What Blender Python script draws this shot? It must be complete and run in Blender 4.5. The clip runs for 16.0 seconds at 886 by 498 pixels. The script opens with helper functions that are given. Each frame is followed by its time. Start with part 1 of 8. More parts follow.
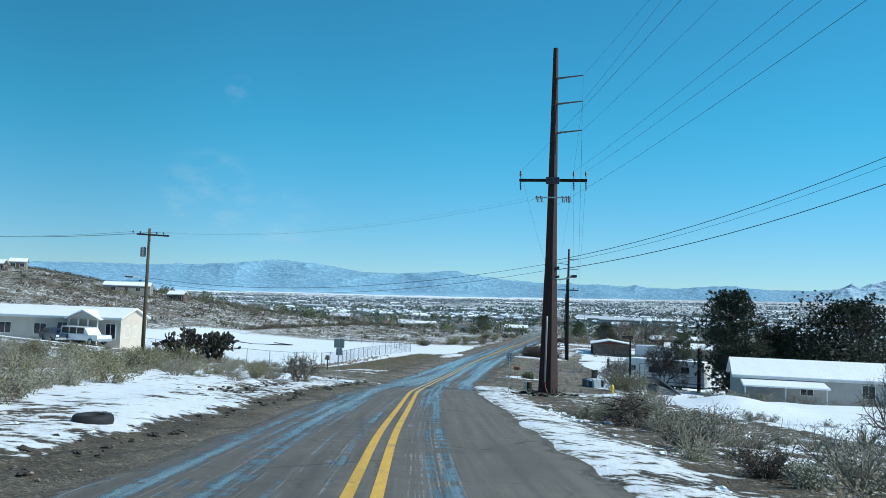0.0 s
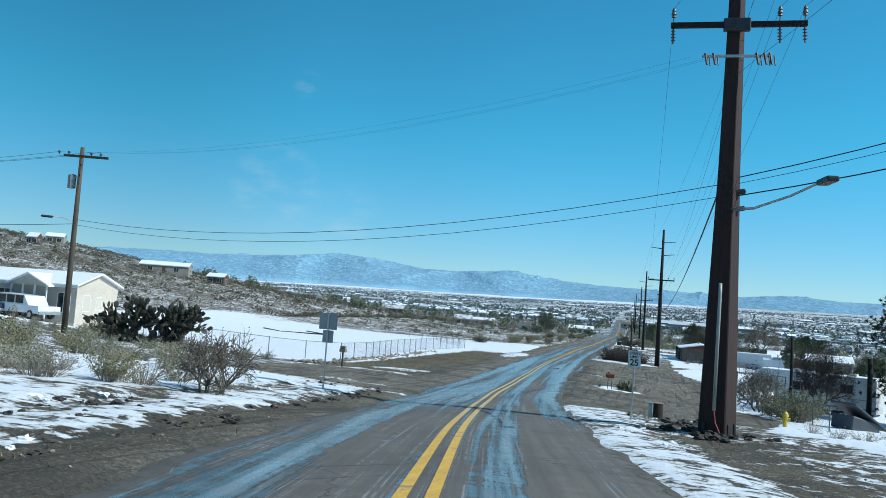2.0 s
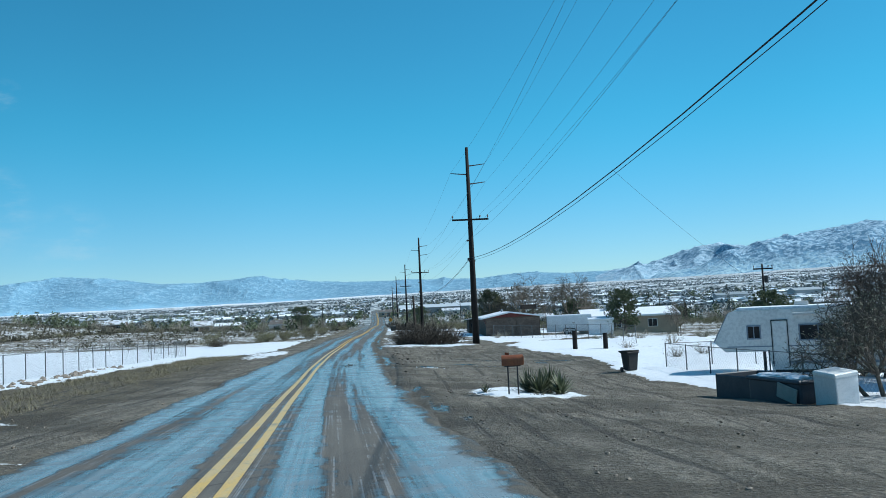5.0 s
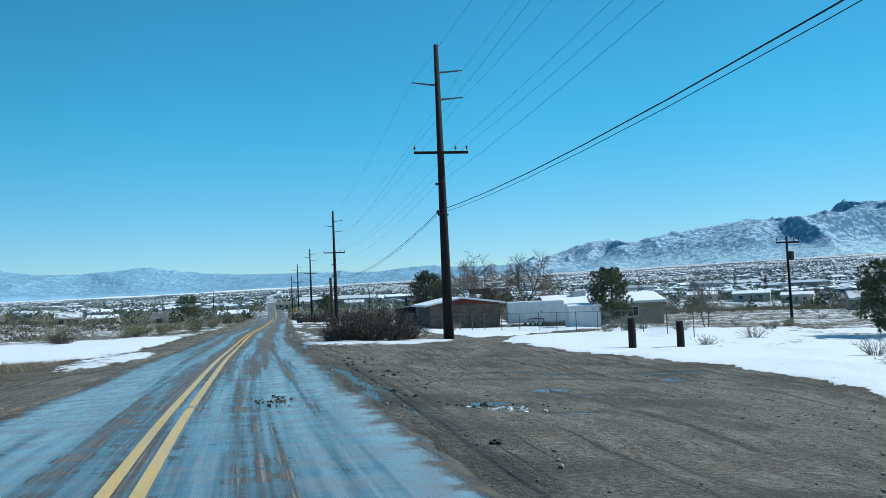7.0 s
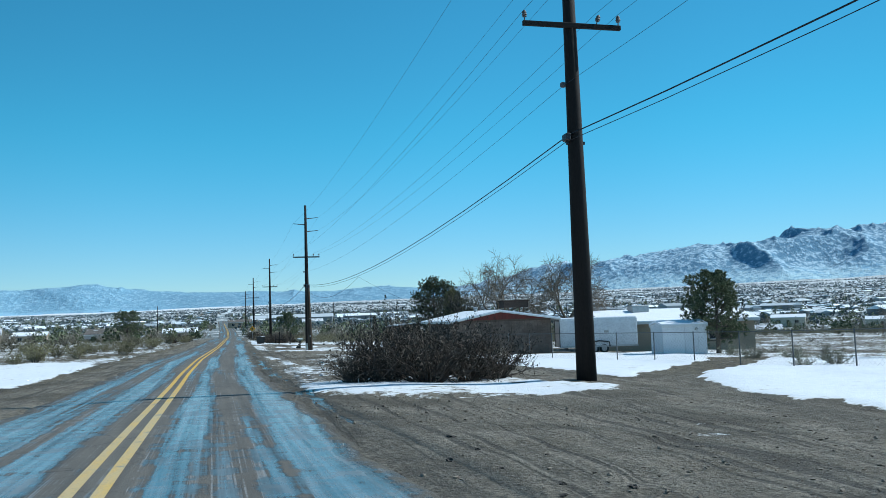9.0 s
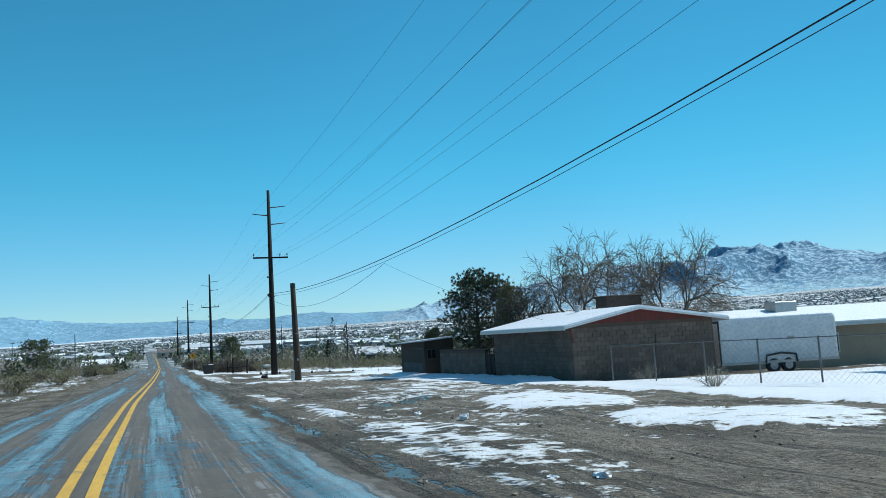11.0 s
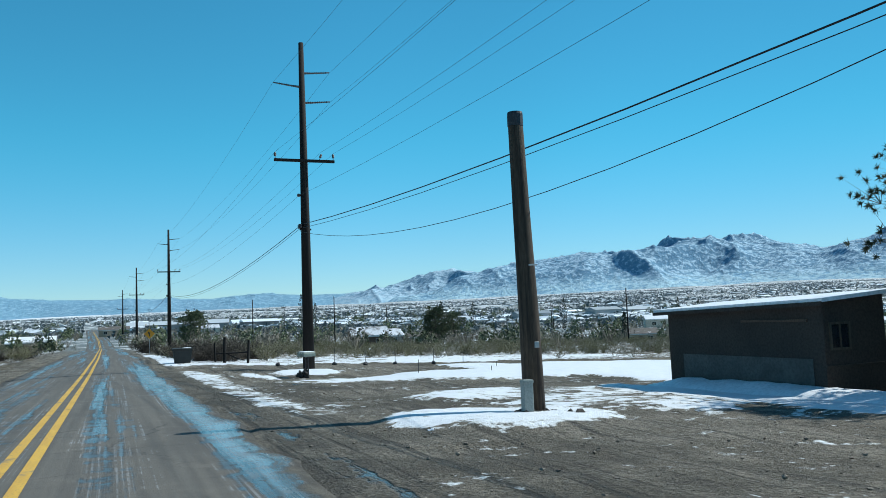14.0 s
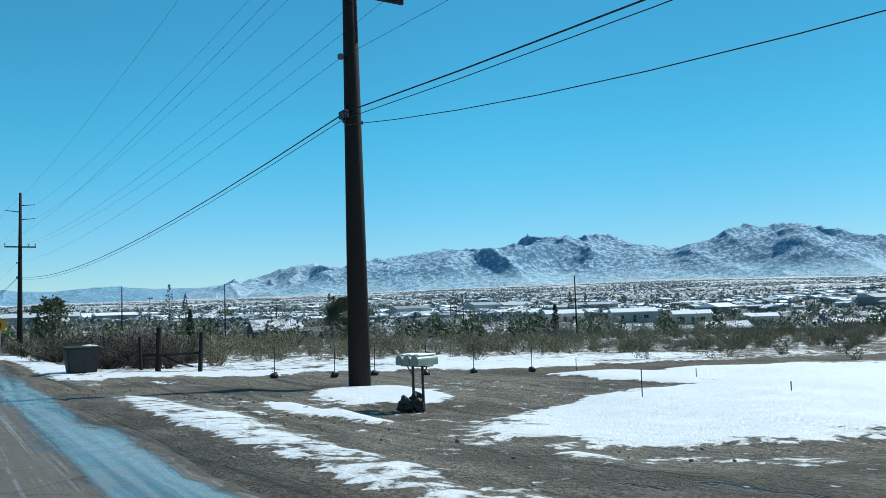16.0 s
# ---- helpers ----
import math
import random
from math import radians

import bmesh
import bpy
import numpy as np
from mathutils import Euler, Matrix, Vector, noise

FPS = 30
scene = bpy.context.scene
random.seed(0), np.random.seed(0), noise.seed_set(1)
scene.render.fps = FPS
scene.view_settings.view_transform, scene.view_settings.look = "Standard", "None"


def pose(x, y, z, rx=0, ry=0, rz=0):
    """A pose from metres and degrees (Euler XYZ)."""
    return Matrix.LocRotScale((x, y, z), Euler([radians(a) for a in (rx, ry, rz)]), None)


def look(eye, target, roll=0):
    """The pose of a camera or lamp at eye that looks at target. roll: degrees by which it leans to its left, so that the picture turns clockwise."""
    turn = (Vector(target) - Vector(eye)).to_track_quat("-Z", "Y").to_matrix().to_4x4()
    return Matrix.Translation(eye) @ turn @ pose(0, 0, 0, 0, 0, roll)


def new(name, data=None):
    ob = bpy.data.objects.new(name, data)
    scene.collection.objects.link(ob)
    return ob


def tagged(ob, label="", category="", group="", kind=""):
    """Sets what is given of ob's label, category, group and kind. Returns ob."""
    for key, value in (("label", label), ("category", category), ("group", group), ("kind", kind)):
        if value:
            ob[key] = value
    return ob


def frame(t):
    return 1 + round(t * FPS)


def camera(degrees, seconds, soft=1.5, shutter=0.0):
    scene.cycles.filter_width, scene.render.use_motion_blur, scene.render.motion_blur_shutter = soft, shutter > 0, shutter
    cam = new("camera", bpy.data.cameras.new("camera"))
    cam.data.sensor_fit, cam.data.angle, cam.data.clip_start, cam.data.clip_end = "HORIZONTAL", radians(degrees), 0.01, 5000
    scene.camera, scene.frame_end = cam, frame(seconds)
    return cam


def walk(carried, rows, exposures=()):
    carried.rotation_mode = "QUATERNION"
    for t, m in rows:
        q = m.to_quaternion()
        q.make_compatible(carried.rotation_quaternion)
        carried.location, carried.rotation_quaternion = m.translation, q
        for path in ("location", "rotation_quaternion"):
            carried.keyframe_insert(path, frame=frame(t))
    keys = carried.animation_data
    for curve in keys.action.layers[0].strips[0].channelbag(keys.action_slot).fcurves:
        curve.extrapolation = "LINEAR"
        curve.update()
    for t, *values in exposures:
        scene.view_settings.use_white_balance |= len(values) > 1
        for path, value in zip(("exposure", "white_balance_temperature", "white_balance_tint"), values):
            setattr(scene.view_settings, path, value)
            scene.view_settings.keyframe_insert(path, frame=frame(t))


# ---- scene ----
cam = camera(57.4, 16.0, soft=0.6)
PATH = [
    (0, (9.291, -49.804, 4.551), (8.939, -47.841, 4.696), 1.9),
    (0.5, (8.104, -44.062, 4.12), (7.7, -42.108, 4.259), 3.1),
    (1, (6.92, -38.344, 3.688), (6.466, -36.402, 3.825), 4.3),
    (1.5, (5.814, -32.538, 3.304), (5.332, -30.601, 3.439), 4.2),
    (2, (4.731, -26.552, 2.984), (4.233, -24.62, 3.118), 4.1),
    (2.5, (3.632, -20.464, 2.616), (3.163, -18.524, 2.75), 3.8),
    (3, (2.699, -14.341, 2.167), (2.341, -12.378, 2.307), 3.1),
    (3.5, (1.784, -8.163, 1.704), (1.55, -6.182, 1.848), 0.5),
    (4, (0.748, -1.876, 1.193), (0.66, 0.116, 1.338), -1.0),
    (4.5, (-0.196, 4.578, 0.66), (-0.168, 6.573, 0.803), -1.8),
    (5, (-1.004, 11.083, 0.251), (-0.881, 13.074, 0.393), -2.8),
    (5.2, (-1.284, 13.679, 0.096), (-1.13, 15.668, 0.236), -3.1),
    (7.3, (-3.46, 40.6, -0.748), (-3.061, 42.557, -0.633), -2.2),
    (7.5, (-3.637, 43.094, -0.834), (-3.224, 45.047, -0.711), -2.0),
    (8, (-3.768, 49.174, -0.962), (-3.327, 51.12, -0.822), -2.4),
    (8.5, (-4.105, 55.283, -1.033), (-3.637, 57.222, -0.879), -2.5),
    (9, (-4.327, 61.495, -1.056), (-3.841, 63.428, -0.894), -2.0),
    (9.2, (-4.428, 63.999, -1.093), (-3.937, 65.931, -0.924), -1.8),
    (11.3, (-5.891, 90.568, -1.768), (-5.22, 92.439, -1.552), -3.9),
    (11.5, (-5.952, 93.082, -1.789), (-5.266, 94.948, -1.573), -4.2),
    (12, (-5.953, 99.33, -1.742), (-5.217, 101.178, -1.531), -4.9),
    (12.5, (-6.089, 105.548, -1.719), (-5.331, 107.387, -1.514), -4.7),
    (13, (-6.076, 111.673, -1.839), (-5.317, 113.512, -1.638), -4.4),
    (13.5, (-6.063, 117.701, -1.943), (-5.306, 119.543, -1.756), -3.7),
    (14, (-5.991, 123.716, -2.001), (-5.232, 125.558, -1.83), -2.3),
    (14.5, (-6.065, 129.651, -1.973), (-5.28, 131.483, -1.81), -2.6),
    (15, (-6.062, 135.432, -2.068), (-5.229, 137.243, -1.905), -3.5),
    (15.5, (-6.145, 141.103, -2.208), (-5.179, 142.848, -2.057), -3.3),
    (16, (-6.342, 146.716, -2.357), (-5.279, 148.404, -2.208), -2.0),
]
walk(cam, [(t, look(eye, target, roll)) for t, eye, target, roll in PATH], [(0, 0.0, 6500, 10), (9, 0.02, 6550, 10), (12, 0.04, 6850, 10), (16, 0.04, 6850, 10)])

# ---- daylight ----
SUN_EL = 42
world = bpy.data.worlds.new("world")
scene.world = world
world.use_nodes = True
wn = world.node_tree.nodes
sky = wn.new("ShaderNodeTexSky")
sky.sky_type, sky.sun_disc = "NISHITA", False
sky.sun_elevation, sky.sun_rotation = radians(SUN_EL), radians(90)
sky.altitude, sky.air_density, sky.dust_density, sky.ozone_density = 1000, 1.0, 0.0, 3.0
wl = world.node_tree.links
way = wn.new("ShaderNodeTexCoord")
split = wn.new("ShaderNodeSeparateXYZ")
wl.new(way.outputs["Generated"], split.inputs[0])
rise = wn.new("ShaderNodeMapRange")
rise.interpolation_type = "SMOOTHSTEP"
for k, v in zip((1, 2, 3, 4), (0.0, 0.24, 0.0, 1.0)):
    rise.inputs[k].default_value = v
wl.new(split.outputs[2], rise.inputs[0])
hue = wn.new("ShaderNodeMix")
hue.data_type = "RGBA"
hue.inputs[6].default_value, hue.inputs[7].default_value = (0.56, 0.81, 1.0, 1), (0.24, 1.08, 1.13, 1)
wl.new(rise.outputs[0], hue.inputs[0])
high = wn.new("ShaderNodeMapRange")
high.interpolation_type = "SMOOTHSTEP"
for k, v in zip((1, 2, 3, 4), (0.45, 0.8, 0.0, 1.0)):
    high.inputs[k].default_value = v
wl.new(split.outputs[2], high.inputs[0])
zenith = wn.new("ShaderNodeMix")
zenith.data_type = "RGBA"
zenith.inputs[7].default_value = (0.62, 1.0, 1.04, 1)
wl.new(high.outputs[0], zenith.inputs[0])
wl.new(hue.outputs[2], zenith.inputs[6])
tint = wn.new("ShaderNodeMix")
tint.data_type, tint.blend_type = "RGBA", "MULTIPLY"
tint.inputs[0].default_value = 1.0
wl.new(sky.outputs[0], tint.inputs[6])
wl.new(zenith.outputs[2], tint.inputs[7])
# the sky deepens away from the middle of the valley, on both sides
deep = wn.new("ShaderNodeValToRGB")
deep.color_ramp.interpolation = "EASE"
stops = deep.color_ramp.elements
stops[0].position, stops[1].position = 0.2, 0.93
stops[0].color, stops[1].color = (0.77, 0.77, 0.77, 1), (0.79, 0.79, 0.79, 1)
for at, v in ((0.33, 0.96), (0.45, 1.045), (0.62, 1.045), (0.74, 0.96)):
    e = stops.new(at)
    e.color = (v, v, v, 1)
half_x = wn.new("ShaderNodeMath")
half_x.operation = "MULTIPLY_ADD"
half_x.inputs[1].default_value, half_x.inputs[2].default_value = 0.5, 0.5
wl.new(split.outputs[0], half_x.inputs[0])
wl.new(half_x.outputs[0], deep.inputs[0])
wide_sky = wn.new("ShaderNodeMix")
wide_sky.data_type, wide_sky.blend_type = "RGBA", "MULTIPLY"
wide_sky.inputs[0].default_value = 1.0
wl.new(tint.outputs[2], wide_sky.inputs[6])
wl.new(deep.outputs[0], wide_sky.inputs[7])
# three faint wisps of cloud
last = wide_sky.outputs[2]
stretch_ = wn.new("ShaderNodeMapping")
stretch_.inputs["Scale"].default_value = (22, 22, 60)
wl.new(way.outputs["Generated"], stretch_.inputs[0])
fluff = wn.new("ShaderNodeTexNoise")
fluff.inputs["Scale"].default_value, fluff.inputs["Detail"].default_value, fluff.inputs["Roughness"].default_value = 1.0, 5, 0.6
wl.new(stretch_.outputs[0], fluff.inputs["Vector"])
for toward, size, amount in (((-0.407, 0.879, 0.248), 1.1, 0.22), ((-0.361, 0.928, 0.089), 2.6, 0.16), ((-0.442, 0.889, 0.125), 2.2, 0.13)):
    near_ = wn.new("ShaderNodeVectorMath")
    near_.operation = "DOT_PRODUCT"
    near_.inputs[1].default_value = toward
    wl.new(way.outputs["Generated"], near_.inputs[0])
    fade = wn.new("ShaderNodeMapRange")
    fade.interpolation_type = "SMOOTHSTEP"
    for k, v in zip((1, 2, 3, 4), (math.cos(radians(size * 1.3)), 1.0, 0.0, amount)):
        fade.inputs[k].default_value = v
    wl.new(near_.outputs["Value"], fade.inputs[0])
    thick = wn.new("ShaderNodeMapRange")
    thick.interpolation_type = "SMOOTHSTEP"
    for k, v in zip((1, 2, 3, 4), (0.38, 0.68, 0.0, 1.0)):
        thick.inputs[k].default_value = v
    wl.new(fluff.outputs["Fac"], thick.inputs[0])
    both = wn.new("ShaderNodeMath")
    both.operation = "MULTIPLY"
    wl.new(fade.outputs[0], both.inputs[0])
    wl.new(thick.outputs[0], both.inputs[1])
    cloud = wn.new("ShaderNodeMix")
    cloud.data_type = "RGBA"
    cloud.inputs[7].default_value = (4.6, 5.8, 6.4, 1)
    wl.new(both.outputs[0], cloud.inputs[0])
    wl.new(last, cloud.inputs[6])
    last = cloud.outputs[2]
wl.new(last, wn["Background"].inputs[0])
wn["Background"].inputs[1].default_value = 0.125
sun = new("sun", bpy.data.lights.new("sun", "SUN"))
sun.data.energy, sun.data.angle, sun.data.color = 4.9, radians(0.55), (0.89, 0.97, 0.97)
sun.matrix_world = look((0, 0, 0), (-math.cos(radians(SUN_EL)), 0.0, -math.sin(radians(SUN_EL))))

# ---- lie of the land ----
ROAD_Y = np.array([-90, -70, -50, -41, -34, -25, -8, 2, 14, 32, 50, 70, 100, 120, 160, 200, 260, 340, 420, 600, 900])
ROAD_X = np.array([18.5, 12.9, 8.75, 6.9, 5.4, 3.75, 0.55, -1.0, -2.6, -4.0, -5.1, -5.95, -6.85, -7.15, -7.15, -7.2, -7.6, -8.5, -10, -15, -24])
FALL_Y = np.array([-90, -60, -50, -38, -26, -14, -2, 11, 27, 43, 61, 77, 93, 117, 147, 168, 256, 340, 500, 900])
FALL_Z = np.array([5.5, 3.65, 3.00, 2.18, 1.40, 0.60, -0.34, -1.25, -1.95, -2.38, -2.68, -2.98, -3.3, -3.55, -3.91, -4.15, -4.7, -5.3, -7.5, -12])
DENSE = np.arange(-90, 900.5, 1.0)
SOFT = np.hanning(15) / np.hanning(15).sum()


def smoothed(ys, vs):
    v = np.interp(DENSE, ys, vs)
    return np.convolve(np.pad(v, 7, mode="reflect", reflect_type="odd"), SOFT, "valid")


XC, ZC = smoothed(ROAD_Y, ROAD_X), smoothed(FALL_Y, FALL_Z)


def road_x(y):
    return np.interp(y, DENSE, XC)


def road_z(y):
    return np.interp(y, DENSE, ZC)


def step(a, b, v):
    u = np.clip((v - a) / (b - a), 0, 1)
    return u * u * (3 - 2 * u)


def ground(x, y):
    """Height of the smooth ground, for arrays or numbers."""
    x, y = np.asarray(x, float), np.asarray(y, float)
    d = x - road_x(y)
    right, left = np.clip(d - 3.2, 0, 50), np.clip(-d - 3.2, 0, 60)
    sr = np.interp(y, [-60, -30, -12, 2, 12, 26, 32, 36, 52, 85, 125, 170], [-0.04, -0.06, -0.05, 0.005, -0.03, -0.045, -0.07, -0.083, -0.08, -0.02, -0.032, -0.04])
    right = right - 0.8 * np.clip(right - 10.8, 0, 6.2) * step(12, 24, y) * (1 - step(58, 74, y))
    sl = np.interp(y, [-60, -10, 13, 30, 60], [0.045, 0.05, 0.045, 0.0, 0.0])
    rise = np.interp(y, [8, 24, 45, 85], [0.0, 0.045, 0.03, 0.0]) * np.clip(left - 13, 0, 45)
    near = road_z(y) + sr * right + sl * left + rise
    near = near - 0.27 * np.exp(-((x - 3.5) ** 2 / 18 + (y - 160.5) ** 2 / 32))
    near = near + 0.65 * np.exp(-((x - 17.4) ** 2 / 6 + (y + 2.6) ** 2 / 9))
    r, az = np.hypot(x, y - 40) + 1e-6, np.degrees(np.arctan2(x, y - 40))
    far_el = np.interp(az, [-60, -30, -20, -10, 0, 10, 20, 30, 45, 60, 120], [0.6, 0.9, 1.05, 1.15, 1.4, 1.6, 1.7, 2.0, 2.2, 1.8, 1.2])
    low_el = np.interp(az, [-60, -20, 0, 15, 40, 60], [-0.4, -0.5, -0.8, -1.3, -2.2, -2.4])
    el = far_el + (low_el - far_el) * (300 / np.maximum(r, 300)) ** 0.75
    far = -2 + r * np.tan(np.radians(el))
    hill = 22 * np.exp(-((x + 230) ** 2 + (y - 180) ** 2) / (2 * 80.0 ** 2)) * step(25, 90, -d)
    far = far + 3.2 * np.exp(-((x - 176) ** 2 + (y - 328) ** 2) / (2 * 30.0 ** 2))
    far = far + 15 * np.exp(-((x - 610) ** 2 / (2 * 120.0 ** 2) + (y - 400) ** 2 / (2 * 60.0 ** 2)))
    w = step(110, 300, r)
    return near * (1 - w) + far * w + hill

# ---- value noise, for arrays ----
def vnoise(x, y, seed=0):
    xi, yi = np.floor(x), np.floor(y)
    fx, fy = x - xi, y - yi
    fx, fy = fx * fx * (3 - 2 * fx), fy * fy * (3 - 2 * fy)

    def h(a, b):
        n = np.sin(a * 127.1 + b * 311.7 + seed * 74.7) * 43758.5453
        return n - np.floor(n)

    return (h(xi, yi) * (1 - fx) + h(xi + 1, yi) * fx) * (1 - fy) + (h(xi, yi + 1) * (1 - fx) + h(xi + 1, yi + 1) * fx) * fy


def fbm(x, y, octaves=4, seed=0):
    total, amp, norm = 0, 1.0, 0.0
    for k in range(octaves):
        total, norm = total + amp * vnoise(x * 2 ** k + 17 * k, y * 2 ** k - 9 * k, seed + k), norm + amp
        amp *= 0.5
    return total / norm


# ---- materials ----
def nodes_of(m):
    m.use_nodes = True
    n, l = m.node_tree.nodes, m.node_tree.links
    return n, l, n["Principled BSDF"]


def noise_node(n, l, scale, detail=4.0, coord="object", stretch=None, rough=0.55):
    t = n.new("ShaderNodeTexNoise")
    t.inputs["Scale"].default_value, t.inputs["Detail"].default_value, t.inputs["Roughness"].default_value = scale, detail, rough
    if coord == "object":
        src = n.new("ShaderNodeTexCoord").outputs["Object"]
    else:
        src = n.new("ShaderNodeNewGeometry").outputs["Position"]
    if stretch:
        mp = n.new("ShaderNodeMapping")
        mp.inputs["Scale"].default_value = stretch
        l.new(src, mp.inputs[0])
        src = mp.outputs[0]
    l.new(src, t.inputs["Vector"])
    return t.outputs["Fac"]


def ramp(n, l, fac, lo, hi, a=0.0, b=1.0):
    r = n.new("ShaderNodeMapRange")
    r.interpolation_type = "SMOOTHSTEP"
    for k, v in zip((1, 2, 3, 4), (lo, hi, a, b)):
        r.inputs[k].default_value = v
    l.new(fac, r.inputs[0])
    return r.outputs[0]


def mixc(n, l, fac, a, b):
    m = n.new("ShaderNodeMix")
    m.data_type = "RGBA"
    if isinstance(fac, float):
        m.inputs[0].default_value = fac
    else:
        l.new(fac, m.inputs[0])
    for slot, c in ((6, a), (7, b)):
        if isinstance(c, tuple):
            m.inputs[slot].default_value = (*c, 1)
        else:
            l.new(c, m.inputs[slot])
    return m.outputs[2]


def math_node(n, l, op, a, b):
    m = n.new("ShaderNodeMath")
    m.operation = op
    for slot, c in ((0, a), (1, b)):
        if isinstance(c, (int, float)):
            m.inputs[slot].default_value = c
        else:
            l.new(c, m.inputs[slot])
    return m.outputs[0]


def bump(n, l, bsdf, height, strength=0.4, dist=0.02):
    b = n.new("ShaderNodeBump")
    b.inputs["Strength"].default_value, b.inputs["Distance"].default_value = strength, dist
    l.new(height, b.inputs["Height"])
    l.new(b.outputs[0], bsdf.inputs["Normal"])


def mat(name, a, b=None, rough=0.7, metal=0.0, scale=3.0, fine=30.0, relief=0.25, dist=0.01, stretch=None, random_tint=0.0, coord="object", dirt=None, dirt_at=0.6):
    """A surface of two tones with coarse and fine variation, bump, and stains where asked."""
    m = bpy.data.materials.new(name)
    n, l, p = nodes_of(m)
    b = b or tuple(v * 0.72 for v in a)
    big = noise_node(n, l, scale, 4, coord, stretch)
    small = noise_node(n, l, fine, 3, coord, stretch)
    col = mixc(n, l, ramp(n, l, big, 0.3, 0.7), a, b)
    col = mixc(n, l, ramp(n, l, small, 0.35, 0.75, 0.0, 0.5), col, tuple(v * 0.6 for v in b))
    if dirt:
        col = mixc(n, l, ramp(n, l, noise_node(n, l, scale * 0.6 + 0.3, 6, coord), dirt_at, dirt_at + 0.15), col, dirt)
    if random_tint:
        info = n.new("ShaderNodeObjectInfo")
        hsv = n.new("ShaderNodeHueSaturation")
        l.new(ramp(n, l, info.outputs["Random"], 0, 1, 1 - random_tint, 1 + random_tint), hsv.inputs["Value"])
        l.new(col, hsv.inputs["Color"])
        col = hsv.outputs[0]
    l.new(col, p.inputs["Base Color"])
    l.new(ramp(n, l, small, 0.3, 0.7, max(rough - 0.08, 0.03), min(rough + 0.08, 1)), p.inputs["Roughness"])
    p.inputs["Metallic"].default_value = metal
    if relief:
        bump(n, l, p, small, relief, dist)
    return m


def leaf_mat(name, a, b, rough=0.75):
    m = bpy.data.materials.new(name)
    n, l, p = nodes_of(m)
    g = n.new("ShaderNodeNewGeometry")
    col = mixc(n, l, g.outputs["Random Per Island"], a, b)
    info = n.new("ShaderNodeObjectInfo")
    hsv = n.new("ShaderNodeHueSaturation")
    l.new(ramp(n, l, info.outputs["Random"], 0, 1, 0.75, 1.2), hsv.inputs["Value"])
    l.new(col, hsv.inputs["Color"])
    l.new(hsv.outputs[0], p.inputs["Base Color"])
    p.inputs["Roughness"].default_value = rough
    return m


SNOW = mat("snow", (0.9, 0.91, 0.94), (0.84, 0.86, 0.9), 0.55, scale=0.8, fine=9, relief=0.25, dist=0.03)
POLE_WOOD = mat("creosoted pole wood", (0.010, 0.0062, 0.0052), (0.0055, 0.0038, 0.0034), 0.9, scale=2, fine=25, relief=0.5, stretch=(6, 6, 0.35))
GREY_WOOD = mat("weathered grey brown wood", (0.12, 0.09, 0.062), (0.06, 0.046, 0.033), 0.85, scale=2, fine=22, relief=0.6, stretch=(6, 6, 0.4))
GALV = mat("galvanised steel", (0.5, 0.52, 0.53), (0.4, 0.41, 0.42), 0.45, 0.8, scale=4, fine=40, relief=0.1)
DARK_METAL = mat("dark steel", (0.06, 0.06, 0.065), (0.04, 0.04, 0.045), 0.5, 0.6, scale=4, fine=40, relief=0.1)
WIRE = mat("wire", (0.03, 0.03, 0.035), (0.02, 0.02, 0.025), 0.6, 0.3, scale=1, fine=5, relief=0.0)
INSULATOR = mat("glazed insulator", (0.12, 0.11, 0.11), (0.07, 0.06, 0.06), 0.5, scale=4, fine=40, relief=0.0)


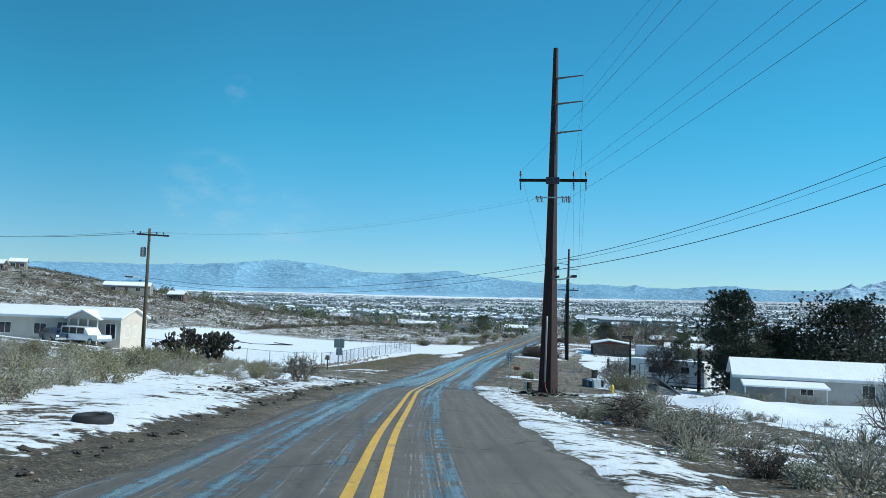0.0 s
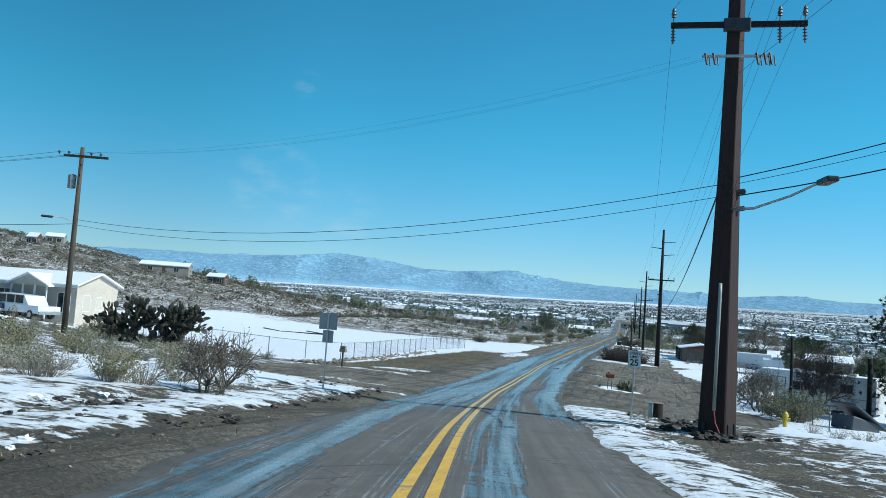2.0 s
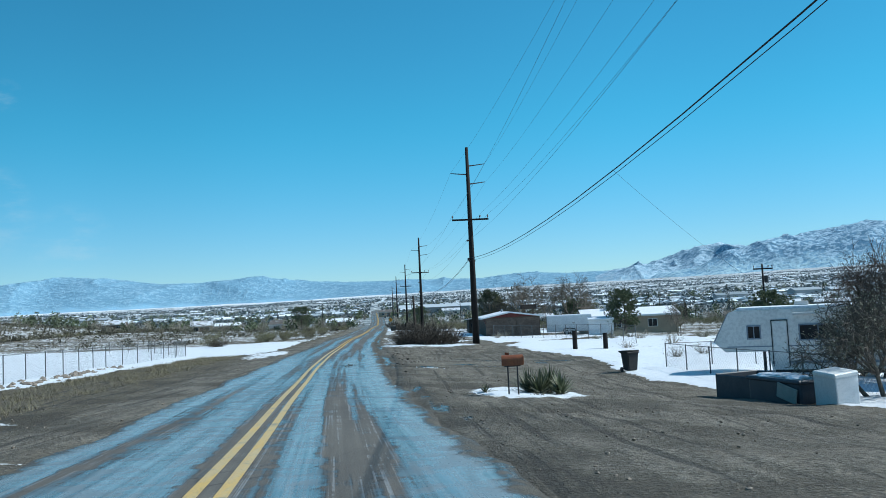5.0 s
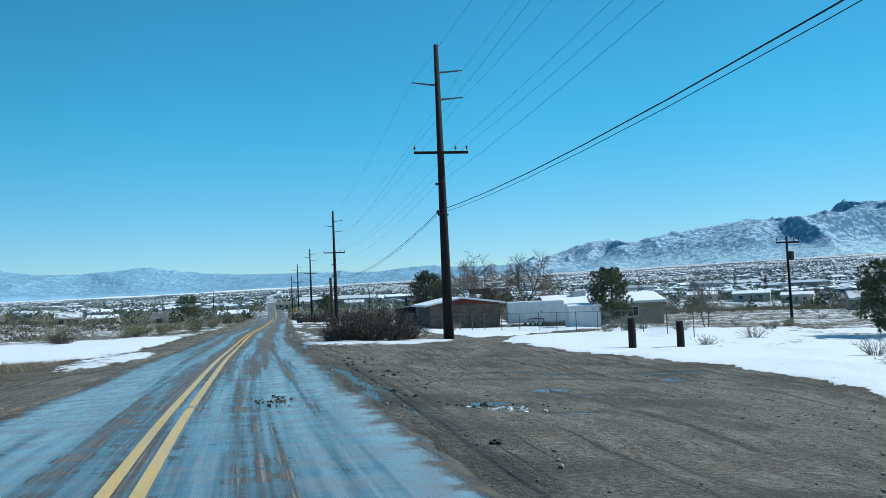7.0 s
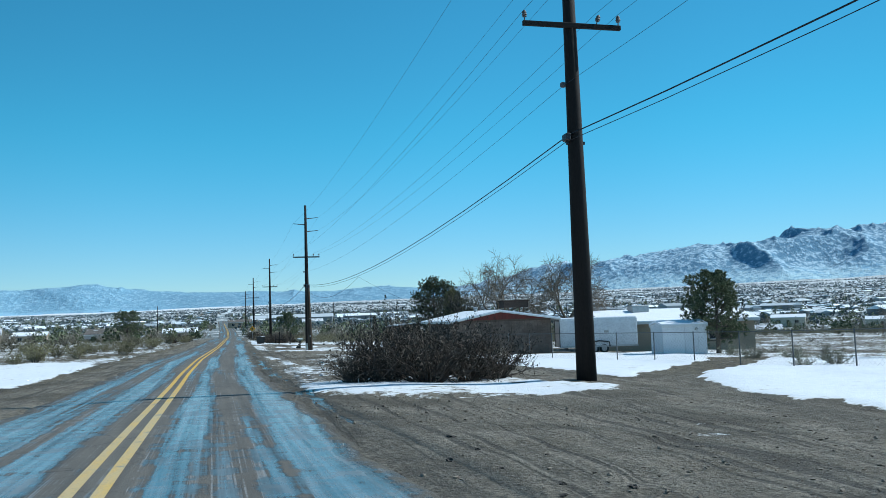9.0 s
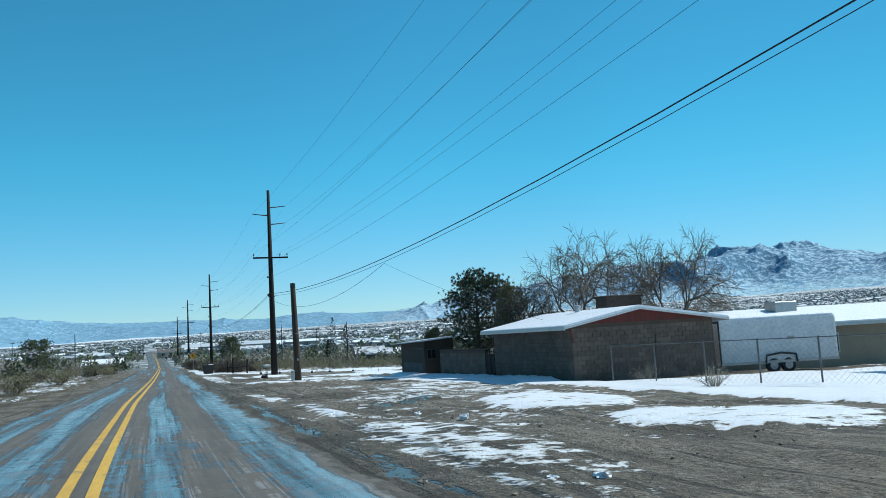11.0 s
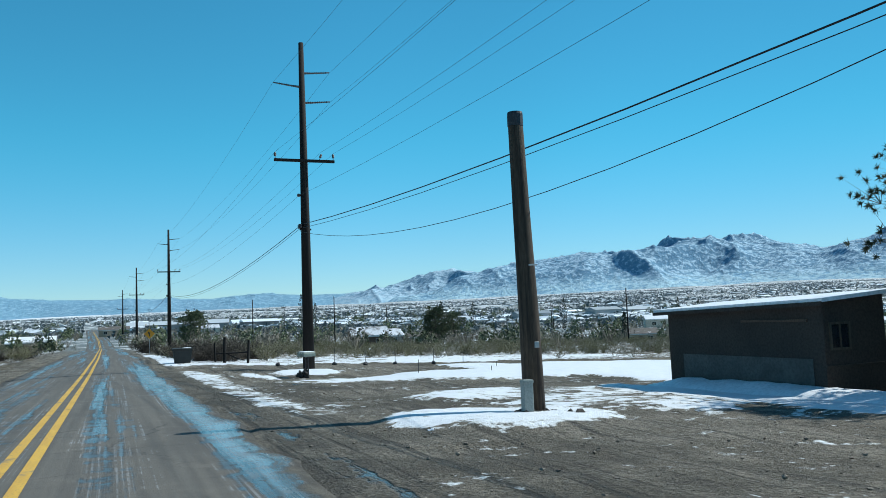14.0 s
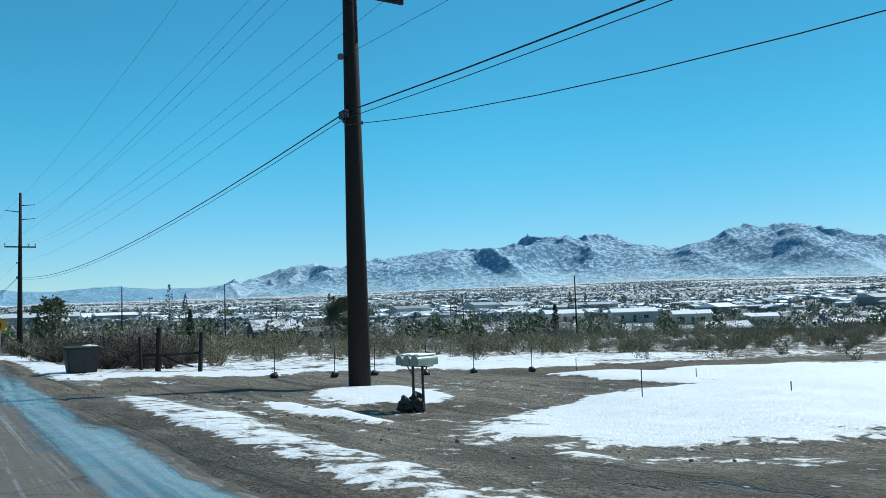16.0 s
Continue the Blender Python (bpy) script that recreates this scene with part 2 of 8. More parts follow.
# ---- mesh helpers ----
class Geo:
    def __init__(self):
        self.v, self.f = [], []

    def add(self, verts, faces):
        k = len(self.v)
        self.v += [tuple(p) for p in verts]
        self.f += [tuple(i + k for i in f) for f in faces]
        return self

    def box(self, x0, x1, y0, y1, z0, z1, m=None):
        p = [Vector((x, y, z)) for z in (z0, z1) for y in (y0, y1) for x in (x0, x1)]
        if m:
            p = [m @ q for q in p]
        return self.add(p, [(0, 2, 3, 1), (4, 5, 7, 6), (0, 1, 5, 4), (2, 6, 7, 3), (0, 4, 6, 2), (1, 3, 7, 5)])

    def rbox(self, x0, x1, y0, y1, z0, z1, r=0.02, m=None, seg=1):
        """A box with rounded edges."""
        bm = bmesh.new()
        bmesh.ops.create_cube(bm, size=1, matrix=Matrix.LocRotScale(((x0 + x1) / 2, (y0 + y1) / 2, (z0 + z1) / 2), None, (x1 - x0, y1 - y0, z1 - z0)))
        bmesh.ops.bevel(bm, geom=bm.edges[:], offset=r, segments=seg, affect="EDGES", profile=0.6)
        return self.take(bm, m)

    def take(self, bm, m=None):
        bm.verts.index_update()
        self.add([(m @ v.co) if m else v.co for v in bm.verts], [[v.index for v in f.verts] for f in bm.faces])
        bm.free()
        return self

    def tube(self, pts, radii, n=8, cap=True):
        pts = [Vector(p) for p in pts]
        if not isinstance(radii, (list, tuple)):
            radii = [radii] * len(pts)
        k, u = len(self.v), None
        for i, p in enumerate(pts):
            t = (pts[min(i + 1, len(pts) - 1)] - pts[max(i - 1, 0)]).normalized()
            if u is None:
                u = t.orthogonal().normalized()
            u = (u - t * u.dot(t)).normalized()
            w = t.cross(u)
            self.v += [tuple(p + radii[i] * (math.cos(2 * math.pi * j / n) * u + math.sin(2 * math.pi * j / n) * w)) for j in range(n)]
        for i in range(len(pts) - 1):
            for j in range(n):
                a, b = k + i * n + j, k + i * n + (j + 1) % n
                self.f.append((a, b, b + n, a + n))
        if cap:
            self.f += [tuple(k + j for j in reversed(range(n))), tuple(k + (len(pts) - 1) * n + j for j in range(n))]
        return self

    def lathe(self, prof, n=16, m=None):
        """Turned about z: rows of radius, height."""
        k = len(self.v)
        for r, z in prof:
            for j in range(n):
                q = Vector((r * math.cos(2 * math.pi * j / n), r * math.sin(2 * math.pi * j / n), z))
                self.v.append(tuple(m @ q if m else q))
        for i in range(len(prof) - 1):
            for j in range(n):
                a, b = k + i * n + j, k + i * n + (j + 1) % n
                self.f.append((a, b, b + n, a + n))
        self.f += [tuple(k + j for j in reversed(range(n))), tuple(k + (len(prof) - 1) * n + j for j in range(n))]
        return self

    def prism(self, poly, y0, y1, m=None):
        """A polygon of (x, z), run from y0 to y1."""
        n = len(poly)
        p = [Vector((x, y, z)) for y in (y0, y1) for x, z in poly]
        if m:
            p = [m @ q for q in p]
        return self.add(p, [tuple(range(n)), tuple(reversed(range(n, 2 * n)))] + [(i, i + n, (i + 1) % n + n, (i + 1) % n) for i in range(n)])

    def blob(self, c, r, squash=1.0, seed=0, rough=0.3, sub=1):
        bm = bmesh.new()
        bmesh.ops.create_icosphere(bm, subdivisions=sub, radius=1)
        for v in bm.verts:
            k = 1 + rough * noise.noise(v.co * 1.7 + Vector((seed * 3.1, seed * 1.7, seed)))
            v.co = Vector(c) + Vector((v.co.x * r * k, v.co.y * r * k, v.co.z * r * k * squash))
        return self.take(bm)

    def mesh(self, name, material=None, smooth=False):
        me = bpy.data.meshes.new(name)
        me.from_pydata(self.v, [], self.f)
        if smooth:
            me.shade_smooth()
        if material:
            me.materials.append(material)
        me.update()
        bm = bmesh.new()
        bm.from_mesh(me)
        bmesh.ops.recalc_face_normals(bm, faces=bm.faces[:])
        bm.to_mesh(me)
        bm.free()
        return me


def part(name, geo, material, parent, label="", smooth=False, m=None):
    me = geo if isinstance(geo, bpy.types.Mesh) else geo.mesh(name, material, smooth)
    ob = new(name, me)
    ob.parent = parent
    if m:
        ob.matrix_basis = m
    return tagged(ob, label)


def thing(name, label, category, m=None, group="", kind=""):
    ob = new(name)
    ob.empty_display_size = 0.3
    ob.matrix_basis = m or Matrix()
    return tagged(ob, label, category, group, kind)


def solid(name, geo, material, label, category, m=None, group="", kind="", smooth=False):
    ob = new(name, geo if isinstance(geo, bpy.types.Mesh) else geo.mesh(name, material, smooth))
    ob.matrix_basis = m or Matrix()
    return tagged(ob, label, category, group, kind)


def on_ground(x, y, turn=0.0, sink=0.0):
    return pose(x, y, float(ground(x, y)) - sink, 0, 0, turn)


# ---- ground ----
def spaced(a, b, s):
    return list(np.arange(a, b, s))


def growing(start, end, s, k):
    out, v, sign = [], start, 1 if end > start else -1
    while (end - v) * sign > 0:
        out.append(v)
        v += sign * s
        s *= k
    return out + [end]


def spot(x, y, cx, cy, rx, ry, turn=0.0):
    """1 inside an ellipse, falling to 0 at its rim."""
    c, q = math.cos(radians(turn)), math.sin(radians(turn))
    u, v = ((x - cx) * c + (y - cy) * q) / rx, ((y - cy) * c - (x - cx) * q) / ry
    return 1 - step(0.75, 1.2, np.hypot(u, v))


def band(v, a, b, soft=1.0):
    return step(a - soft, a + soft, v) * (1 - step(b - soft, b + soft, v))


def yard_x(y):
    """Where the gravel ends and the snowy yards begin, along the lower side of the road."""
    return np.interp(y, [-60, -5, 4, 12, 20, 33, 40, 48, 62, 70, 76, 82], [40, 14, 9, 9.5, 11.5, 9.4, 9.6, 9.2, 10.6, 8.8, 8.0, 9.0])


def snow_cover(x, y):
    """How much snow lies at a place, from 0 to 1."""
    d = x - road_x(y)
    s = np.full(np.shape(x), 0.48)
    left, right = step(0, 1, -d), step(0, 1, d)
    # upper side: a shoulder of bare soil, a strip of thawing snow, then brush
    s = s + left * (y < 6) * (-0.42 * band(-d, 3, 4.5, 0.4) + 0.17 * band(-d, 4.6, 6.3, 0.4) + 0.07 * band(-d, 6.4, 7.6, 0.4) + (0.13 + 0.15 * step(-36, -24, y)) * band(-d, 7.4, 14, 0.7))
    s = np.where(left * band(y, 7, 24, 2) * band(-d, 2, 13, 1.5) > 0.5, 0.14, s)
    s = np.where(left * band(y, 25, 88, 3) * (x > -19.5) > 0.5, 0.12, s)
    field = step(0, 2, -20 - x - np.clip(30 - y, -3, 30) * 1.2) * band(y, 22, 128, 4) * step(-80, -72, x)
    xw, yw_ = x + (fbm(x * 0.05, y * 0.05, 3, 31) - 0.5) * 26, y + (fbm(x * 0.05, y * 0.05, 3, 37) - 0.5) * 26
    rim = step(-92, -60, xw) * (1 - step(112, 136, yw_)) * step(10, 26, yw_ - 0.0 * xw)
    s = np.where(field > 0.5, np.where((x < -60) | (y > 104), 0.5 + 0.48 * rim, 0.98), s)
    s = np.maximum(s, 0.85 * spot(x, y, -17, 104, 5.5, 26, 3) * (d < -6))
    s = np.where((d < -3) & (d > -6.2) & (y > 24), 0.2, s)
    s = np.maximum(s, 0.66 * spot(x, y, -11.6, 78, 1.6, 9) + 0.0)
    s = np.maximum(s, 0.62 * spot(x, y, -12.5, 30.5, 2.6, 1.2, 20))
    s = np.maximum(s, 0.52 * spot(x, y, -8.5, 10.5, 2.4, 1.0, 10))
    # lower side: thawing strip, gravel apron, yards
    strip = right * (y < 11)
    s = np.where(strip > 0.5, 0.48 + 0.16 * band(d, 3.3, 5.4, 0.5) - 0.08 * band(d, 6.2, 8, 0.7), s)
    yard = step(0, 1.2, x - yard_x(y)) * right
    s = np.where((right > 0.5) & (y > 11) & (y < 78), 0.08, s)
    s = np.where((yard > 0.5) & (y < 86 - 0.25 * np.clip(x - 12, 0, 60) + (xw - x)), 0.84 - 0.36 * step(24, 62, xw), s)
    s = np.maximum(s, 0.78 * spot(x, y, 2.9, 35.8, 1.9, 2.6) * right)
    s = np.maximum(s, 0.6 * spot(x, y, 3.4, 6.0, 2.4, 5.5, 8) * right)
    lot = right * (y >= 78) * (y < 186) * (x < 30)
    s = np.where(lot > 0.5, 0.2 + 0.13 * step(94, 104, y), s)
    s = np.maximum(s, 0.66 * spot(x, y, 1.4, 87.2, 4.6, 5.6) * right)
    s = np.maximum(s, 0.85 * spot(x, y, 4.2, 83.6, 2.4, 2.0, -30) * right)
    s = np.maximum(s, 0.5 * spot(x, y, -1.5, 97, 1.6, 9.0, -3) * right)
    s = np.maximum(s, np.where((lot > 0.5) & (y < 117) & (x > 8.2 + 0.02 * (y - 80)), 0.9 - 0.36 * step(22, 34, xw), 0))
    s = np.maximum(s, 0.92 * spot(x, y, 9.3, 128, 2.1, 19, 2) * right)
    s = np.maximum(s, 0.47 * spot(x, y, 4.8, 117, 3.0, 12, -4) * right)
    # patches thawing on the gravel before the block house
    for cx, cy, rx, ry, turn, v in ((4.5, 107.8, 2.2, 4.4, -12, 0.68), (1.6, 114, 2.0, 3.4, -30, 0.52), (-2.4, 118.3, 0.45, 3.4, 5, 0.58), (-1.8, 109.3, 0.5, 3.4, 0, 0.62),
                                    (4.8, 100.0, 2.4, 3.0, 20, 0.62), (-2.4, 146, 0.7, 6, 0, 0.54), (2.4, 126.5, 1.3, 2.2, 0, 0.5)):
        s = np.maximum(s, v * spot(x, y, cx, cy, rx, ry, turn) * right)
    # a narrow drive curving in to the trailer
    track = np.abs(x - np.interp(y, [74, 80, 86, 90, 94, 98, 104], [4.5, 6.5, 9.3, 12, 16, 20, 24]))
    s = np.where((right > 0.5) & (track < np.interp(y, [74, 86, 100], [2.0, 1.3, 1.9])) & (y < 104) & (y > 72), 0.2, s)
    s = np.maximum(s, 0.84 * spot(x, y, 1.1, 138.0, 2.7, 2.2, 15) * right)
    s = np.maximum(s, 0.54 * spot(x, y, 6.2, 141.5, 4.0, 4.5) * right)
    s = np.maximum(s, 0.6 * spot(x, y, 5.2, 143.8, 4.4, 2.2, 2) * right)
    # the wide drive and snow by the last pole
    s = np.maximum(s, 0.97 * spot(x, y, 13.2, 157.3, 12.6, 5.6, 4) * right)
    for cx, cy, rx, ry, turn, v in ((-2.45, 160.5, 1.0, 9.0, 0, 0.6), (3.5, 165.6, 1.7, 2.6, -12, 0.93), (0.4, 162.3, 0.5, 2.6, 8, 0.72), (0.3, 154.2, 0.35, 0.9, -20, 0.7), (-2.7, 152.6, 0.9, 3.0, 20, 0.58)):
        s = np.maximum(s, v * spot(x, y, cx, cy, rx, ry, turn) * right)
    s = np.maximum(s, np.where((lot > 0.5) & (x > 12) & (y > 140), 0.88 - 0.38 * step(18, 30, xw), 0))
    s = np.where(right * band(y - 0.06 * x, 168.4, 172.4, 0.6) * (d > 4) > 0.5, 0.15, s)
    s = np.maximum(s, 0.8 * spot(x, y, 4, 176.4, 10, 2.0, -2) * right)
    s = np.maximum(s, 0.62 * spot(x, y, 14, 181, 22, 5, 0) * right)
    s = np.maximum(s, 0.80 * spot(x, y, -2.6, 192, 1.5, 16) * right)
    s = np.where((d > 3) & (d < 4.0) & (y > 11), 0.1, s)
    n = fbm(x * 0.16, y * 0.16, 4, 3)
    r = np.hypot(x, y - 40)
    far = step(150, 320, r)
    # Snow grows with distance to stand in for haze; real pale plain on the left.
    s = s * (1 - far) + far * (0.44 + 0.09 * step(600, 1800, r) + 0.24 * step(2300, 2900, r) * (1 - step(-300, 500, x)))
    s = s - 0.05 * np.exp(-((x + 230) ** 2 + (y - 180) ** 2) / (2 * 105.0 ** 2)) * (field < 0.5)
    s = s + 0.45 * np.exp(-((x - 610) ** 2 / (2 * 120.0 ** 2) + (y - 400) ** 2 / (2 * 60.0 ** 2)))
    return np.clip(s + (n - 0.5) * (0.4 - 0.2 * far), 0, 1)


def dirt_cover(x, y):
    """Bare, driven-on dirt, from 0 to 1."""
    d = x - road_x(y)
    v = np.where(y < 8, 1 - step(3.3, 4.0, np.abs(d)), 1 - step(4.8, 6.2, np.abs(d)))
    v = np.maximum(v, (d > 0) * band(y, 10, 180, 2) * (1 - step(-1, 3, x - 10)))
    v = np.maximum(v, (d < 0) * band(y, 7, 25, 2) * band(-d, 0, 14, 1.5))
    return np.clip(v, 0, 1)


def damp_cover(x, y):
    """Where meltwater stands or runs, from 0 to 1."""
    d = x - road_x(y)
    v = band(d, 3.3, 4.3, 0.5) * band(y, 8, 170, 4) * (0.55 + 0.45 * vnoise(y * 0.11, y * 0 + 2, 4))
    v = np.maximum(v, 0.5 * spot(x, y, 5.0, 66.5, 4.5, 3.4, 10))
    v = np.maximum(v, 0.55 * spot(x, y, 6.6, 73, 0.9, 7.5, -14))
    for px, py, w, h, a in ((2.4, 54.7, 1.1, 0.35, 12), (7.4, 58.3, 0.5, 1.3, -30), (3.9, 54.1, 1.2, 0.35, 8), (0.6, 51.9, 1.0, 0.4, 20), (1.6, 50.5, 1.0, 0.4, -15), (3.6, 60.8, 3.2, 0.3, -8), (8.6, 60.6, 1.8, 0.3, 6)):
        v = np.maximum(v, spot(x, y, px, py, w, h, a))
    v = np.maximum(v, 0.8 * spot(x, y, 1.2, 112, 1.2, 3.2, -30))
    v = np.maximum(v, 0.55 * spot(x, y, 6.5, 149.0, 7.0, 0.7, 3))
    v = np.maximum(v, 0.7 * spot(x, y, -0.2, 151.0, 0.8, 3.0, 20))
    v = np.maximum(v, 0.6 * spot(x, y, 4.6, 17.0, 1.4, 1.0))
    return v


GX = np.array(sorted(set(growing(-16, -4600, 0.6, 1.075)[1:] + spaced(-16, 24, 0.4) + growing(24, 4600, 0.6, 1.075))))
GY = np.array(sorted(set(growing(-62, -1500, 0.8, 1.25)[1:] + spaced(-62, 215, 0.5) + growing(215, 4900, 0.8, 1.06))))


def build_ground():
    X, Y = np.meshgrid(GX, GY)
    Z = ground(X, Y)
    D = X - road_x(Y)
    R = np.hypot(X, Y - 40)
    cover = snow_cover(X, Y)
    off = step(2.9, 3.6, np.abs(D))
    calm = 0.12 + 0.88 * step(3.6, 6.5, np.abs(D))
    Z = Z + off * calm * ((fbm(X * 0.35, Y * 0.35, 3, 11) - 0.5) * 0.22 + (fbm(X * 1.4, Y * 1.4, 2, 5) - 0.5) * (0.10 - 0.085 * step(0.45, 0.6, cover))) - (1 - off) * 0.12
    Z = Z + off * 0.07 * step(0.45, 0.6, cover)
    Z = np.where(R > 350, Z + (fbm(X / 160, Y / 160, 4, 21) - 0.5) * np.clip((R - 350) * 0.012, 0, 14), Z)
    nx, ny = len(GX), len(GY)
    verts = np.stack([X, Y, Z], -1).reshape(-1, 3)
    i = np.arange(nx * ny).reshape(ny, nx)
    faces = np.stack([i[:-1, :-1], i[:-1, 1:], i[1:, 1:], i[1:, :-1]], -1).reshape(-1, 4)
    me = bpy.data.meshes.new("ground")
    me.from_pydata(verts.tolist(), [], faces.tolist())
    me.shade_smooth()
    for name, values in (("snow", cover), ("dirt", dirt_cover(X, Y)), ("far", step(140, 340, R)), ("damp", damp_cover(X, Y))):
        me.attributes.new(name, "FLOAT", "POINT").data.foreach_set("value", values.ravel().astype(np.float32))
    me.materials.append(GROUND)
    return tagged(new("ground", me), "brown desert soil with patches of melting snow", "ground", kind="structure")


def ground_material():
    m = bpy.data.materials.new("desert ground")
    n, l, p = nodes_of(m)
    at = n.new("ShaderNodeAttribute"); at.attribute_name = "snow"
    ad = n.new("ShaderNodeAttribute"); ad.attribute_name = "dirt"
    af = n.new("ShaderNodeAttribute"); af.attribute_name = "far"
    big = noise_node(n, l, 0.35, 5, "world")
    patch = noise_node(n, l, 0.9, 6, "world", rough=0.6)
    mid = noise_node(n, l, 3.0, 6, "world", rough=0.65)
    fine = noise_node(n, l, 9.0, 6, "world", rough=0.75)
    grit = noise_node(n, l, 15.0, 4, "world", rough=0.6)
    track = noise_node(n, l, 1.0, 3, "world", stretch=(3.6, 0.09, 1), rough=0.5)
    am = n.new("ShaderNodeAttribute"); am.attribute_name = "damp"
    wide = noise_node(n, l, 0.07, 7, "world", rough=0.72)
    rut = noise_node(n, l, 1.0, 5, "world", stretch=(2.6, 0.45, 1), rough=0.6)
    scrub = mixc(n, l, ramp(n, l, mid, 0.35, 0.65), (0.105, 0.078, 0.05), (0.2, 0.16, 0.095))
    mud = mixc(n, l, ramp(n, l, rut, 0.38, 0.62), (0.175, 0.148, 0.112), (0.33, 0.285, 0.222))
    mud = mixc(n, l, ramp(n, l, patch, 0.4, 0.65, 0.0, 0.6), mud, (0.2, 0.16, 0.112))
    soil = mixc(n, l, ad.outputs["Fac"], scrub, mud)
    soil = mixc(n, l, ramp(n, l, fine, 0.46, 0.6, 0.0, 0.68), soil, (0.06, 0.048, 0.034))
    soil = mixc(n, l, ramp(n, l, grit, 0.55, 0.63, 0.0, 0.75), soil, (0.36, 0.315, 0.26))
    soil = mixc(n, l, ramp(n, l, track, 0.56, 0.64, 0.0, 0.65), soil, (0.05, 0.041, 0.033))
    soil = mixc(n, l, ramp(n, l, big, 0.45, 0.65, 0.0, 0.7), soil, (0.075, 0.058, 0.038))
    # Distant soil turns bluish grey: air haze put into the base colour.
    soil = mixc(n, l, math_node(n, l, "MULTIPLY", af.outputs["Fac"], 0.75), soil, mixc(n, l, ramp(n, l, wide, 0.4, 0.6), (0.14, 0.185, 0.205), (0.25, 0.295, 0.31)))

    def term(v, w):
        return math_node(n, l, "MULTIPLY", math_node(n, l, "SUBTRACT", v, 0.5), w)

    near = math_node(n, l, "ADD", math_node(n, l, "ADD", term(patch, 0.95), term(mid, 1.05)), term(fine, 0.25))
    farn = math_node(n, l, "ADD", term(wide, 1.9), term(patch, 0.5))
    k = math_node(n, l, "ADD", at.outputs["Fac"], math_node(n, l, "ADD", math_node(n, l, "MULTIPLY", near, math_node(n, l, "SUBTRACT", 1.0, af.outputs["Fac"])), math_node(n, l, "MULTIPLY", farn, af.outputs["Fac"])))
    white = ramp(n, l, k, 0.49, 0.545)
    clean = ramp(n, l, k, 0.53, 0.68)
    snow = mixc(n, l, ramp(n, l, mid, 0.3, 0.7), (0.72, 0.745, 0.785), (0.8, 0.815, 0.84))
    snow = mixc(n, l, clean, (0.6, 0.59, 0.565), snow)
    damp = ramp(n, l, math_node(n, l, "ADD", math_node(n, l, "MULTIPLY", am.outputs["Fac"], 0.55), math_node(n, l, "ADD", math_node(n, l, "MULTIPLY", rut, 0.6), math_node(n, l, "MULTIPLY", mid, 0.25))), 0.86, 0.92)
    pool = math_node(n, l, "MULTIPLY", damp, math_node(n, l, "SUBTRACT", 1.0, white))
    soil = mixc(n, l, math_node(n, l, "MULTIPLY", am.outputs["Fac"], ramp(n, l, mid, 0.35, 0.6, 0.2, 0.8)), soil, (0.05, 0.04, 0.029))
    soil = mixc(n, l, math_node(n, l, "MULTIPLY", pool, 0.75), soil, (0.04, 0.033, 0.027))
    l.new(mixc(n, l, white, soil, snow), p.inputs["Base Color"])
    rough = math_node(n, l, "SUBTRACT", ramp(n, l, white, 0, 1, 0.9, 0.6), math_node(n, l, "MULTIPLY", pool, 0.78))
    l.new(rough, p.inputs["Roughness"])
    h = math_node(n, l, "ADD", math_node(n, l, "MULTIPLY", white, 1.6), math_node(n, l, "ADD", math_node(n, l, "SUBTRACT", math_node(n, l, "ADD", math_node(n, l, "MULTIPLY", math_node(n, l, "ADD", fine, grit), ramp(n, l, white, 0, 1, 1.2, 0.25)), math_node(n, l, "MULTIPLY", rut, 0.15)), math_node(n, l, "MULTIPLY", math_node(n, l, "MULTIPLY", ramp(n, l, track, 0.54, 0.66), 0.3), math_node(n, l, "SUBTRACT", 1.0, white))), math_node(n, l, "MULTIPLY", mid, ramp(n, l, white, 0, 1, 0.9, 0.2))))
    h = math_node(n, l, "MULTIPLY", h, math_node(n, l, "SUBTRACT", 1.0, math_node(n, l, "MULTIPLY", pool, 0.95)))
    bump(n, l, p, h, 1.0, 0.12)
    return m


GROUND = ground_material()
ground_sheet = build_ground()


# ---- road ----
HALF = 3.2


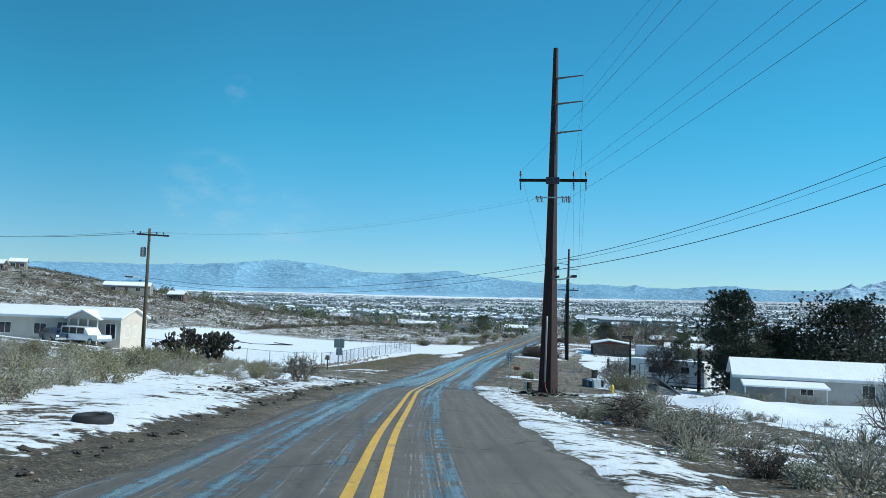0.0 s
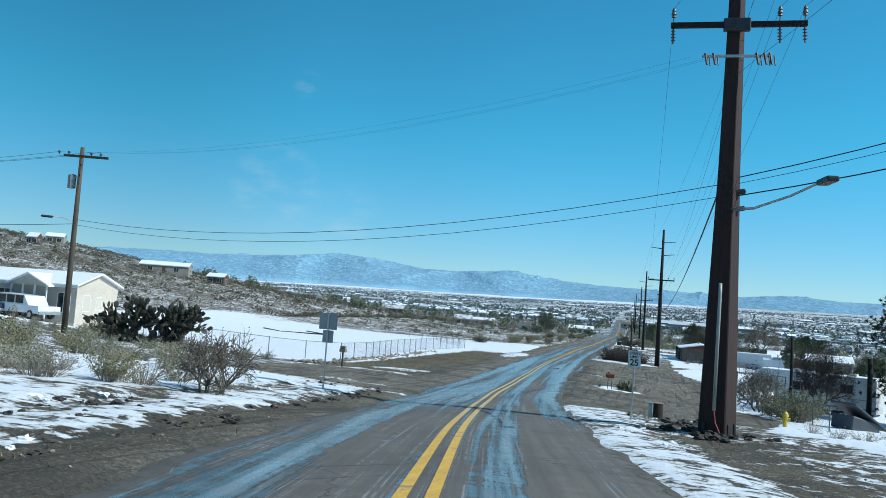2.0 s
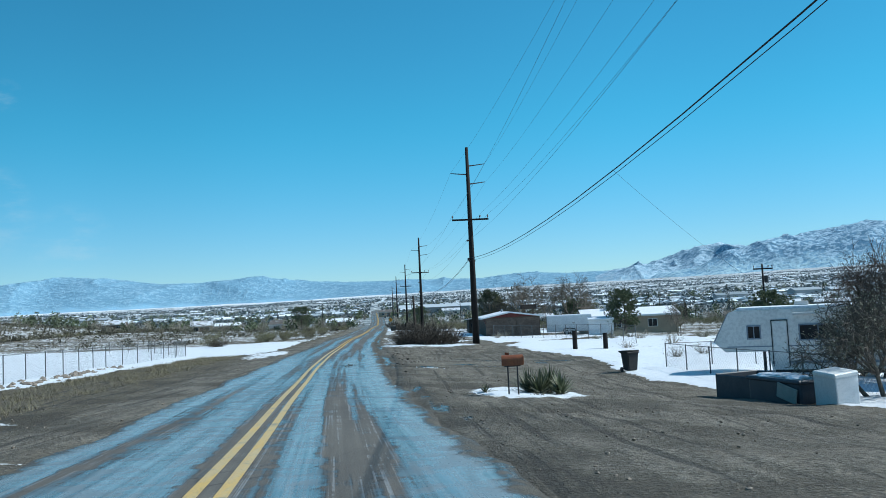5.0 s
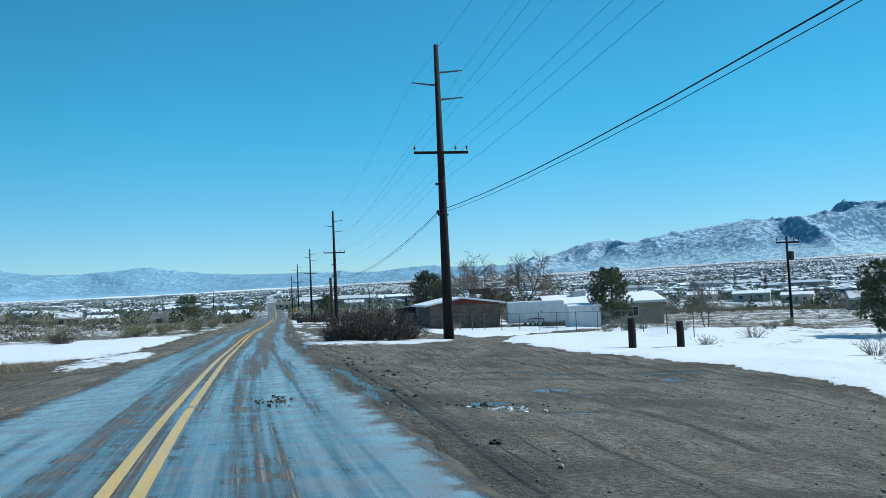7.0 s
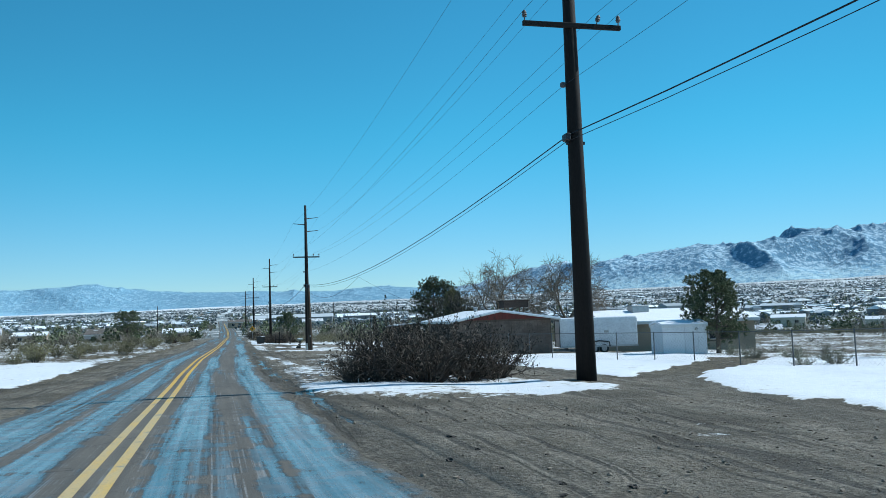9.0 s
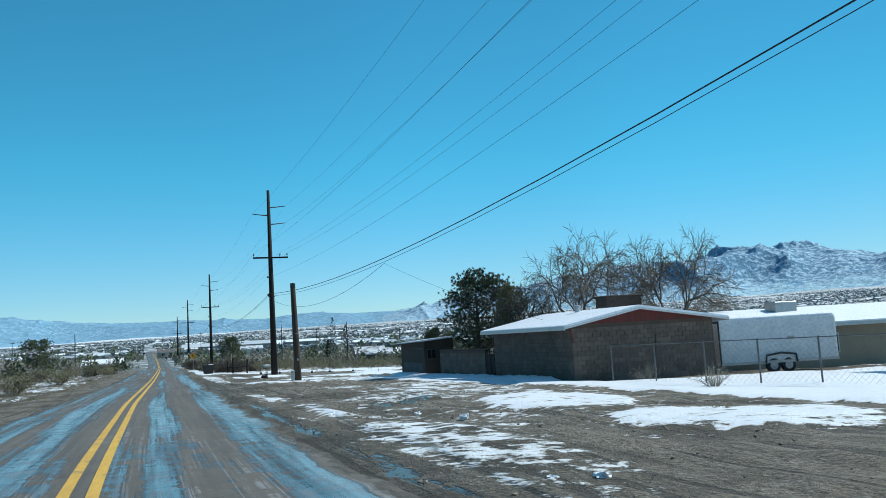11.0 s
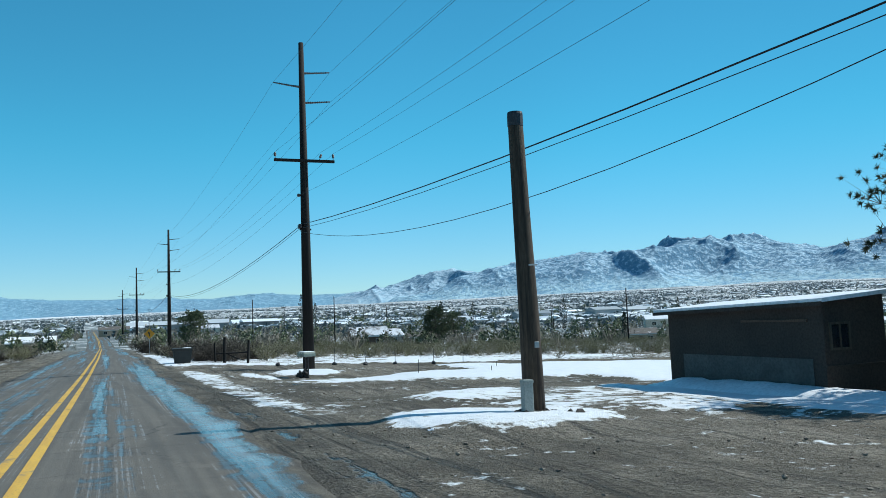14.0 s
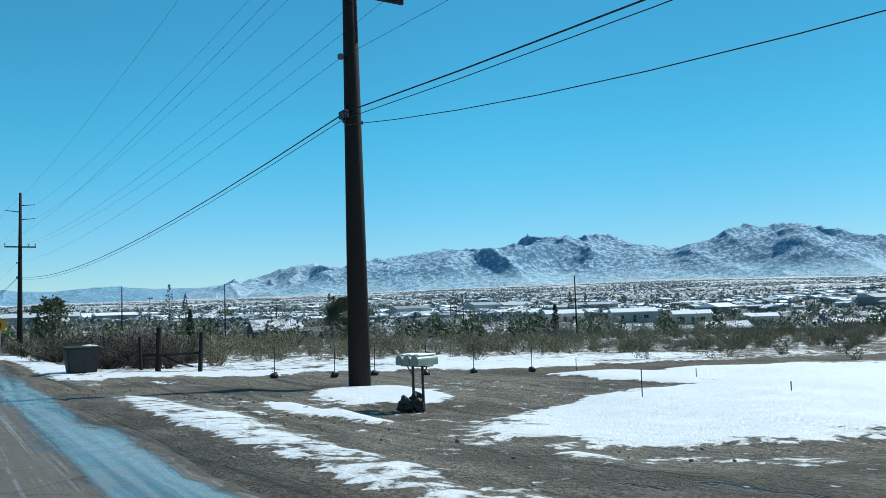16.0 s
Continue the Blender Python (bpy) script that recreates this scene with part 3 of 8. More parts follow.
def road_material():
    m = bpy.data.materials.new("wet worn asphalt")
    n, l, p = nodes_of(m)
    ac = n.new("ShaderNodeAttribute"); ac.attribute_name = "across"
    al = n.new("ShaderNodeAttribute"); al.attribute_name = "along"
    wa = n.new("ShaderNodeAttribute"); wa.attribute_name = "wet"

    def lengthwise(sx, sy, detail, rough):
        xy = n.new("ShaderNodeCombineXYZ")
        l.new(math_node(n, l, "MULTIPLY", ac.outputs["Fac"], sx), xy.inputs[0])
        l.new(math_node(n, l, "MULTIPLY", al.outputs["Fac"], sy), xy.inputs[1])
        t = n.new("ShaderNodeTexNoise")
        t.inputs["Scale"].default_value, t.inputs["Detail"].default_value, t.inputs["Roughness"].default_value = 1.0, detail, rough
        l.new(xy.outputs[0], t.inputs["Vector"])
        return t.outputs["Fac"]

    broad, thin, hair = lengthwise(1.2, 0.028, 4, 0.55), lengthwise(5.0, 0.09, 6, 0.62), lengthwise(22.0, 0.12, 4, 0.6)
    cross = lengthwise(0.35, 2.4, 5, 0.62)
    fine = noise_node(n, l, 60, 4, "world", rough=0.7)
    mid = noise_node(n, l, 1.6, 7, "world", rough=0.68)
    big = noise_node(n, l, 0.2, 3, "world")
    patch = noise_node(n, l, 0.45, 4, "world", stretch=(1, 0.4, 1), rough=0.55)
    dry = mixc(n, l, ramp(n, l, thin, 0.3, 0.7), (0.108, 0.096, 0.082), (0.165, 0.146, 0.122))
    dry = mixc(n, l, ramp(n, l, fine, 0.4, 0.7, 0, 0.6), dry, (0.062, 0.055, 0.048))
    dry = mixc(n, l, ramp(n, l, mid, 0.5, 0.7, 0, 0.4), dry, (0.2, 0.172, 0.138))
    dry = mixc(n, l, ramp(n, l, patch, 0.5, 0.62, 0, 0.45), dry, (0.085, 0.076, 0.066))
    dry = mixc(n, l, ramp(n, l, cross, 0.6, 0.72, 0, 0.35), dry, (0.055, 0.049, 0.043))
    # hairline cracks across the slab
    crack = n.new("ShaderNodeTexVoronoi")
    crack.feature, crack.inputs["Scale"].default_value = "DISTANCE_TO_EDGE", 0.42
    xy = n.new("ShaderNodeCombineXYZ")
    l.new(math_node(n, l, "ADD", ac.outputs["Fac"], math_node(n, l, "MULTIPLY", mid, 0.9)), xy.inputs[0])
    l.new(math_node(n, l, "ADD", math_node(n, l, "MULTIPLY", al.outputs["Fac"], 1.3), mid), xy.inputs[1])
    l.new(xy.outputs[0], crack.inputs["Vector"])
    split_line = math_node(n, l, "MULTIPLY", ramp(n, l, crack.outputs["Distance"], 0.0, 0.014, 1.0, 0.0), ramp(n, l, big, 0.42, 0.56))
    dry = mixc(n, l, math_node(n, l, "MULTIPLY", split_line, 0.7), dry, (0.03, 0.027, 0.025))
    k = math_node(n, l, "ADD", math_node(n, l, "ADD", broad, wa.outputs["Fac"]), math_node(n, l, "MULTIPLY", math_node(n, l, "SUBTRACT", thin, 0.5), 0.36))
    k = math_node(n, l, "ADD", k, math_node(n, l, "MULTIPLY", math_node(n, l, "SUBTRACT", mid, 0.5), 0.5))
    k = math_node(n, l, "ADD", k, math_node(n, l, "MULTIPLY", math_node(n, l, "SUBTRACT", cross, 0.5), 0.16))
    k = math_node(n, l, "ADD", k, math_node(n, l, "MULTIPLY", math_node(n, l, "SUBTRACT", hair, 0.5), 0.08))
    wet = ramp(n, l, k, 0.91, 1.06)
    col = mixc(n, l, wet, dry, mixc(n, l, ramp(n, l, hair, 0.4, 0.65), (0.04, 0.037, 0.034), (0.08, 0.074, 0.067)))
    rim = math_node(n, l, "MULTIPLY", ramp(n, l, k, 0.9, 0.95), math_node(n, l, "SUBTRACT", 1.0, ramp(n, l, k, 0.97, 1.03)))
    rim = math_node(n, l, "MULTIPLY", rim, ramp(n, l, hair, 0.5, 0.66, 0, 0.3))
    col = mixc(n, l, rim, col, (0.5, 0.52, 0.54))
    # Slush, strengthened so its colour also paints the low sky's sheen on wet asphalt.
    slush_sheen = ramp(n, l, math_node(n, l, "ADD", k, math_node(n, l, "MULTIPLY", thin, 0.35)), 1.14, 1.4, 0.0, 0.42)
    col = mixc(n, l, slush_sheen, col, (0.38, 0.43, 0.46))
    # mud and grit carried over the crumbling edge
    rimward = math_node(n, l, "ADD", math_node(n, l, "ABSOLUTE", ac.outputs["Fac"], 0.0), math_node(n, l, "ADD", math_node(n, l, "MULTIPLY", math_node(n, l, "SUBTRACT", mid, 0.5), 1.5), math_node(n, l, "MULTIPLY", math_node(n, l, "SUBTRACT", fine, 0.5), 0.5)))
    mud = ramp(n, l, rimward, 3.1, 3.32)
    soil = mixc(n, l, ramp(n, l, mid, 0.35, 0.65), (0.075, 0.062, 0.047), (0.175, 0.15, 0.116))
    soil = mixc(n, l, ramp(n, l, fine, 0.46, 0.6, 0, 0.7), soil, (0.06, 0.048, 0.036))
    col = mixc(n, l, mud, col, soil)
    firm = math_node(n, l, "SUBTRACT", 1.0, mud)
    shine = math_node(n, l, "MULTIPLY", wet, firm)
    l.new(col, p.inputs["Base Color"])
    l.new(math_node(n, l, "ADD", ramp(n, l, shine, 0, 1, 0.85, 0.1), math_node(n, l, "MULTIPLY", math_node(n, l, "ADD", ramp(n, l, hair, 0.35, 0.7, 0, 0.12), ramp(n, l, mid, 0.4, 0.65, 0, 0.24)), ramp(n, l, shine, 0, 1, 0, 1))), p.inputs["Roughness"])
    h = math_node(n, l, "ADD", math_node(n, l, "MULTIPLY", fine, ramp(n, l, shine, 0, 1, 1.0, 0.25)), math_node(n, l, "MULTIPLY", mid, 0.8))
    h = math_node(n, l, "ADD", math_node(n, l, "MULTIPLY", h, ramp(n, l, shine, 0, 1, 1.0, 0.22)), math_node(n, l, "MULTIPLY", hair, 0.3))
    h = math_node(n, l, "ADD", h, math_node(n, l, "MULTIPLY", math_node(n, l, "MULTIPLY", mud, math_node(n, l, "ADD", mid, fine)), 7.0))
    bump(n, l, p, h, 0.6, 0.014)
    return m


def build_road():
    ys = np.concatenate([np.arange(-75, 200, 0.5), np.arange(200, 260, 1.0), np.arange(260, 900, 6.0)])
    across = np.array([-3.8, -3.2, -2.6, -2.0, -1.4, -0.8, -0.3, 0, 0.3, 0.8, 1.4, 2.0, 2.6, 3.2, 3.8])
    D, Y = np.meshgrid(across, ys)
    edge = np.sign(D) * (np.abs(D) > 3.0) * (fbm(Y * 0.55, np.sign(D) * 5 + 3, 4, 7) - 0.45) * 0.6
    slope = np.gradient(XC, DENSE)
    k = np.interp(Y, DENSE, slope)
    X = road_x(Y) + (D + edge) / np.sqrt(1 + k * k)
    Yp = Y - (D + edge) * k / np.sqrt(1 + k * k)
    Z = ground(road_x(Y), Y) + 0.05 - 0.012 * np.abs(D) - 0.2 * (np.abs(D) > 3.4)
    wet = np.interp(Y, [-60, -20, 0, 15, 34, 42, 56, 66, 90, 130, 200], [0.43, 0.44, 0.47, 0.53, 0.54, 0.6, 0.6, 0.53, 0.48, 0.44, 0.4])
    across_low = np.interp(D, [-3.2, -2.5, -1.9, -1.2, -0.5, 0, 0.45, 0.85, 1.2, 1.6, 2.0, 2.5, 3.2], [-0.02, 0.12, -0.02, 0.1, -0.04, -0.12, -0.06, 0.13, -0.04, -0.15, -0.02, 0.14, 0.05])
    across_bend = np.interp(D, [-3.2, -2.6, -1.9, -1.2, -0.5, 0, 0.45, 0.9, 1.3, 1.8, 2.5, 3.2], [-0.12, 0.06, 0.13, -0.06, 0.02, -0.14, -0.08, 0.08, -0.12, -0.22, -0.2, -0.2])
    low = step(-10, 4, Y)
    wet = wet + across_low * low + across_bend * (1 - low)
    nx, ny = len(across), len(ys)
    i = np.arange(nx * ny).reshape(ny, nx)
    faces = np.stack([i[:-1, :-1], i[:-1, 1:], i[1:, 1:], i[1:, :-1]], -1).reshape(-1, 4)
    me = bpy.data.meshes.new("road")
    me.from_pydata(np.stack([X, Yp, Z], -1).reshape(-1, 3).tolist(), [], faces.tolist())
    me.shade_smooth()
    for name, values in (("across", D), ("along", Y), ("wet", wet)):
        me.attributes.new(name, "FLOAT", "POINT").data.foreach_set("value", values.ravel().astype(np.float32))
    me.materials.append(road_material())
    return tagged(new("road", me), "worn two-lane asphalt road streaked with meltwater", "road", kind="structure")


road_sheet = build_road()


def paint_material():
    """Yellow paint worn through to the asphalt, filmed with meltwater where the road runs wet."""
    m = bpy.data.materials.new("worn yellow paint")
    n, l, p = nodes_of(m)
    w = n.new("ShaderNodeAttribute"); w.attribute_name = "wet"
    mid, fine = noise_node(n, l, 2.2, 6, "world", stretch=(3, 0.5, 1), rough=0.65), noise_node(n, l, 30, 4, "world", rough=0.7)
    col = mixc(n, l, ramp(n, l, mid, 0.3, 0.7), (0.72, 0.42, 0.06), (0.6, 0.33, 0.05))
    # Paler yellow along the wet stretch: reflected sky put into the paint colour.
    col = mixc(n, l, math_node(n, l, "MULTIPLY", w.outputs["Fac"], ramp(n, l, mid, 0.34, 0.6, 0.15, 0.75)), col, (0.6, 0.43, 0.2))
    col = mixc(n, l, ramp(n, l, fine, 0.5, 0.68, 0, 0.6), col, (0.25, 0.18, 0.1))
    col = mixc(n, l, ramp(n, l, noise_node(n, l, 1.4, 6, "world", rough=0.7), 0.56, 0.66, 0, 0.75), col, (0.2, 0.17, 0.13))
    l.new(col, p.inputs["Base Color"])
    l.new(math_node(n, l, "SUBTRACT", 0.7, math_node(n, l, "MULTIPLY", w.outputs["Fac"], 0.3)), p.inputs["Roughness"])
    bump(n, l, p, fine, 0.2, 0.01)
    return m


PAINT = paint_material()


def build_line(offset, width):
    g = Geo()
    ys = np.concatenate([np.arange(-70, 260, 1.0), np.arange(260, 600, 5.0)])
    slope = np.interp(ys, DENSE, np.gradient(XC, DENSE))
    for y, k in zip(ys, slope):
        c = 1 / math.sqrt(1 + k * k)
        for e in (offset - width / 2, offset + width / 2):
            g.v.append((float(road_x(y)) + e * c, y - e * k * c, float(ground(road_x(y), y)) + 0.056 - 0.012 * abs(e)))
    g.f = [(2 * i, 2 * i + 1, 2 * i + 3, 2 * i + 2) for i in range(len(ys) - 1)]
    me = g.mesh("road_marking", PAINT)
    film = np.repeat(step(-14, 2, ys) * (1 - step(78, 100, ys)), 2)
    me.attributes.new("wet", "FLOAT", "POINT").data.foreach_set("value", film.astype(np.float32))
    return tagged(new("road_marking", me), "worn yellow centre line on the asphalt", "road marking", kind="structure")


for side in (-0.165, 0.165):
    build_line(side, 0.15)


# ---- mountains ----
def ridged(x, y, octaves, seed):
    """Sharp-crested noise from 0 to 1, with finer spurs on the higher ground."""
    total, amp, norm, keep = 0, 1.0, 0.0, 1.0
    for k in range(octaves):
        v = 1 - np.abs(2 * vnoise(x * 2.1 ** k + 13 * k, y * 2.1 ** k - 7 * k, seed + k) - 1)
        v = v * v
        total, norm = total + amp * v * keep, norm + amp
        keep = np.clip(v * 1.6, 0, 1)
        amp *= 0.42
    return total / norm


def build_mountains(name, az0, az1, r0, r1, peaks, material, label, seed, jag, fan=0.3, relief=0.7):
    """A range of mountains round the valley: its crest as (bearing, height), both in degrees."""
    az = np.arange(az0, az1, 0.06)
    r = np.linspace(r0, r1, 130)
    A, Rr = np.meshgrid(az, r)
    crest = np.interp(az, [p[0] for p in peaks], [p[1] for p in peaks])
    crest = crest + (vnoise(az * 1.3, az * 0 + seed, seed) - 0.5) * 0.5 * jag
    u = (Rr - r0) / (r1 - r0)
    wx, wy = Rr * np.sin(np.radians(A)), Rr * np.cos(np.radians(A))
    bx, by = fbm(wx / 500, wy / 500, 3, seed + 8) - 0.5, fbm(wx / 500 + 9, wy / 500, 3, seed + 9) - 0.5
    ridges = ridged(wx / 500 + bx * 0.45, wy / 500 + by * 0.45, 5, seed + 3)
    foot = np.clip(u / fan, 0, 1)
    body = step(fan * 0.6, 0.8, u)
    raw = 0.1 * foot + body * (1 - relief + 1.1 * relief * ridges) * (1 - 0.3 * step(0.82, 1.0, u)) + 0.03 * foot * ridges
    rise = np.degrees(np.arctan(raw * 300 / Rr))
    soft = np.hanning(43)[1:-1] / np.hanning(43).sum()
    top = np.convolve(np.pad(rise.max(0), 20, mode="edge"), soft, "valid")
    k = np.convolve(np.pad(crest, 20, mode="edge"), soft, "valid") / top
    base = ground(r0 * np.sin(np.radians(az)), 40 + r0 * np.cos(np.radians(az)))[None, :] - 12
    Z = -2 + Rr * np.tan(np.radians(rise * k[None, :]))
    Z = np.maximum(Z * foot + base * (1 - foot), base)
    X, Y = wx, 40 + wy
    nx, ny = len(az), len(r)
    i = np.arange(nx * ny).reshape(ny, nx)
    faces = np.stack([i[:-1, :-1], i[:-1, 1:], i[1:, 1:], i[1:, :-1]], -1).reshape(-1, 4)
    me = bpy.data.meshes.new(name)
    me.from_pydata(np.stack([X, Y, Z], -1).reshape(-1, 3).tolist(), [], faces.tolist())
    me.materials.append(material)
    me.polygons.foreach_set("use_smooth", np.ones(len(me.polygons), dtype=bool))
    return tagged(new(name, me), label, "mountain", kind="structure")


def mountain_material(name, rock, rock2, snow, amount, low, high):
    """Rock with snow that keeps to the gentler slopes, above pale gravel fans dotted with brush; distance haze is mixed
    into the tones given.
    """
    m = bpy.data.materials.new(name)
    n, l, p = nodes_of(m)
    a = noise_node(n, l, 0.01, 8, "world", rough=0.65)
    b = noise_node(n, l, 0.045, 7, "world", rough=0.72)
    g = n.new("ShaderNodeNewGeometry")
    split_ = n.new("ShaderNodeSeparateXYZ")
    l.new(g.outputs["Position"], split_.inputs[0])
    lean = n.new("ShaderNodeSeparateXYZ")
    l.new(g.outputs["Normal"], lean.inputs[0])
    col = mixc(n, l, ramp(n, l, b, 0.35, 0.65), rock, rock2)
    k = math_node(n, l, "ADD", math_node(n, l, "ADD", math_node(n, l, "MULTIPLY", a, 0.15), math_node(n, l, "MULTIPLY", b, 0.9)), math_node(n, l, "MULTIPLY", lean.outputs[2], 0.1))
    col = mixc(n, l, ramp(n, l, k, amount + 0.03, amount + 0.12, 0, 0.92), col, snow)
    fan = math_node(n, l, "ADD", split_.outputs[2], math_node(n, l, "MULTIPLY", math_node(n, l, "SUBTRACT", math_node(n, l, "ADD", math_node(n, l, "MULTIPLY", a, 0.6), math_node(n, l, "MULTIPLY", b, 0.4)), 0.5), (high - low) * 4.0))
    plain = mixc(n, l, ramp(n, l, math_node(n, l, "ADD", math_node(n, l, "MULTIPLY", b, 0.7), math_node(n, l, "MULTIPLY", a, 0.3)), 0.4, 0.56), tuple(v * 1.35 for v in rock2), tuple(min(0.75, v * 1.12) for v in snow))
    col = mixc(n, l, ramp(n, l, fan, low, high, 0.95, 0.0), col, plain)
    l.new(col, p.inputs["Base Color"])
    p.inputs["Roughness"].default_value = 0.95
    bump(n, l, p, b, 0.5, 30)
    return m


# Rock and snow tones are blued and paled to paint in distance haze.
HAZED_FAR_ROCK = mountain_material("far range in haze blue", (0.15, 0.325, 0.455), (0.175, 0.355, 0.48), (0.27, 0.46, 0.585), 0.585, 58, 84)
HAZED_HILLS = mountain_material("foothills paled for haze", (0.16, 0.31, 0.43), (0.21, 0.36, 0.47), (0.43, 0.59, 0.7), 0.54, 90, 140)
HAZED_NEAR_ROCK = mountain_material("snowy range in haze blue", (0.1, 0.245, 0.375), (0.14, 0.29, 0.415), (0.43, 0.61, 0.73), 0.555, 110, 170)
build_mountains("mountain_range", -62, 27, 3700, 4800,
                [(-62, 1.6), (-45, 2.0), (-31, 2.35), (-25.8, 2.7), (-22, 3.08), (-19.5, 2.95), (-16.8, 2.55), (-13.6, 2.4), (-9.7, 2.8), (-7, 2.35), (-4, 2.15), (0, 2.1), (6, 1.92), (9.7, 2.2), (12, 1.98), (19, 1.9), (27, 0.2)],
                HAZED_FAR_ROCK, "mountain range coloured haze blue, streaked with snow", 2, 0.22, 0.2, 0.25)
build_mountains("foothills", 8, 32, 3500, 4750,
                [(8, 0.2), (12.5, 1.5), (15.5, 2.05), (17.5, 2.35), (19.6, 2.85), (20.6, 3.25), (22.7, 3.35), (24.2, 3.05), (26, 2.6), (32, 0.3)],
                HAZED_HILLS, "snow-dusted foothills coloured pale for haze", 5, 0.3, 0.3, 0.5)
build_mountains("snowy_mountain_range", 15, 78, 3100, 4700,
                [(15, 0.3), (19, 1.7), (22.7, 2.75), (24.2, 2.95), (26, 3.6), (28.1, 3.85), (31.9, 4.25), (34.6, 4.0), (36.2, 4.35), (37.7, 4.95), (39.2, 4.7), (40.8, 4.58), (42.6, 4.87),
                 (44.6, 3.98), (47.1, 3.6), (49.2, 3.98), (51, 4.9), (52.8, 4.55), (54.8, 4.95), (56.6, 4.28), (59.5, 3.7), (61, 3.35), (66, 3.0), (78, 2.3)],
                HAZED_NEAR_ROCK, "rocky mountain range dusted with snow, blued for haze", 9, 0.6, 0.34, 0.52)

# ---- utility poles and lines ----
def insulator(parent, x, y, z, h=0.28, lean=0.0, name="insulator"):
    g = Geo().lathe([(0.02, 0), (0.02, h * 0.35), (0.075, h * 0.38), (0.05, h * 0.5), (0.09, h * 0.55), (0.055, h * 0.72), (0.075, h * 0.78), (0.03, h)], 10)
    return part(name, g, INSULATOR, parent, "brown glazed insulator", m=pose(x, y, z, 0, lean, 0))


def line_pole(x, y, z, height, r0, r1, arm_z, arm_half, label, arms=True, posts=(), shift=0.0):
    t = thing("utility_pole", label, "utility pole", pose(x, y, z), group="utility poles along the road")
    part("pole", Geo().tube([(0, 0, -0.6), (0, 0, height * 0.5), (0, 0, height)], [r0, (r0 + r1) / 2, r1], 14), POLE_WOOD, t, smooth=True)
    if arms:
        part("crossarm", Geo().rbox(shift - arm_half, shift + arm_half, -r1 - 0.13, -r1 - 0.01, arm_z - 0.08, arm_z + 0.08, 0.012), POLE_WOOD, t)
        for k in (-0.96, 0.5, 0.96):
            insulator(t, shift + arm_half * k, -r1 - 0.07, arm_z + 0.08, 0.34, 18 if k == 0.5 else 0)
    for k, pz in posts:
        g = Geo().tube([(k * 0.1, 0, pz), (k * 0.55, 0, pz + 0.03), (k * 1.6, 0, pz + 0.15)], [0.07, 0.05, 0.035], 8)
        for i in range(9):
            u = 0.35 + 0.13 * i
            g.lathe([(0.03, -0.015), (0.075, 0), (0.03, 0.015)], 8, Matrix.Translation((k * u, 0, pz + 0.02 + 0.1 * (u - 0.3))) @ pose(0, 0, 0, 0, 86 * k, 0))
        part("post_insulator", g, INSULATOR, t, "slender grey post insulator")
    return t


LINE = [(7.05, 1.0, -0.42, 20.9), (6.23, 85.46, -3.35, 18.3), (4.0, 167.86, -4.45, 18.3), (2.3, 255.9, -4.6, 18.1), (-0.4, 330.0, -5.0, 18.0), (-2.4, 420.0, -6.0, 18.0)]
POSTS = ((1, 16.55), (-1, 15.75), (1, 14.85))
for i, (x, y, z, h) in enumerate(LINE[1:]):
    pole = line_pole(x, y, z, h, 0.33, 0.14, 11.5, 1.7, "tall dark wooden utility pole with crossarm and stand-off insulators", posts=POSTS)
    g = Geo()
    g.lathe([(0.05, 0), (0.1, 0.03), (0.1, 0.14), (0.05, 0.17)], 10, pose(-0.33, 0, 9.5))
    part("spool_insulator", g, INSULATOR, pole)
    part("cable_clamp", Geo().rbox(-0.32, 0.32, -0.05, 0.05, 7.62, 7.72, 0.01).rbox(-0.42, -0.26, -0.3, 0.1, 7.72, 7.95, 0.03), DARK_METAL, pole, "black cable clamp and splice case")

# the heavy corner pole beside the curve: a squared, tapered timber
corner = thing("utility_pole", "massive squared dark red-brown timber utility pole at the bend", "utility pole", pose(7.05, 1.0, -0.5), group="utility poles along the road")
turn = pose(0, 0, 0, 0, 0, -28)
g = Geo()
for z, w in ((-0.6, 0.47), (0.0, 0.455), (8.5, 0.265), (21.75, 0.115)):
    g.v += [tuple(turn @ Vector((a * w, b * w, z))) for a, b in ((-1, -0.92), (-0.92, -1), (0.92, -1), (1, -0.92), (1, 0.92), (0.92, 1), (-0.92, 1), (-1, 0.92))]
g.f = [(8 * i + j, 8 * i + (j + 1) % 8, 8 * i + 8 + (j + 1) % 8, 8 * i + 8 + j) for i in range(3) for j in range(8)] + [tuple(range(24, 32))]
RED_TIMBER = mat("red brown laminated timber", (0.042, 0.013, 0.01), (0.02, 0.008, 0.0065), 0.8, scale=1.5, fine=20, relief=0.4, stretch=(8, 8, 0.3))
part("pole", g, RED_TIMBER, corner)
part("crossarm", Geo().rbox(-2.08, 2.13, -0.42, -0.27, 13.12, 13.3, 0.015), POLE_WOOD, corner)
part("crossarm_bracket", Geo().rbox(-0.42, 0.42, -0.46, -0.24, 12.99, 13.41, 0.03), DARK_METAL, corner)
for x in (-2.0, 1.3, 2.05):
    insulator(corner, x, -0.34, 13.3, 0.5)
    g = Geo().tube([(x, -0.34, 13.12), (x + 0.02, -0.4, 12.57)], 0.03, 8)
    for i in range(4):
        g.lathe([(0.03, -0.02), (0.08, 0), (0.03, 0.02)], 10, pose(x + 0.005 * i, -0.34 - 0.012 * i, 13.02 - 0.11 * i))
    part("strain_insulator", g, INSULATOR, corner)
part("cutout_bracket", Geo().rbox(-1.05, 1.05, -0.55, -0.45, 12.07, 12.15, 0.01), GALV, corner)
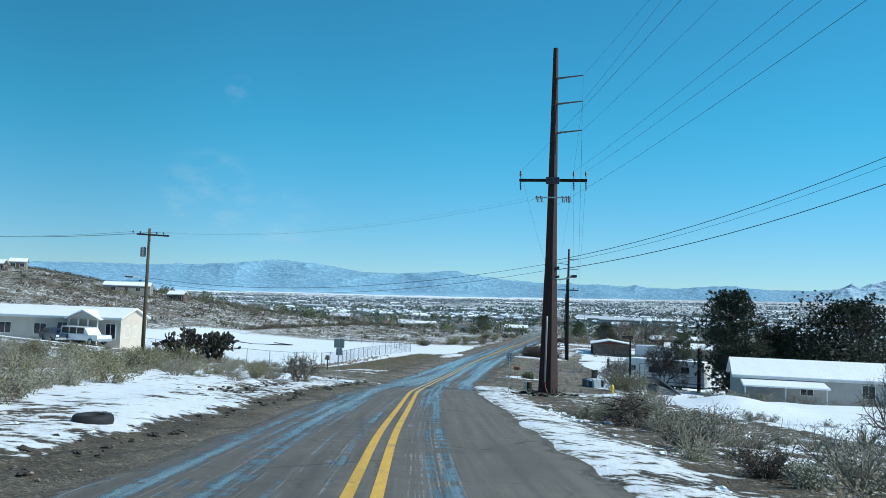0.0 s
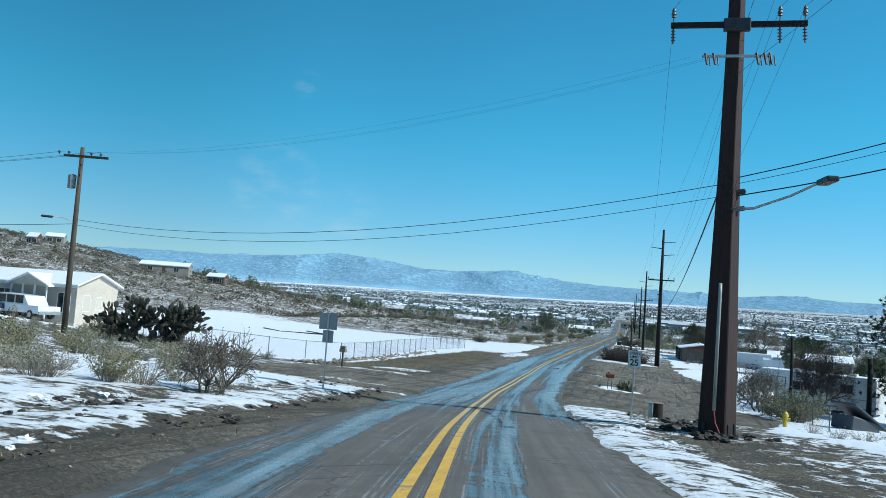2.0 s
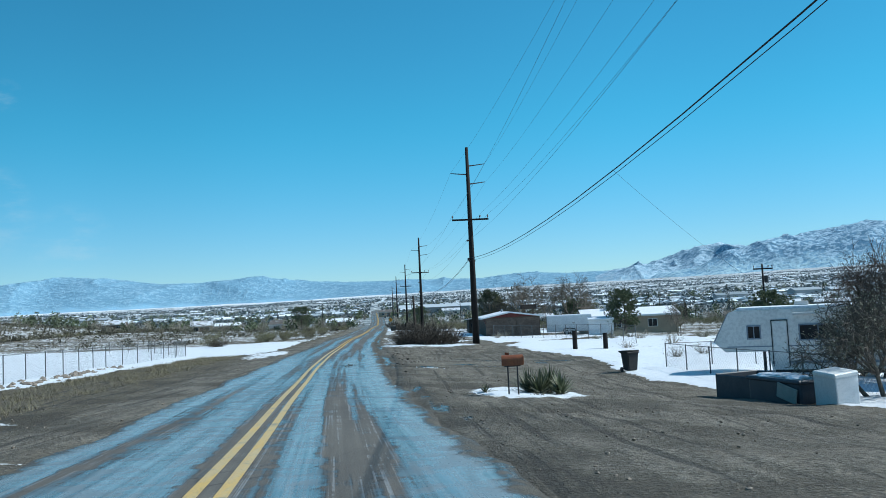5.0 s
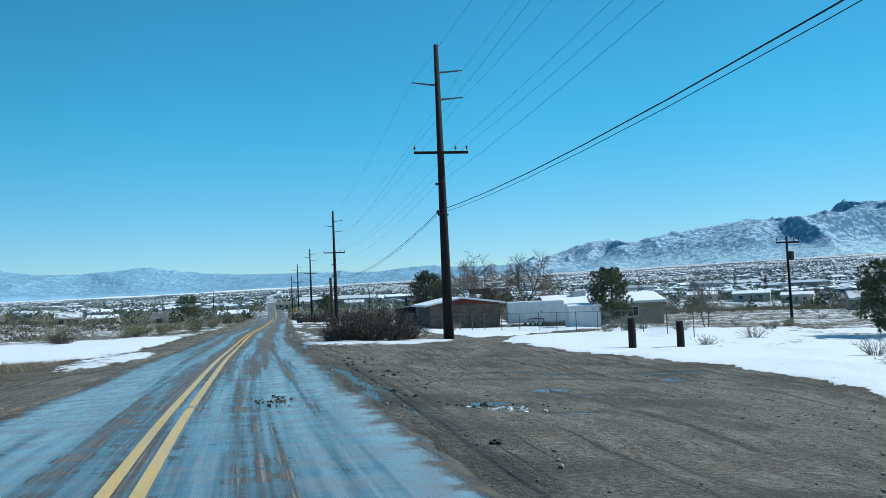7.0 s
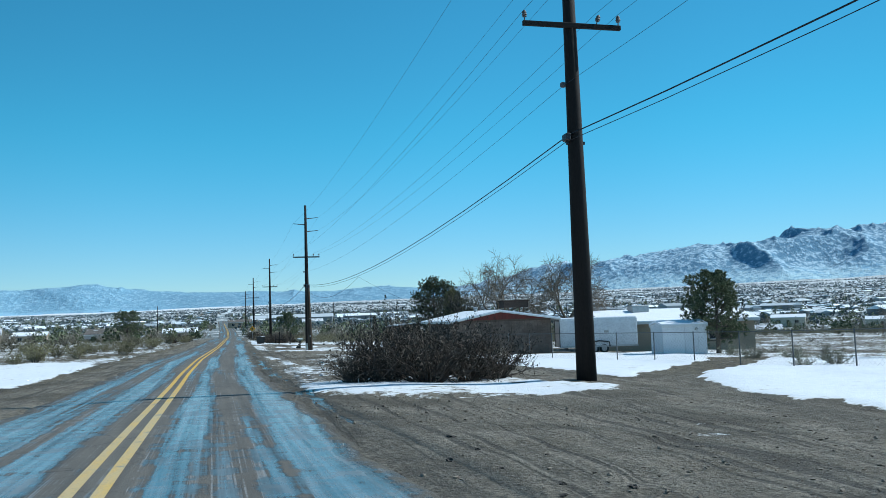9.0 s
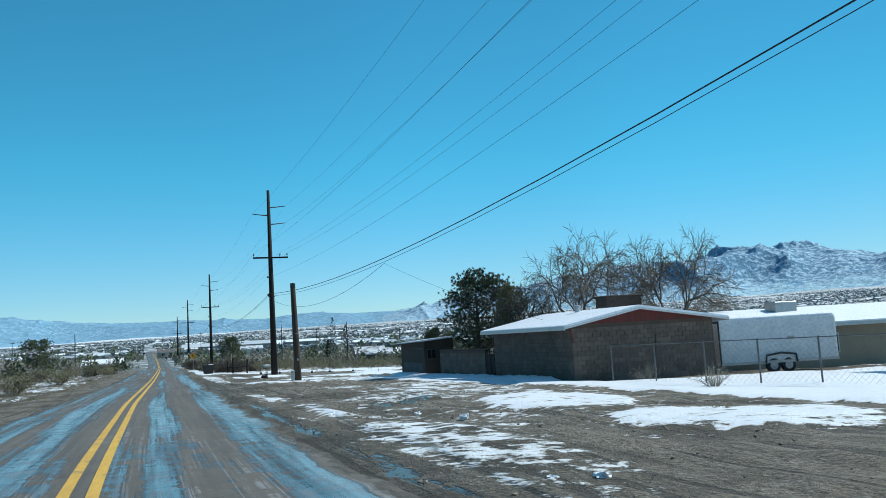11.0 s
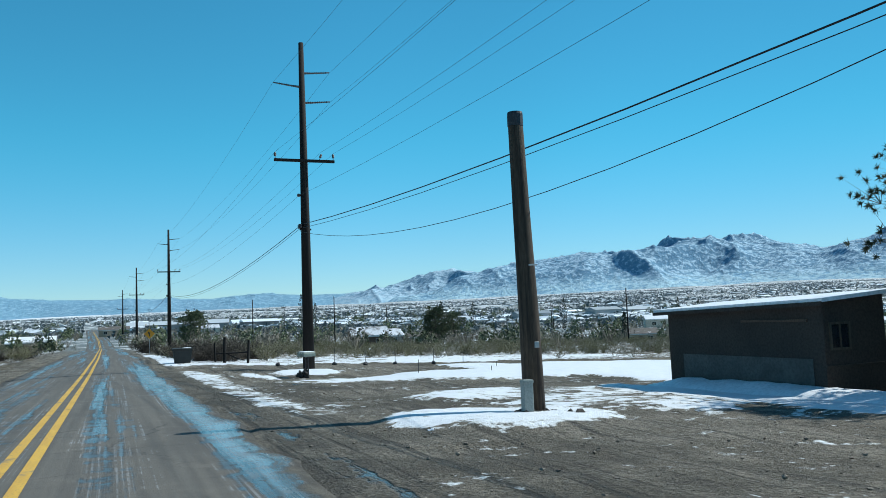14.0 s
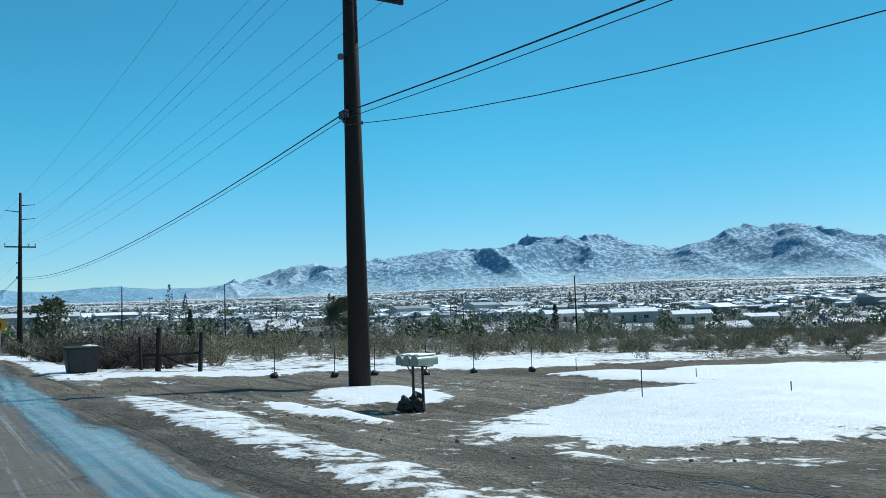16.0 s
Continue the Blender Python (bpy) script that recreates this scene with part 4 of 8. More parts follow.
for x in (-0.95, -0.7, 0.62, 0.86, 1.02):
    part("fuse_cutout", Geo().tube([(x, -0.5, 12.2), (x + 0.06, -0.62, 11.8)], [0.05, 0.035], 8).tube([(x + 0.12, -0.56, 12.11), (x + 0.16, -0.64, 11.75)], 0.02, 6), INSULATOR, corner, "grey porcelain fuse cutout", m=None)
for pz in (19.75, 18.1, 16.25):
    part("post_insulator", Geo().tube([(0.12, -0.1, pz), (0.7, -0.16, pz + 0.06), (1.75, -0.2, pz + 0.16)], [0.075, 0.055, 0.04], 8), INSULATOR, corner, "slender grey post insulator")
part("pole_band", Geo().rbox(-0.17, 0.17, -0.17, 0.17, 16.2, 16.34, 0.03, turn), DARK_METAL, corner)
part("pole_band", Geo().rbox(-0.16, 0.16, -0.16, 0.16, 18.0, 18.12, 0.03, turn), DARK_METAL, corner)
part("conduit", Geo().tube([(-0.17, -0.665, 0.75), (-0.14, -0.55, 4.4), (-0.14, -0.5, 4.75)], 0.055, 10), mat("pale grey plastic pipe", (0.36, 0.38, 0.36), (0.3, 0.32, 0.3), 0.5, relief=0.05), corner, "pale grey plastic conduit", smooth=True)
part("ground_cable", Geo().tube([(-0.17, -0.665, 0.78), (-0.12, -0.7, 0.4), (0.0, -0.74, 0.12), (0.1, -0.78, -0.1)], 0.02, 6), mat("red cable", (0.5, 0.08, 0.05), (0.4, 0.06, 0.04), 0.5, relief=0.0), corner, "bare red cable end")
for a in range(4):
    for b in (-0.24, 0.24):
        part("base_bracket", Geo().rbox(b - 0.05, b + 0.05, -0.495, -0.43, 0.0, 0.34, 0.012, pose(0, 0, 0, 0, 0, -28 + 90 * a)), DARK_METAL, corner)
part("splice_case", Geo().lathe([(0.03, -0.22), (0.09, -0.18), (0.09, 0.18), (0.03, 0.22)], 12, pose(0.32, -0.1, 7.75, 0, 80, 0)), DARK_METAL, corner)
part("splice_case", Geo().lathe([(0.03, -0.2), (0.08, -0.16), (0.08, 0.16), (0.03, 0.2)], 12, pose(0.35, -0.1, 7.2, 0, 80, 0)), DARK_METAL, corner)
lamp_arm = part("lamp_arm", Geo().tube([(0.1, -0.3, 7.15), (0.55, -2.2, 6.95), (1.1, -5.2, 6.9), (1.45, -7.2, 6.95)], [0.045, 0.04, 0.035, 0.03], 8), GALV, corner, "long thin steel street lamp arm", smooth=True)
part("lamp_head", Geo().rbox(-0.14, 0.14, -0.45, 0.3, -0.06, 0.07, 0.04, pose(1.52, -7.4, 6.93, 0, 0, 8), 2), DARK_METAL, corner, "flat dark lamp head")

# the pole by the white house
lp = thing("utility_pole", "weathered wooden utility pole with crossarm, transformer and lamp", "utility pole", pose(-27.05, 12.68, -0.2))
part("pole", Geo().tube([(0, 0, -0.6), (0.0, 0, 5), (0, 0, 10.6)], [0.17, 0.145, 0.11], 12), GREY_WOOD, lp, smooth=True)
part("crossarm", Geo().rbox(-1.5, 1.45, -0.22, -0.11, 9.98, 10.12, 0.01, pose(0, 0, 0, 0, 2.5, 0)), GREY_WOOD, lp)
for x in (-1.4, -0.75, 0.75, 1.38):
    insulator(lp, x, -0.16, 10.1 - 0.044 * x, 0.22)
part("transformer", Geo().lathe([(0.1, 0), (0.22, 0.03), (0.23, 0.75), (0.19, 0.8), (0.05, 0.84)], 14, pose(-0.45, -0.05, 8.2)), mat("grey enamel", (0.28, 0.3, 0.31), (0.22, 0.24, 0.25), 0.5, relief=0.05), lp, "grey transformer drum")
part("lamp_arm", Geo().tube([(-0.1, -0.1, 6.35), (-0.5, -0.5, 6.5), (-0.85, -0.9, 6.5)], 0.03, 6), GALV, lp)
part("lamp_head", Geo().rbox(-0.16, 0.16, -0.3, 0.3, -0.06, 0.06, 0.04, pose(-0.98, -1.1, 6.46, 0, 0, -40)), DARK_METAL, lp)

# poles that only carry the lines on, and those in the yards and streets beyond
line_pole(27, -85, float(ground(27, -85)), 19, 0.33, 0.14, 11.5, 1.7, "tall dark wooden utility pole behind the bend", posts=POSTS)
line_pole(29.5, -10.0, float(ground(29.5, -10)), 17.5, 0.2, 0.12, 16.6, 1.2, "wooden utility pole in the yard below the road")
yard_pole = line_pole(43.2, 106.0, float(ground(43.2, 106)), 8.2, 0.14, 0.1, 7.6, 1.2, "wooden utility pole with transformer behind the yards")
part("transformer", Geo().lathe([(0.1, 0), (0.24, 0.03), (0.25, 0.8), (0.2, 0.86)], 12, pose(0.4, 0, 5.9)), DARK_METAL, yard_pole, "dark transformer drum")
for x, y, h in ((74, 238, 9), (36, 285, 10), (62, 330, 10), (-26, 290, 9), (95, 300, 10), (22, 300, 10), (130, 360, 10), (48, 398, 11), (8, 470, 11), (-60, 420, 10)):
    line_pole(x, y, float(ground(x, y)), h, 0.13, 0.08, h - 0.6, 0.8, "thin wooden utility pole beyond the yards", arms=y > 320)
for x, y, h, r in ((13.3, 26.5, 4.9, 0.1), (21.4, 42.0, 4.9, 0.2)):
    solid("timber_post", Geo().tube([(0, 0, -0.4), (0.02, 0, h * 0.5), (0, 0, h)], [r, r * 0.95, r * 0.9], 10), POLE_WOOD, "dark wooden post standing in the snowy yard", "post", on_ground(x, y), smooth=True)


def sagging(a, b, sag, n=14):
    a, b = Vector(a), Vector(b)
    return [a.lerp(b, i / n) - Vector((0, 0, sag * 4 * (i / n) * (1 - i / n))) for i in range(n + 1)]


def wire(a, b, sag, r=0.006, name="power_line", label="thin dark overhead wire slung between the poles"):
    g = Geo().tube(sagging(a, b, sag), r, 5)
    return solid(name, g, WIRE, label, "wire", group="overhead wires")


TIPS = [(1.62, 0, 16.7), (-1.62, 0, 15.9), (1.62, 0, 15.0), (-1.63, -0.2, 11.95), (0.85, -0.2, 11.95), (1.63, -0.2, 11.95), (-0.33, 0, 9.55)]
CABLES = [(-0.2, 0, 7.95, 0.02), (-0.3, 0, 7.72, 0.011)]
ATIPS = [(1.75, -0.2, 19.82), (1.75, -0.2, 18.17), (1.75, -0.2, 16.32), (-2.0, -0.34, 13.7), (1.3, -0.34, 13.7), (2.05, -0.34, 13.7), (0.0, -0.4, 11.4)]
ends = [[Vector((7.05, 1.0, -0.42)) + Vector(t) for t in ATIPS]] + [[Vector((x, y, z)) + Vector(t) for t in TIPS] for x, y, z, h in LINE[1:]]
back = [Vector((27, -85, float(ground(27, -85)))) + Vector(t) for t in TIPS]
for k in range(7):
    wire(back[k], ends[0][k], 1.3)
    for i in range(len(ends) - 1):
        wire(ends[i][k], ends[i + 1][k], 1.1 if i else 1.5)
for i, ((x, y, z, h), (x2, y2, z2, h2)) in enumerate(zip(LINE, LINE[1:])):
    for dx, dy, cz, r in CABLES:
        wire((x + dx, y + dy, z + cz), (x2 + dx, y2, z2 + cz), 1.75 if i < 1 else 1.55, r, "phone_cable", "thick black phone cable slung between the poles")
wire((3.7, 167.86, 3.1), (5.1, 127.9, 2.3), 1.5, 0.011)
wire((5.1, 127.9, 2.3), (11.2, 122.0, -1.2), 0.25, 0.006, "service_wire", "thin service wire running down to the block house")
wire((6.75, 38.7, 4.75), (22, 60.0, 0.4), 0.3, 0.005, "service_wire", "thin service wire running down to the yards")
A0 = Vector((7.05, 1.0, -0.42))
for cz, ez, r in ((8.15, 15.4, 0.017), (7.95, 14.9, 0.009), (7.55, 13.8, 0.02)):
    wire(A0 + Vector((0.3, -0.1, cz)), (29.5, -10.0, ez), 0.9, r, "phone_cable", "thick black cable crossing the yard")
for cz, ez, r, sag in ((7.9, 6.25, 0.012, 1.15), (7.5, 5.95, 0.01, 1.2)):
    wire(A0 + Vector((-0.3, 0, cz)), (-27.05, 12.68, ez), sag, r, "phone_cable", "black cable crossing the road")
wire((-27.05, 12.68, 6.0), (-75, 28, 8.0), 0.8, 0.016)
for x in (-1.4, 0.75, 1.38):
    wire((-27.05 + x, 12.5, 10.1), (-78 + x, 27, 12.0), 1.0, 0.01)
    wire((-27.05 + x, 12.5, 10.1), A0 + Vector((-1.0 + x * 0.3, -0.5, 12.0)), 1.0, 0.0025)

# cut-off pole with a cabinet at its foot
stub = thing("cut_off_pole", "short cracked grey-brown wooden pole stub in a snow patch", "pole", pose(1.9, 138.35, float(ground(1.9, 138.35))))
g = Geo().tube([(0, 0, -0.4), (-0.02, 0.02, 2.0), (-0.07, 0.04, 4.2), (-0.1, 0.06, 6.05), (-0.1, 0.06, 6.2)], [0.23, 0.205, 0.175, 0.155, 0.13], 14)
part("pole", g, mat("dark weathered pole wood", (0.09, 0.064, 0.045), (0.028, 0.02, 0.015), 0.9, scale=2.5, fine=18, relief=0.9, stretch=(6, 6, 0.3)), stub, smooth=True)
part("pole_cap", Geo().lathe([(0.165, -0.03), (0.165, 0.22), (0.155, 0.27), (0.05, 0.29)], 14, pose(-0.1, 0.06, 5.95)), DARK_METAL, stub, "dark cap on the top end")
part("pole_plate", Geo().rbox(-0.06, 0.04, -0.25, -0.22, 1.35, 1.47, 0.005).rbox(-0.1, 0.1, -0.23, -0.21, 3.0, 3.03, 0.004), GALV, stub)
PALE_STEEL = mat("pale grey painted steel", (0.3, 0.33, 0.31), (0.24, 0.27, 0.25), 0.55, relief=0.06, dirt=(0.3, 0.29, 0.24))
box = thing("utility_cabinet", "narrow pale grey steel cabinet beside the pole stub", "utility cabinet", pose(1.53, 137.95, float(ground(1.53, 137.95))))
part("body", Geo().rbox(-0.1, 0.1, -0.09, 0.09, -0.1, 0.68, 0.022, None, 2), PALE_STEEL, box)
part("lid", Geo().rbox(-0.11, 0.11, -0.1, 0.1, 0.66, 0.73, 0.022, None, 2), PALE_STEEL, box)

# ---- signs ----
SIGN_FACE = mat("white sign sheeting", (0.8, 0.8, 0.78), (0.74, 0.74, 0.72), 0.45, relief=0.0)
SIGN_INK = mat("black sign ink", (0.015, 0.015, 0.015), (0.02, 0.02, 0.02), 0.5, relief=0.0)
SIGN_BACK = mat("dull aluminium", (0.3, 0.32, 0.33), (0.24, 0.26, 0.27), 0.5, 0.4, relief=0.05)


def lettering(name, text, size, material, parent, m, label=""):
    c = bpy.data.curves.new(name, "FONT")
    c.body, c.size, c.align_x, c.align_y, c.extrude, c.offset = text, size, "CENTER", "CENTER", 0.001, size * 0.022
    me = bpy.data.meshes.new_from_object(new("text_tmp", c))
    bpy.data.objects.remove(bpy.data.objects["text_tmp"])
    me.materials.append(material)
    return part(name, me, material, parent, label, m=m)


def plate(w, h, t=0.006, r=0.03):
    pts = []
    for cx, cz, a0 in ((w / 2 - r, h / 2 - r, 0), (-w / 2 + r, h / 2 - r, 90), (-w / 2 + r, -h / 2 + r, 180), (w / 2 - r, -h / 2 + r, 270)):
        pts += [(cx + r * math.cos(radians(a0 + a)), cz + r * math.sin(radians(a0 + a))) for a in (0, 30, 60, 90)]
    return Geo().prism(pts, -t / 2, t / 2)


sp = thing("speed_limit_sign", "white speed limit 25 sign on a steel post in roadside snow", "road sign", pose(4.33, 4.0, -0.62, 0, 0.5, -3))
part("post", Geo().rbox(-0.028, 0.028, -0.02, 0.02, -0.3, 2.42, 0.006), GALV, sp)
face = part("panel", plate(0.46, 0.61), SIGN_FACE, sp, "white panel with black border", m=pose(0, -0.03, 2.08))
g = Geo()
for x0, x1, z0, z1 in ((-0.205, 0.205, 0.272, 0.28), (-0.205, 0.205, -0.28, -0.272), (-0.21, -0.202, -0.275, 0.275), (0.202, 0.21, -0.275, 0.275)):
    g.box(x0, x1, -0.006, -0.004, z0, z1)
part("border", g, SIGN_INK, face)
for text, size, z in (("SPEED", 0.135, 0.2), ("LIMIT", 0.135, 0.08), ("25", 0.33, -0.13)):
    lettering("lettering", text, size, SIGN_INK, face, pose(0, -0.006, z, 90, 0, 0))

ls = thing("road_sign", "grey back of a road sign and plate on a post", "road sign", pose(-6.42, 0.9, float(ground(-6.42, 0.9)), 0, 0, 4))
part("post", Geo().rbox(-0.025, 0.025, -0.02, 0.02, -0.3, 2.75, 0.006), GALV, ls)
part("panel", plate(0.68, 0.58), SIGN_BACK, ls, m=pose(0, 0.03, 2.47))
part("lower_panel", plate(0.4, 0.45), SIGN_BACK, ls, m=pose(0.02, 0.03, 1.93))

ys = thing("warning_sign", "yellow diamond warning sign with a black arrow by the brush", "road sign", pose(-2.4, 212.0, float(ground(-2.4, 212))))
part("post", Geo().rbox(-0.03, 0.03, -0.02, 0.02, -0.3, 2.5, 0.006), GALV, ys)
yp = part("panel", plate(0.76, 0.76, 0.006, 0.05), mat("yellow sign sheeting", (0.95, 0.36, 0.02), (0.88, 0.32, 0.02), 0.45, relief=0.0), ys, m=pose(0, -0.03, 2.1, 0, 45, 0))
part("arrow", Geo().box(-0.04, 0.04, -0.008, -0.005, -0.25, 0.1, pose(0, 0, 0, 0, -45, 0)).prism([(-0.14, 0.05), (0.14, 0.05), (0, 0.25)], -0.008, -0.005, pose(0, 0, 0, 0, -75, 0)), SIGN_INK, yp)

# ---- mailboxes ----
def mailbox_body(l=0.48, w=0.17, h=0.22):
    prof = [(-w / 2, 0), (w / 2, 0)] + [(w / 2 * math.cos(radians(a)), h - w / 2 + w / 2 * math.sin(radians(a))) for a in range(0, 181, 20)]
    return Geo().prism(prof, -l / 2, l / 2)


RUST = mat("rust red painted tin", (0.32, 0.1, 0.04), (0.22, 0.07, 0.035), 0.55, 0.2, relief=0.1, dirt=(0.12, 0.05, 0.03))
GREEN_TIN = mat("weathered grey green tin", (0.28, 0.33, 0.29), (0.22, 0.26, 0.23), 0.5, 0.3, relief=0.1, dirt=(0.2, 0.16, 0.11))
mb = thing("mailbox", "rusty red-brown mailbox on two thin posts in a snow island", "mailbox", on_ground(2.3, 34.6))
for x in (-0.14, 0.14):
    part("post", Geo().tube([(x, 0, -0.2), (x, 0, 0.85)], 0.022, 8), DARK_METAL, mb)
part("cross_brace", Geo().rbox(-0.24, 0.24, -0.02, 0.02, 0.83, 0.87, 0.006), DARK_METAL, mb)
b = part("box", mailbox_body(0.62, 0.3, 0.3), RUST, mb, m=pose(0, 0, 0.87, 0, 0, 84), smooth=False)
part("flap", Geo().rbox(-0.14, 0.14, -0.012, 0.012, 0.02, 0.26, 0.01), RUST, b, m=pose(0, -0.32, 0))
part("flag", Geo().rbox(-0.006, 0.006, -0.02, 0.02, 0.1, 0.34, 0.003).rbox(-0.006, 0.006, -0.02, 0.1, 0.28, 0.36, 0.003), RUST, b, m=pose(0.16, 0.1, 0))

ml = thing("mailbox", "pair of small grey mailboxes stacked on a wooden post", "mailbox", on_ground(-14.9, 24.8))
part("post", Geo().rbox(-0.05, 0.05, -0.05, 0.05, -0.2, 1.0, 0.01), GREY_WOOD, ml)
part("box", mailbox_body(0.5, 0.2, 0.24), mat("yellowed tin", (0.3, 0.27, 0.17), (0.24, 0.215, 0.14), 0.55, relief=0.1), ml, "yellowed tin box", m=pose(0, 0, 1.0, 0, 0, 70))
part("newspaper_tube", Geo().rbox(-0.2, 0.2, -0.1, 0.1, 1.24, 1.42, 0.03), GREEN_TIN, ml, "grey top box")

m2 = thing("mailbox", "row of weathered grey-green mailboxes on two iron posts", "mailbox", on_ground(2.6, 162.15, -78))
m2.scale = (1.15, 1.3, 1.1)
for x in (-0.12, 0.15):
    part("post", Geo().tube([(x, 0, -0.2), (x, 0, 0.92)], 0.025, 8), DARK_METAL, m2)
part("shelf", Geo().rbox(-0.34, 0.34, -0.1, 0.1, 0.9, 0.93, 0.006).tube([(-0.12, 0, 0.7), (-0.28, 0, 0.9)], 0.012, 6).tube([(0.15, 0, 0.7), (0.28, 0, 0.9)], 0.012, 6), DARK_METAL, m2)
for x in (-0.22, 0.0, 0.22):
    k = part("box", mailbox_body(0.46, 0.19, 0.2), GREEN_TIN, m2, m=pose(x, 0, 0.93))
    part("snow_cap", Geo().rbox(-0.07, 0.07, -0.2, 0.2, 0.185, 0.22, 0.015), SNOW, k)
    part("flap", Geo().rbox(-0.08, 0.08, -0.01, 0.01, 0.02, 0.17, 0.008), GREEN_TIN, k, m=pose(0, -0.235, 0))
wp = solid("boulder", Geo().blob((-0.1, 0, 0.16), 0.17, 1.15, 5, 0.6, 3).blob((0.13, 0.03, 0.19), 0.16, 1.3, 9, 0.6, 3), mat("dark wet rock", (0.035, 0.03, 0.028), (0.02, 0.018, 0.017), 0.6, relief=0.5), "lumpy black rock leaning on the mailbox post", "rock", on_ground(2.38, 162.1, -30))

# ---- bins, hydrant, stump, scrap ----
PLASTIC = mat("dark grey green plastic", (0.024, 0.027, 0.026), (0.016, 0.019, 0.018), 0.7, relief=0.05)


def wheelie_bin(m, label):
    t = thing("wheeled_bin", label, "trash bin", m)
    bm = bmesh.new()
    bmesh.ops.create_cube(bm, size=1)
    for v in bm.verts:
        k = 1.0 if v.co.z > 0 else 0.78
        v.co = Vector((v.co.x * 0.62 * k, v.co.y * 0.7 * k, 0.08 + (v.co.z + 0.5) * 0.92))
    bmesh.ops.bevel(bm, geom=bm.edges[:], offset=0.04, segments=2, affect="EDGES")
    part("body", Geo().take(bm), PLASTIC, t)
    part("rim", Geo().rbox(-0.35, 0.35, -0.39, 0.39, 0.93, 1.0, 0.025), PLASTIC, t)
    part("lid", Geo().rbox(-0.36, 0.36, -0.41, 0.42, 0.99, 1.06, 0.03, pose(0, 0, 0, -3, 0, 0)), PLASTIC, t)
    part("handle", Geo().tube([(-0.25, 0.44, 0.95), (0.25, 0.44, 0.95)], 0.02, 8), PLASTIC, t)
    for x in (-0.3, 0.3):
        part("wheel", Geo().lathe([(0.04, -0.03), (0.12, -0.03), (0.12, 0.03), (0.04, 0.03)], 14, pose(x, 0.3, 0.12, 0, 90, 0)), DARK_METAL, t)
    return t


wheelie_bin(on_ground(10.4, 50.7, 15), "black wheeled trash bin standing in the snow by the drive")
dump = thing("trash_tub", "large dark grey-green tapered plastic trash tub in snow", "trash bin", on_ground(-1.72, 179.4))
dump_geo = Geo()
bm = bmesh.new()
bmesh.ops.create_cube(bm, size=1)
for v in bm.verts:
    k = 1.0 if v.co.z > 0 else 0.8
    v.co = Vector((v.co.x * 1.5 * k, v.co.y * 1.3 * k, (v.co.z + 0.5) * 1.2))
bmesh.ops.bevel(bm, geom=bm.edges[:], offset=0.07, segments=2, affect="EDGES")
part("body", dump_geo.take(bm), PLASTIC, dump)
part("rim", Geo().rbox(-0.82, 0.82, -0.72, 0.72, 1.12, 1.24, 0.05), PLASTIC, dump)
part("lid", Geo().rbox(-0.8, 0.8, -0.7, 0.7, 1.24, 1.3, 0.025, pose(0, 0, 0, 2, 0, 0)), PLASTIC, dump)
dump.scale = (0.78, 0.78, 0.8)
part("snow_cap", Geo().blob((0.35, 0, 1.3), 0.35, 0.15, 2, 0.4, 2), SNOW, dump)

YELLOW = mat("yellow hydrant paint", (0.7, 0.5, 0.06), (0.6, 0.42, 0.05), 0.5, relief=0.1, dirt=(0.25, 0.15, 0.06), dirt_at=0.65)
hy = thing("fire_hydrant", "small yellow fire hydrant in a snowy yard", "fire hydrant", on_ground(11.4, 15.8))
part("barrel", Geo().lathe([(0.17, -0.1), (0.17, 0.05), (0.11, 0.07), (0.11, 0.55), (0.15, 0.57), (0.15, 0.63)], 14), YELLOW, hy, smooth=False)
part("bonnet", Geo().lathe([(0.14, 0.63), (0.12, 0.72), (0.07, 0.79), (0.03, 0.8), (0.03, 0.85)], 14), YELLOW, hy)
for a in (0, 180, 270):
    part("outlet", Geo().lathe([(0.05, 0.08), (0.055, 0.17), (0.07, 0.17), (0.07, 0.22)], 10, pose(0, 0, 0.45, 0, 0, a) @ pose(0, 0, 0, 0, 90, 0)), YELLOW, hy)

ped = thing("phone_pedestal", "pale green square phone pedestal behind roadside grass", "utility cabinet", on_ground(5.05, 9.0))
part("body", Geo().rbox(-0.095, 0.095, -0.095, 0.095, -0.1, 0.62, 0.02), mat("pale green steel", (0.33, 0.4, 0.36), (0.28, 0.34, 0.31), 0.5, relief=0.05), ped)
part("cap", Geo().rbox(-0.105, 0.105, -0.105, 0.105, 0.6, 0.66, 0.025), PALE_STEEL, ped)
st = thing("tree_stump", "sawn dark brown tree stump with a pale top", "tree stump", on_ground(5.35, 9.1))
part("trunk", Geo().tube([(0, 0, -0.2), (0.01, 0, 0.2), (0, 0.02, 0.64)], [0.23, 0.2, 0.19], 16), mat("rough dark bark", (0.06, 0.035, 0.025), (0.03, 0.02, 0.015), 0.9, relief=0.9, dist=0.03, stretch=(8, 8, 0.6)), st)
part("cut_face", Geo().lathe([(0.185, 0.637), (0.175, 0.66), (0.02, 0.665)], 16), mat("sawn wood", (0.4, 0.29, 0.18), (0.3, 0.2, 0.12), 0.8, relief=0.2), st, "pale sawn top")

GREY_TUB = mat("dull blue grey plastic", (0.06, 0.07, 0.085), (0.045, 0.052, 0.063), 0.55, relief=0.1)
tub = thing("truck_bed_liner", "dark grey truck bed liner lying in the snow", "scrap", on_ground(10.1, 35.8, -72))
part("side_wall", Geo().rbox(-0.9, 0.9, -0.85, -0.78, 0, 0.78, 0.03), GREY_TUB, tub)
part("side_wall", Geo().rbox(-0.9, 0.9, 0.78, 0.85, 0, 0.78, 0.03), GREY_TUB, tub)
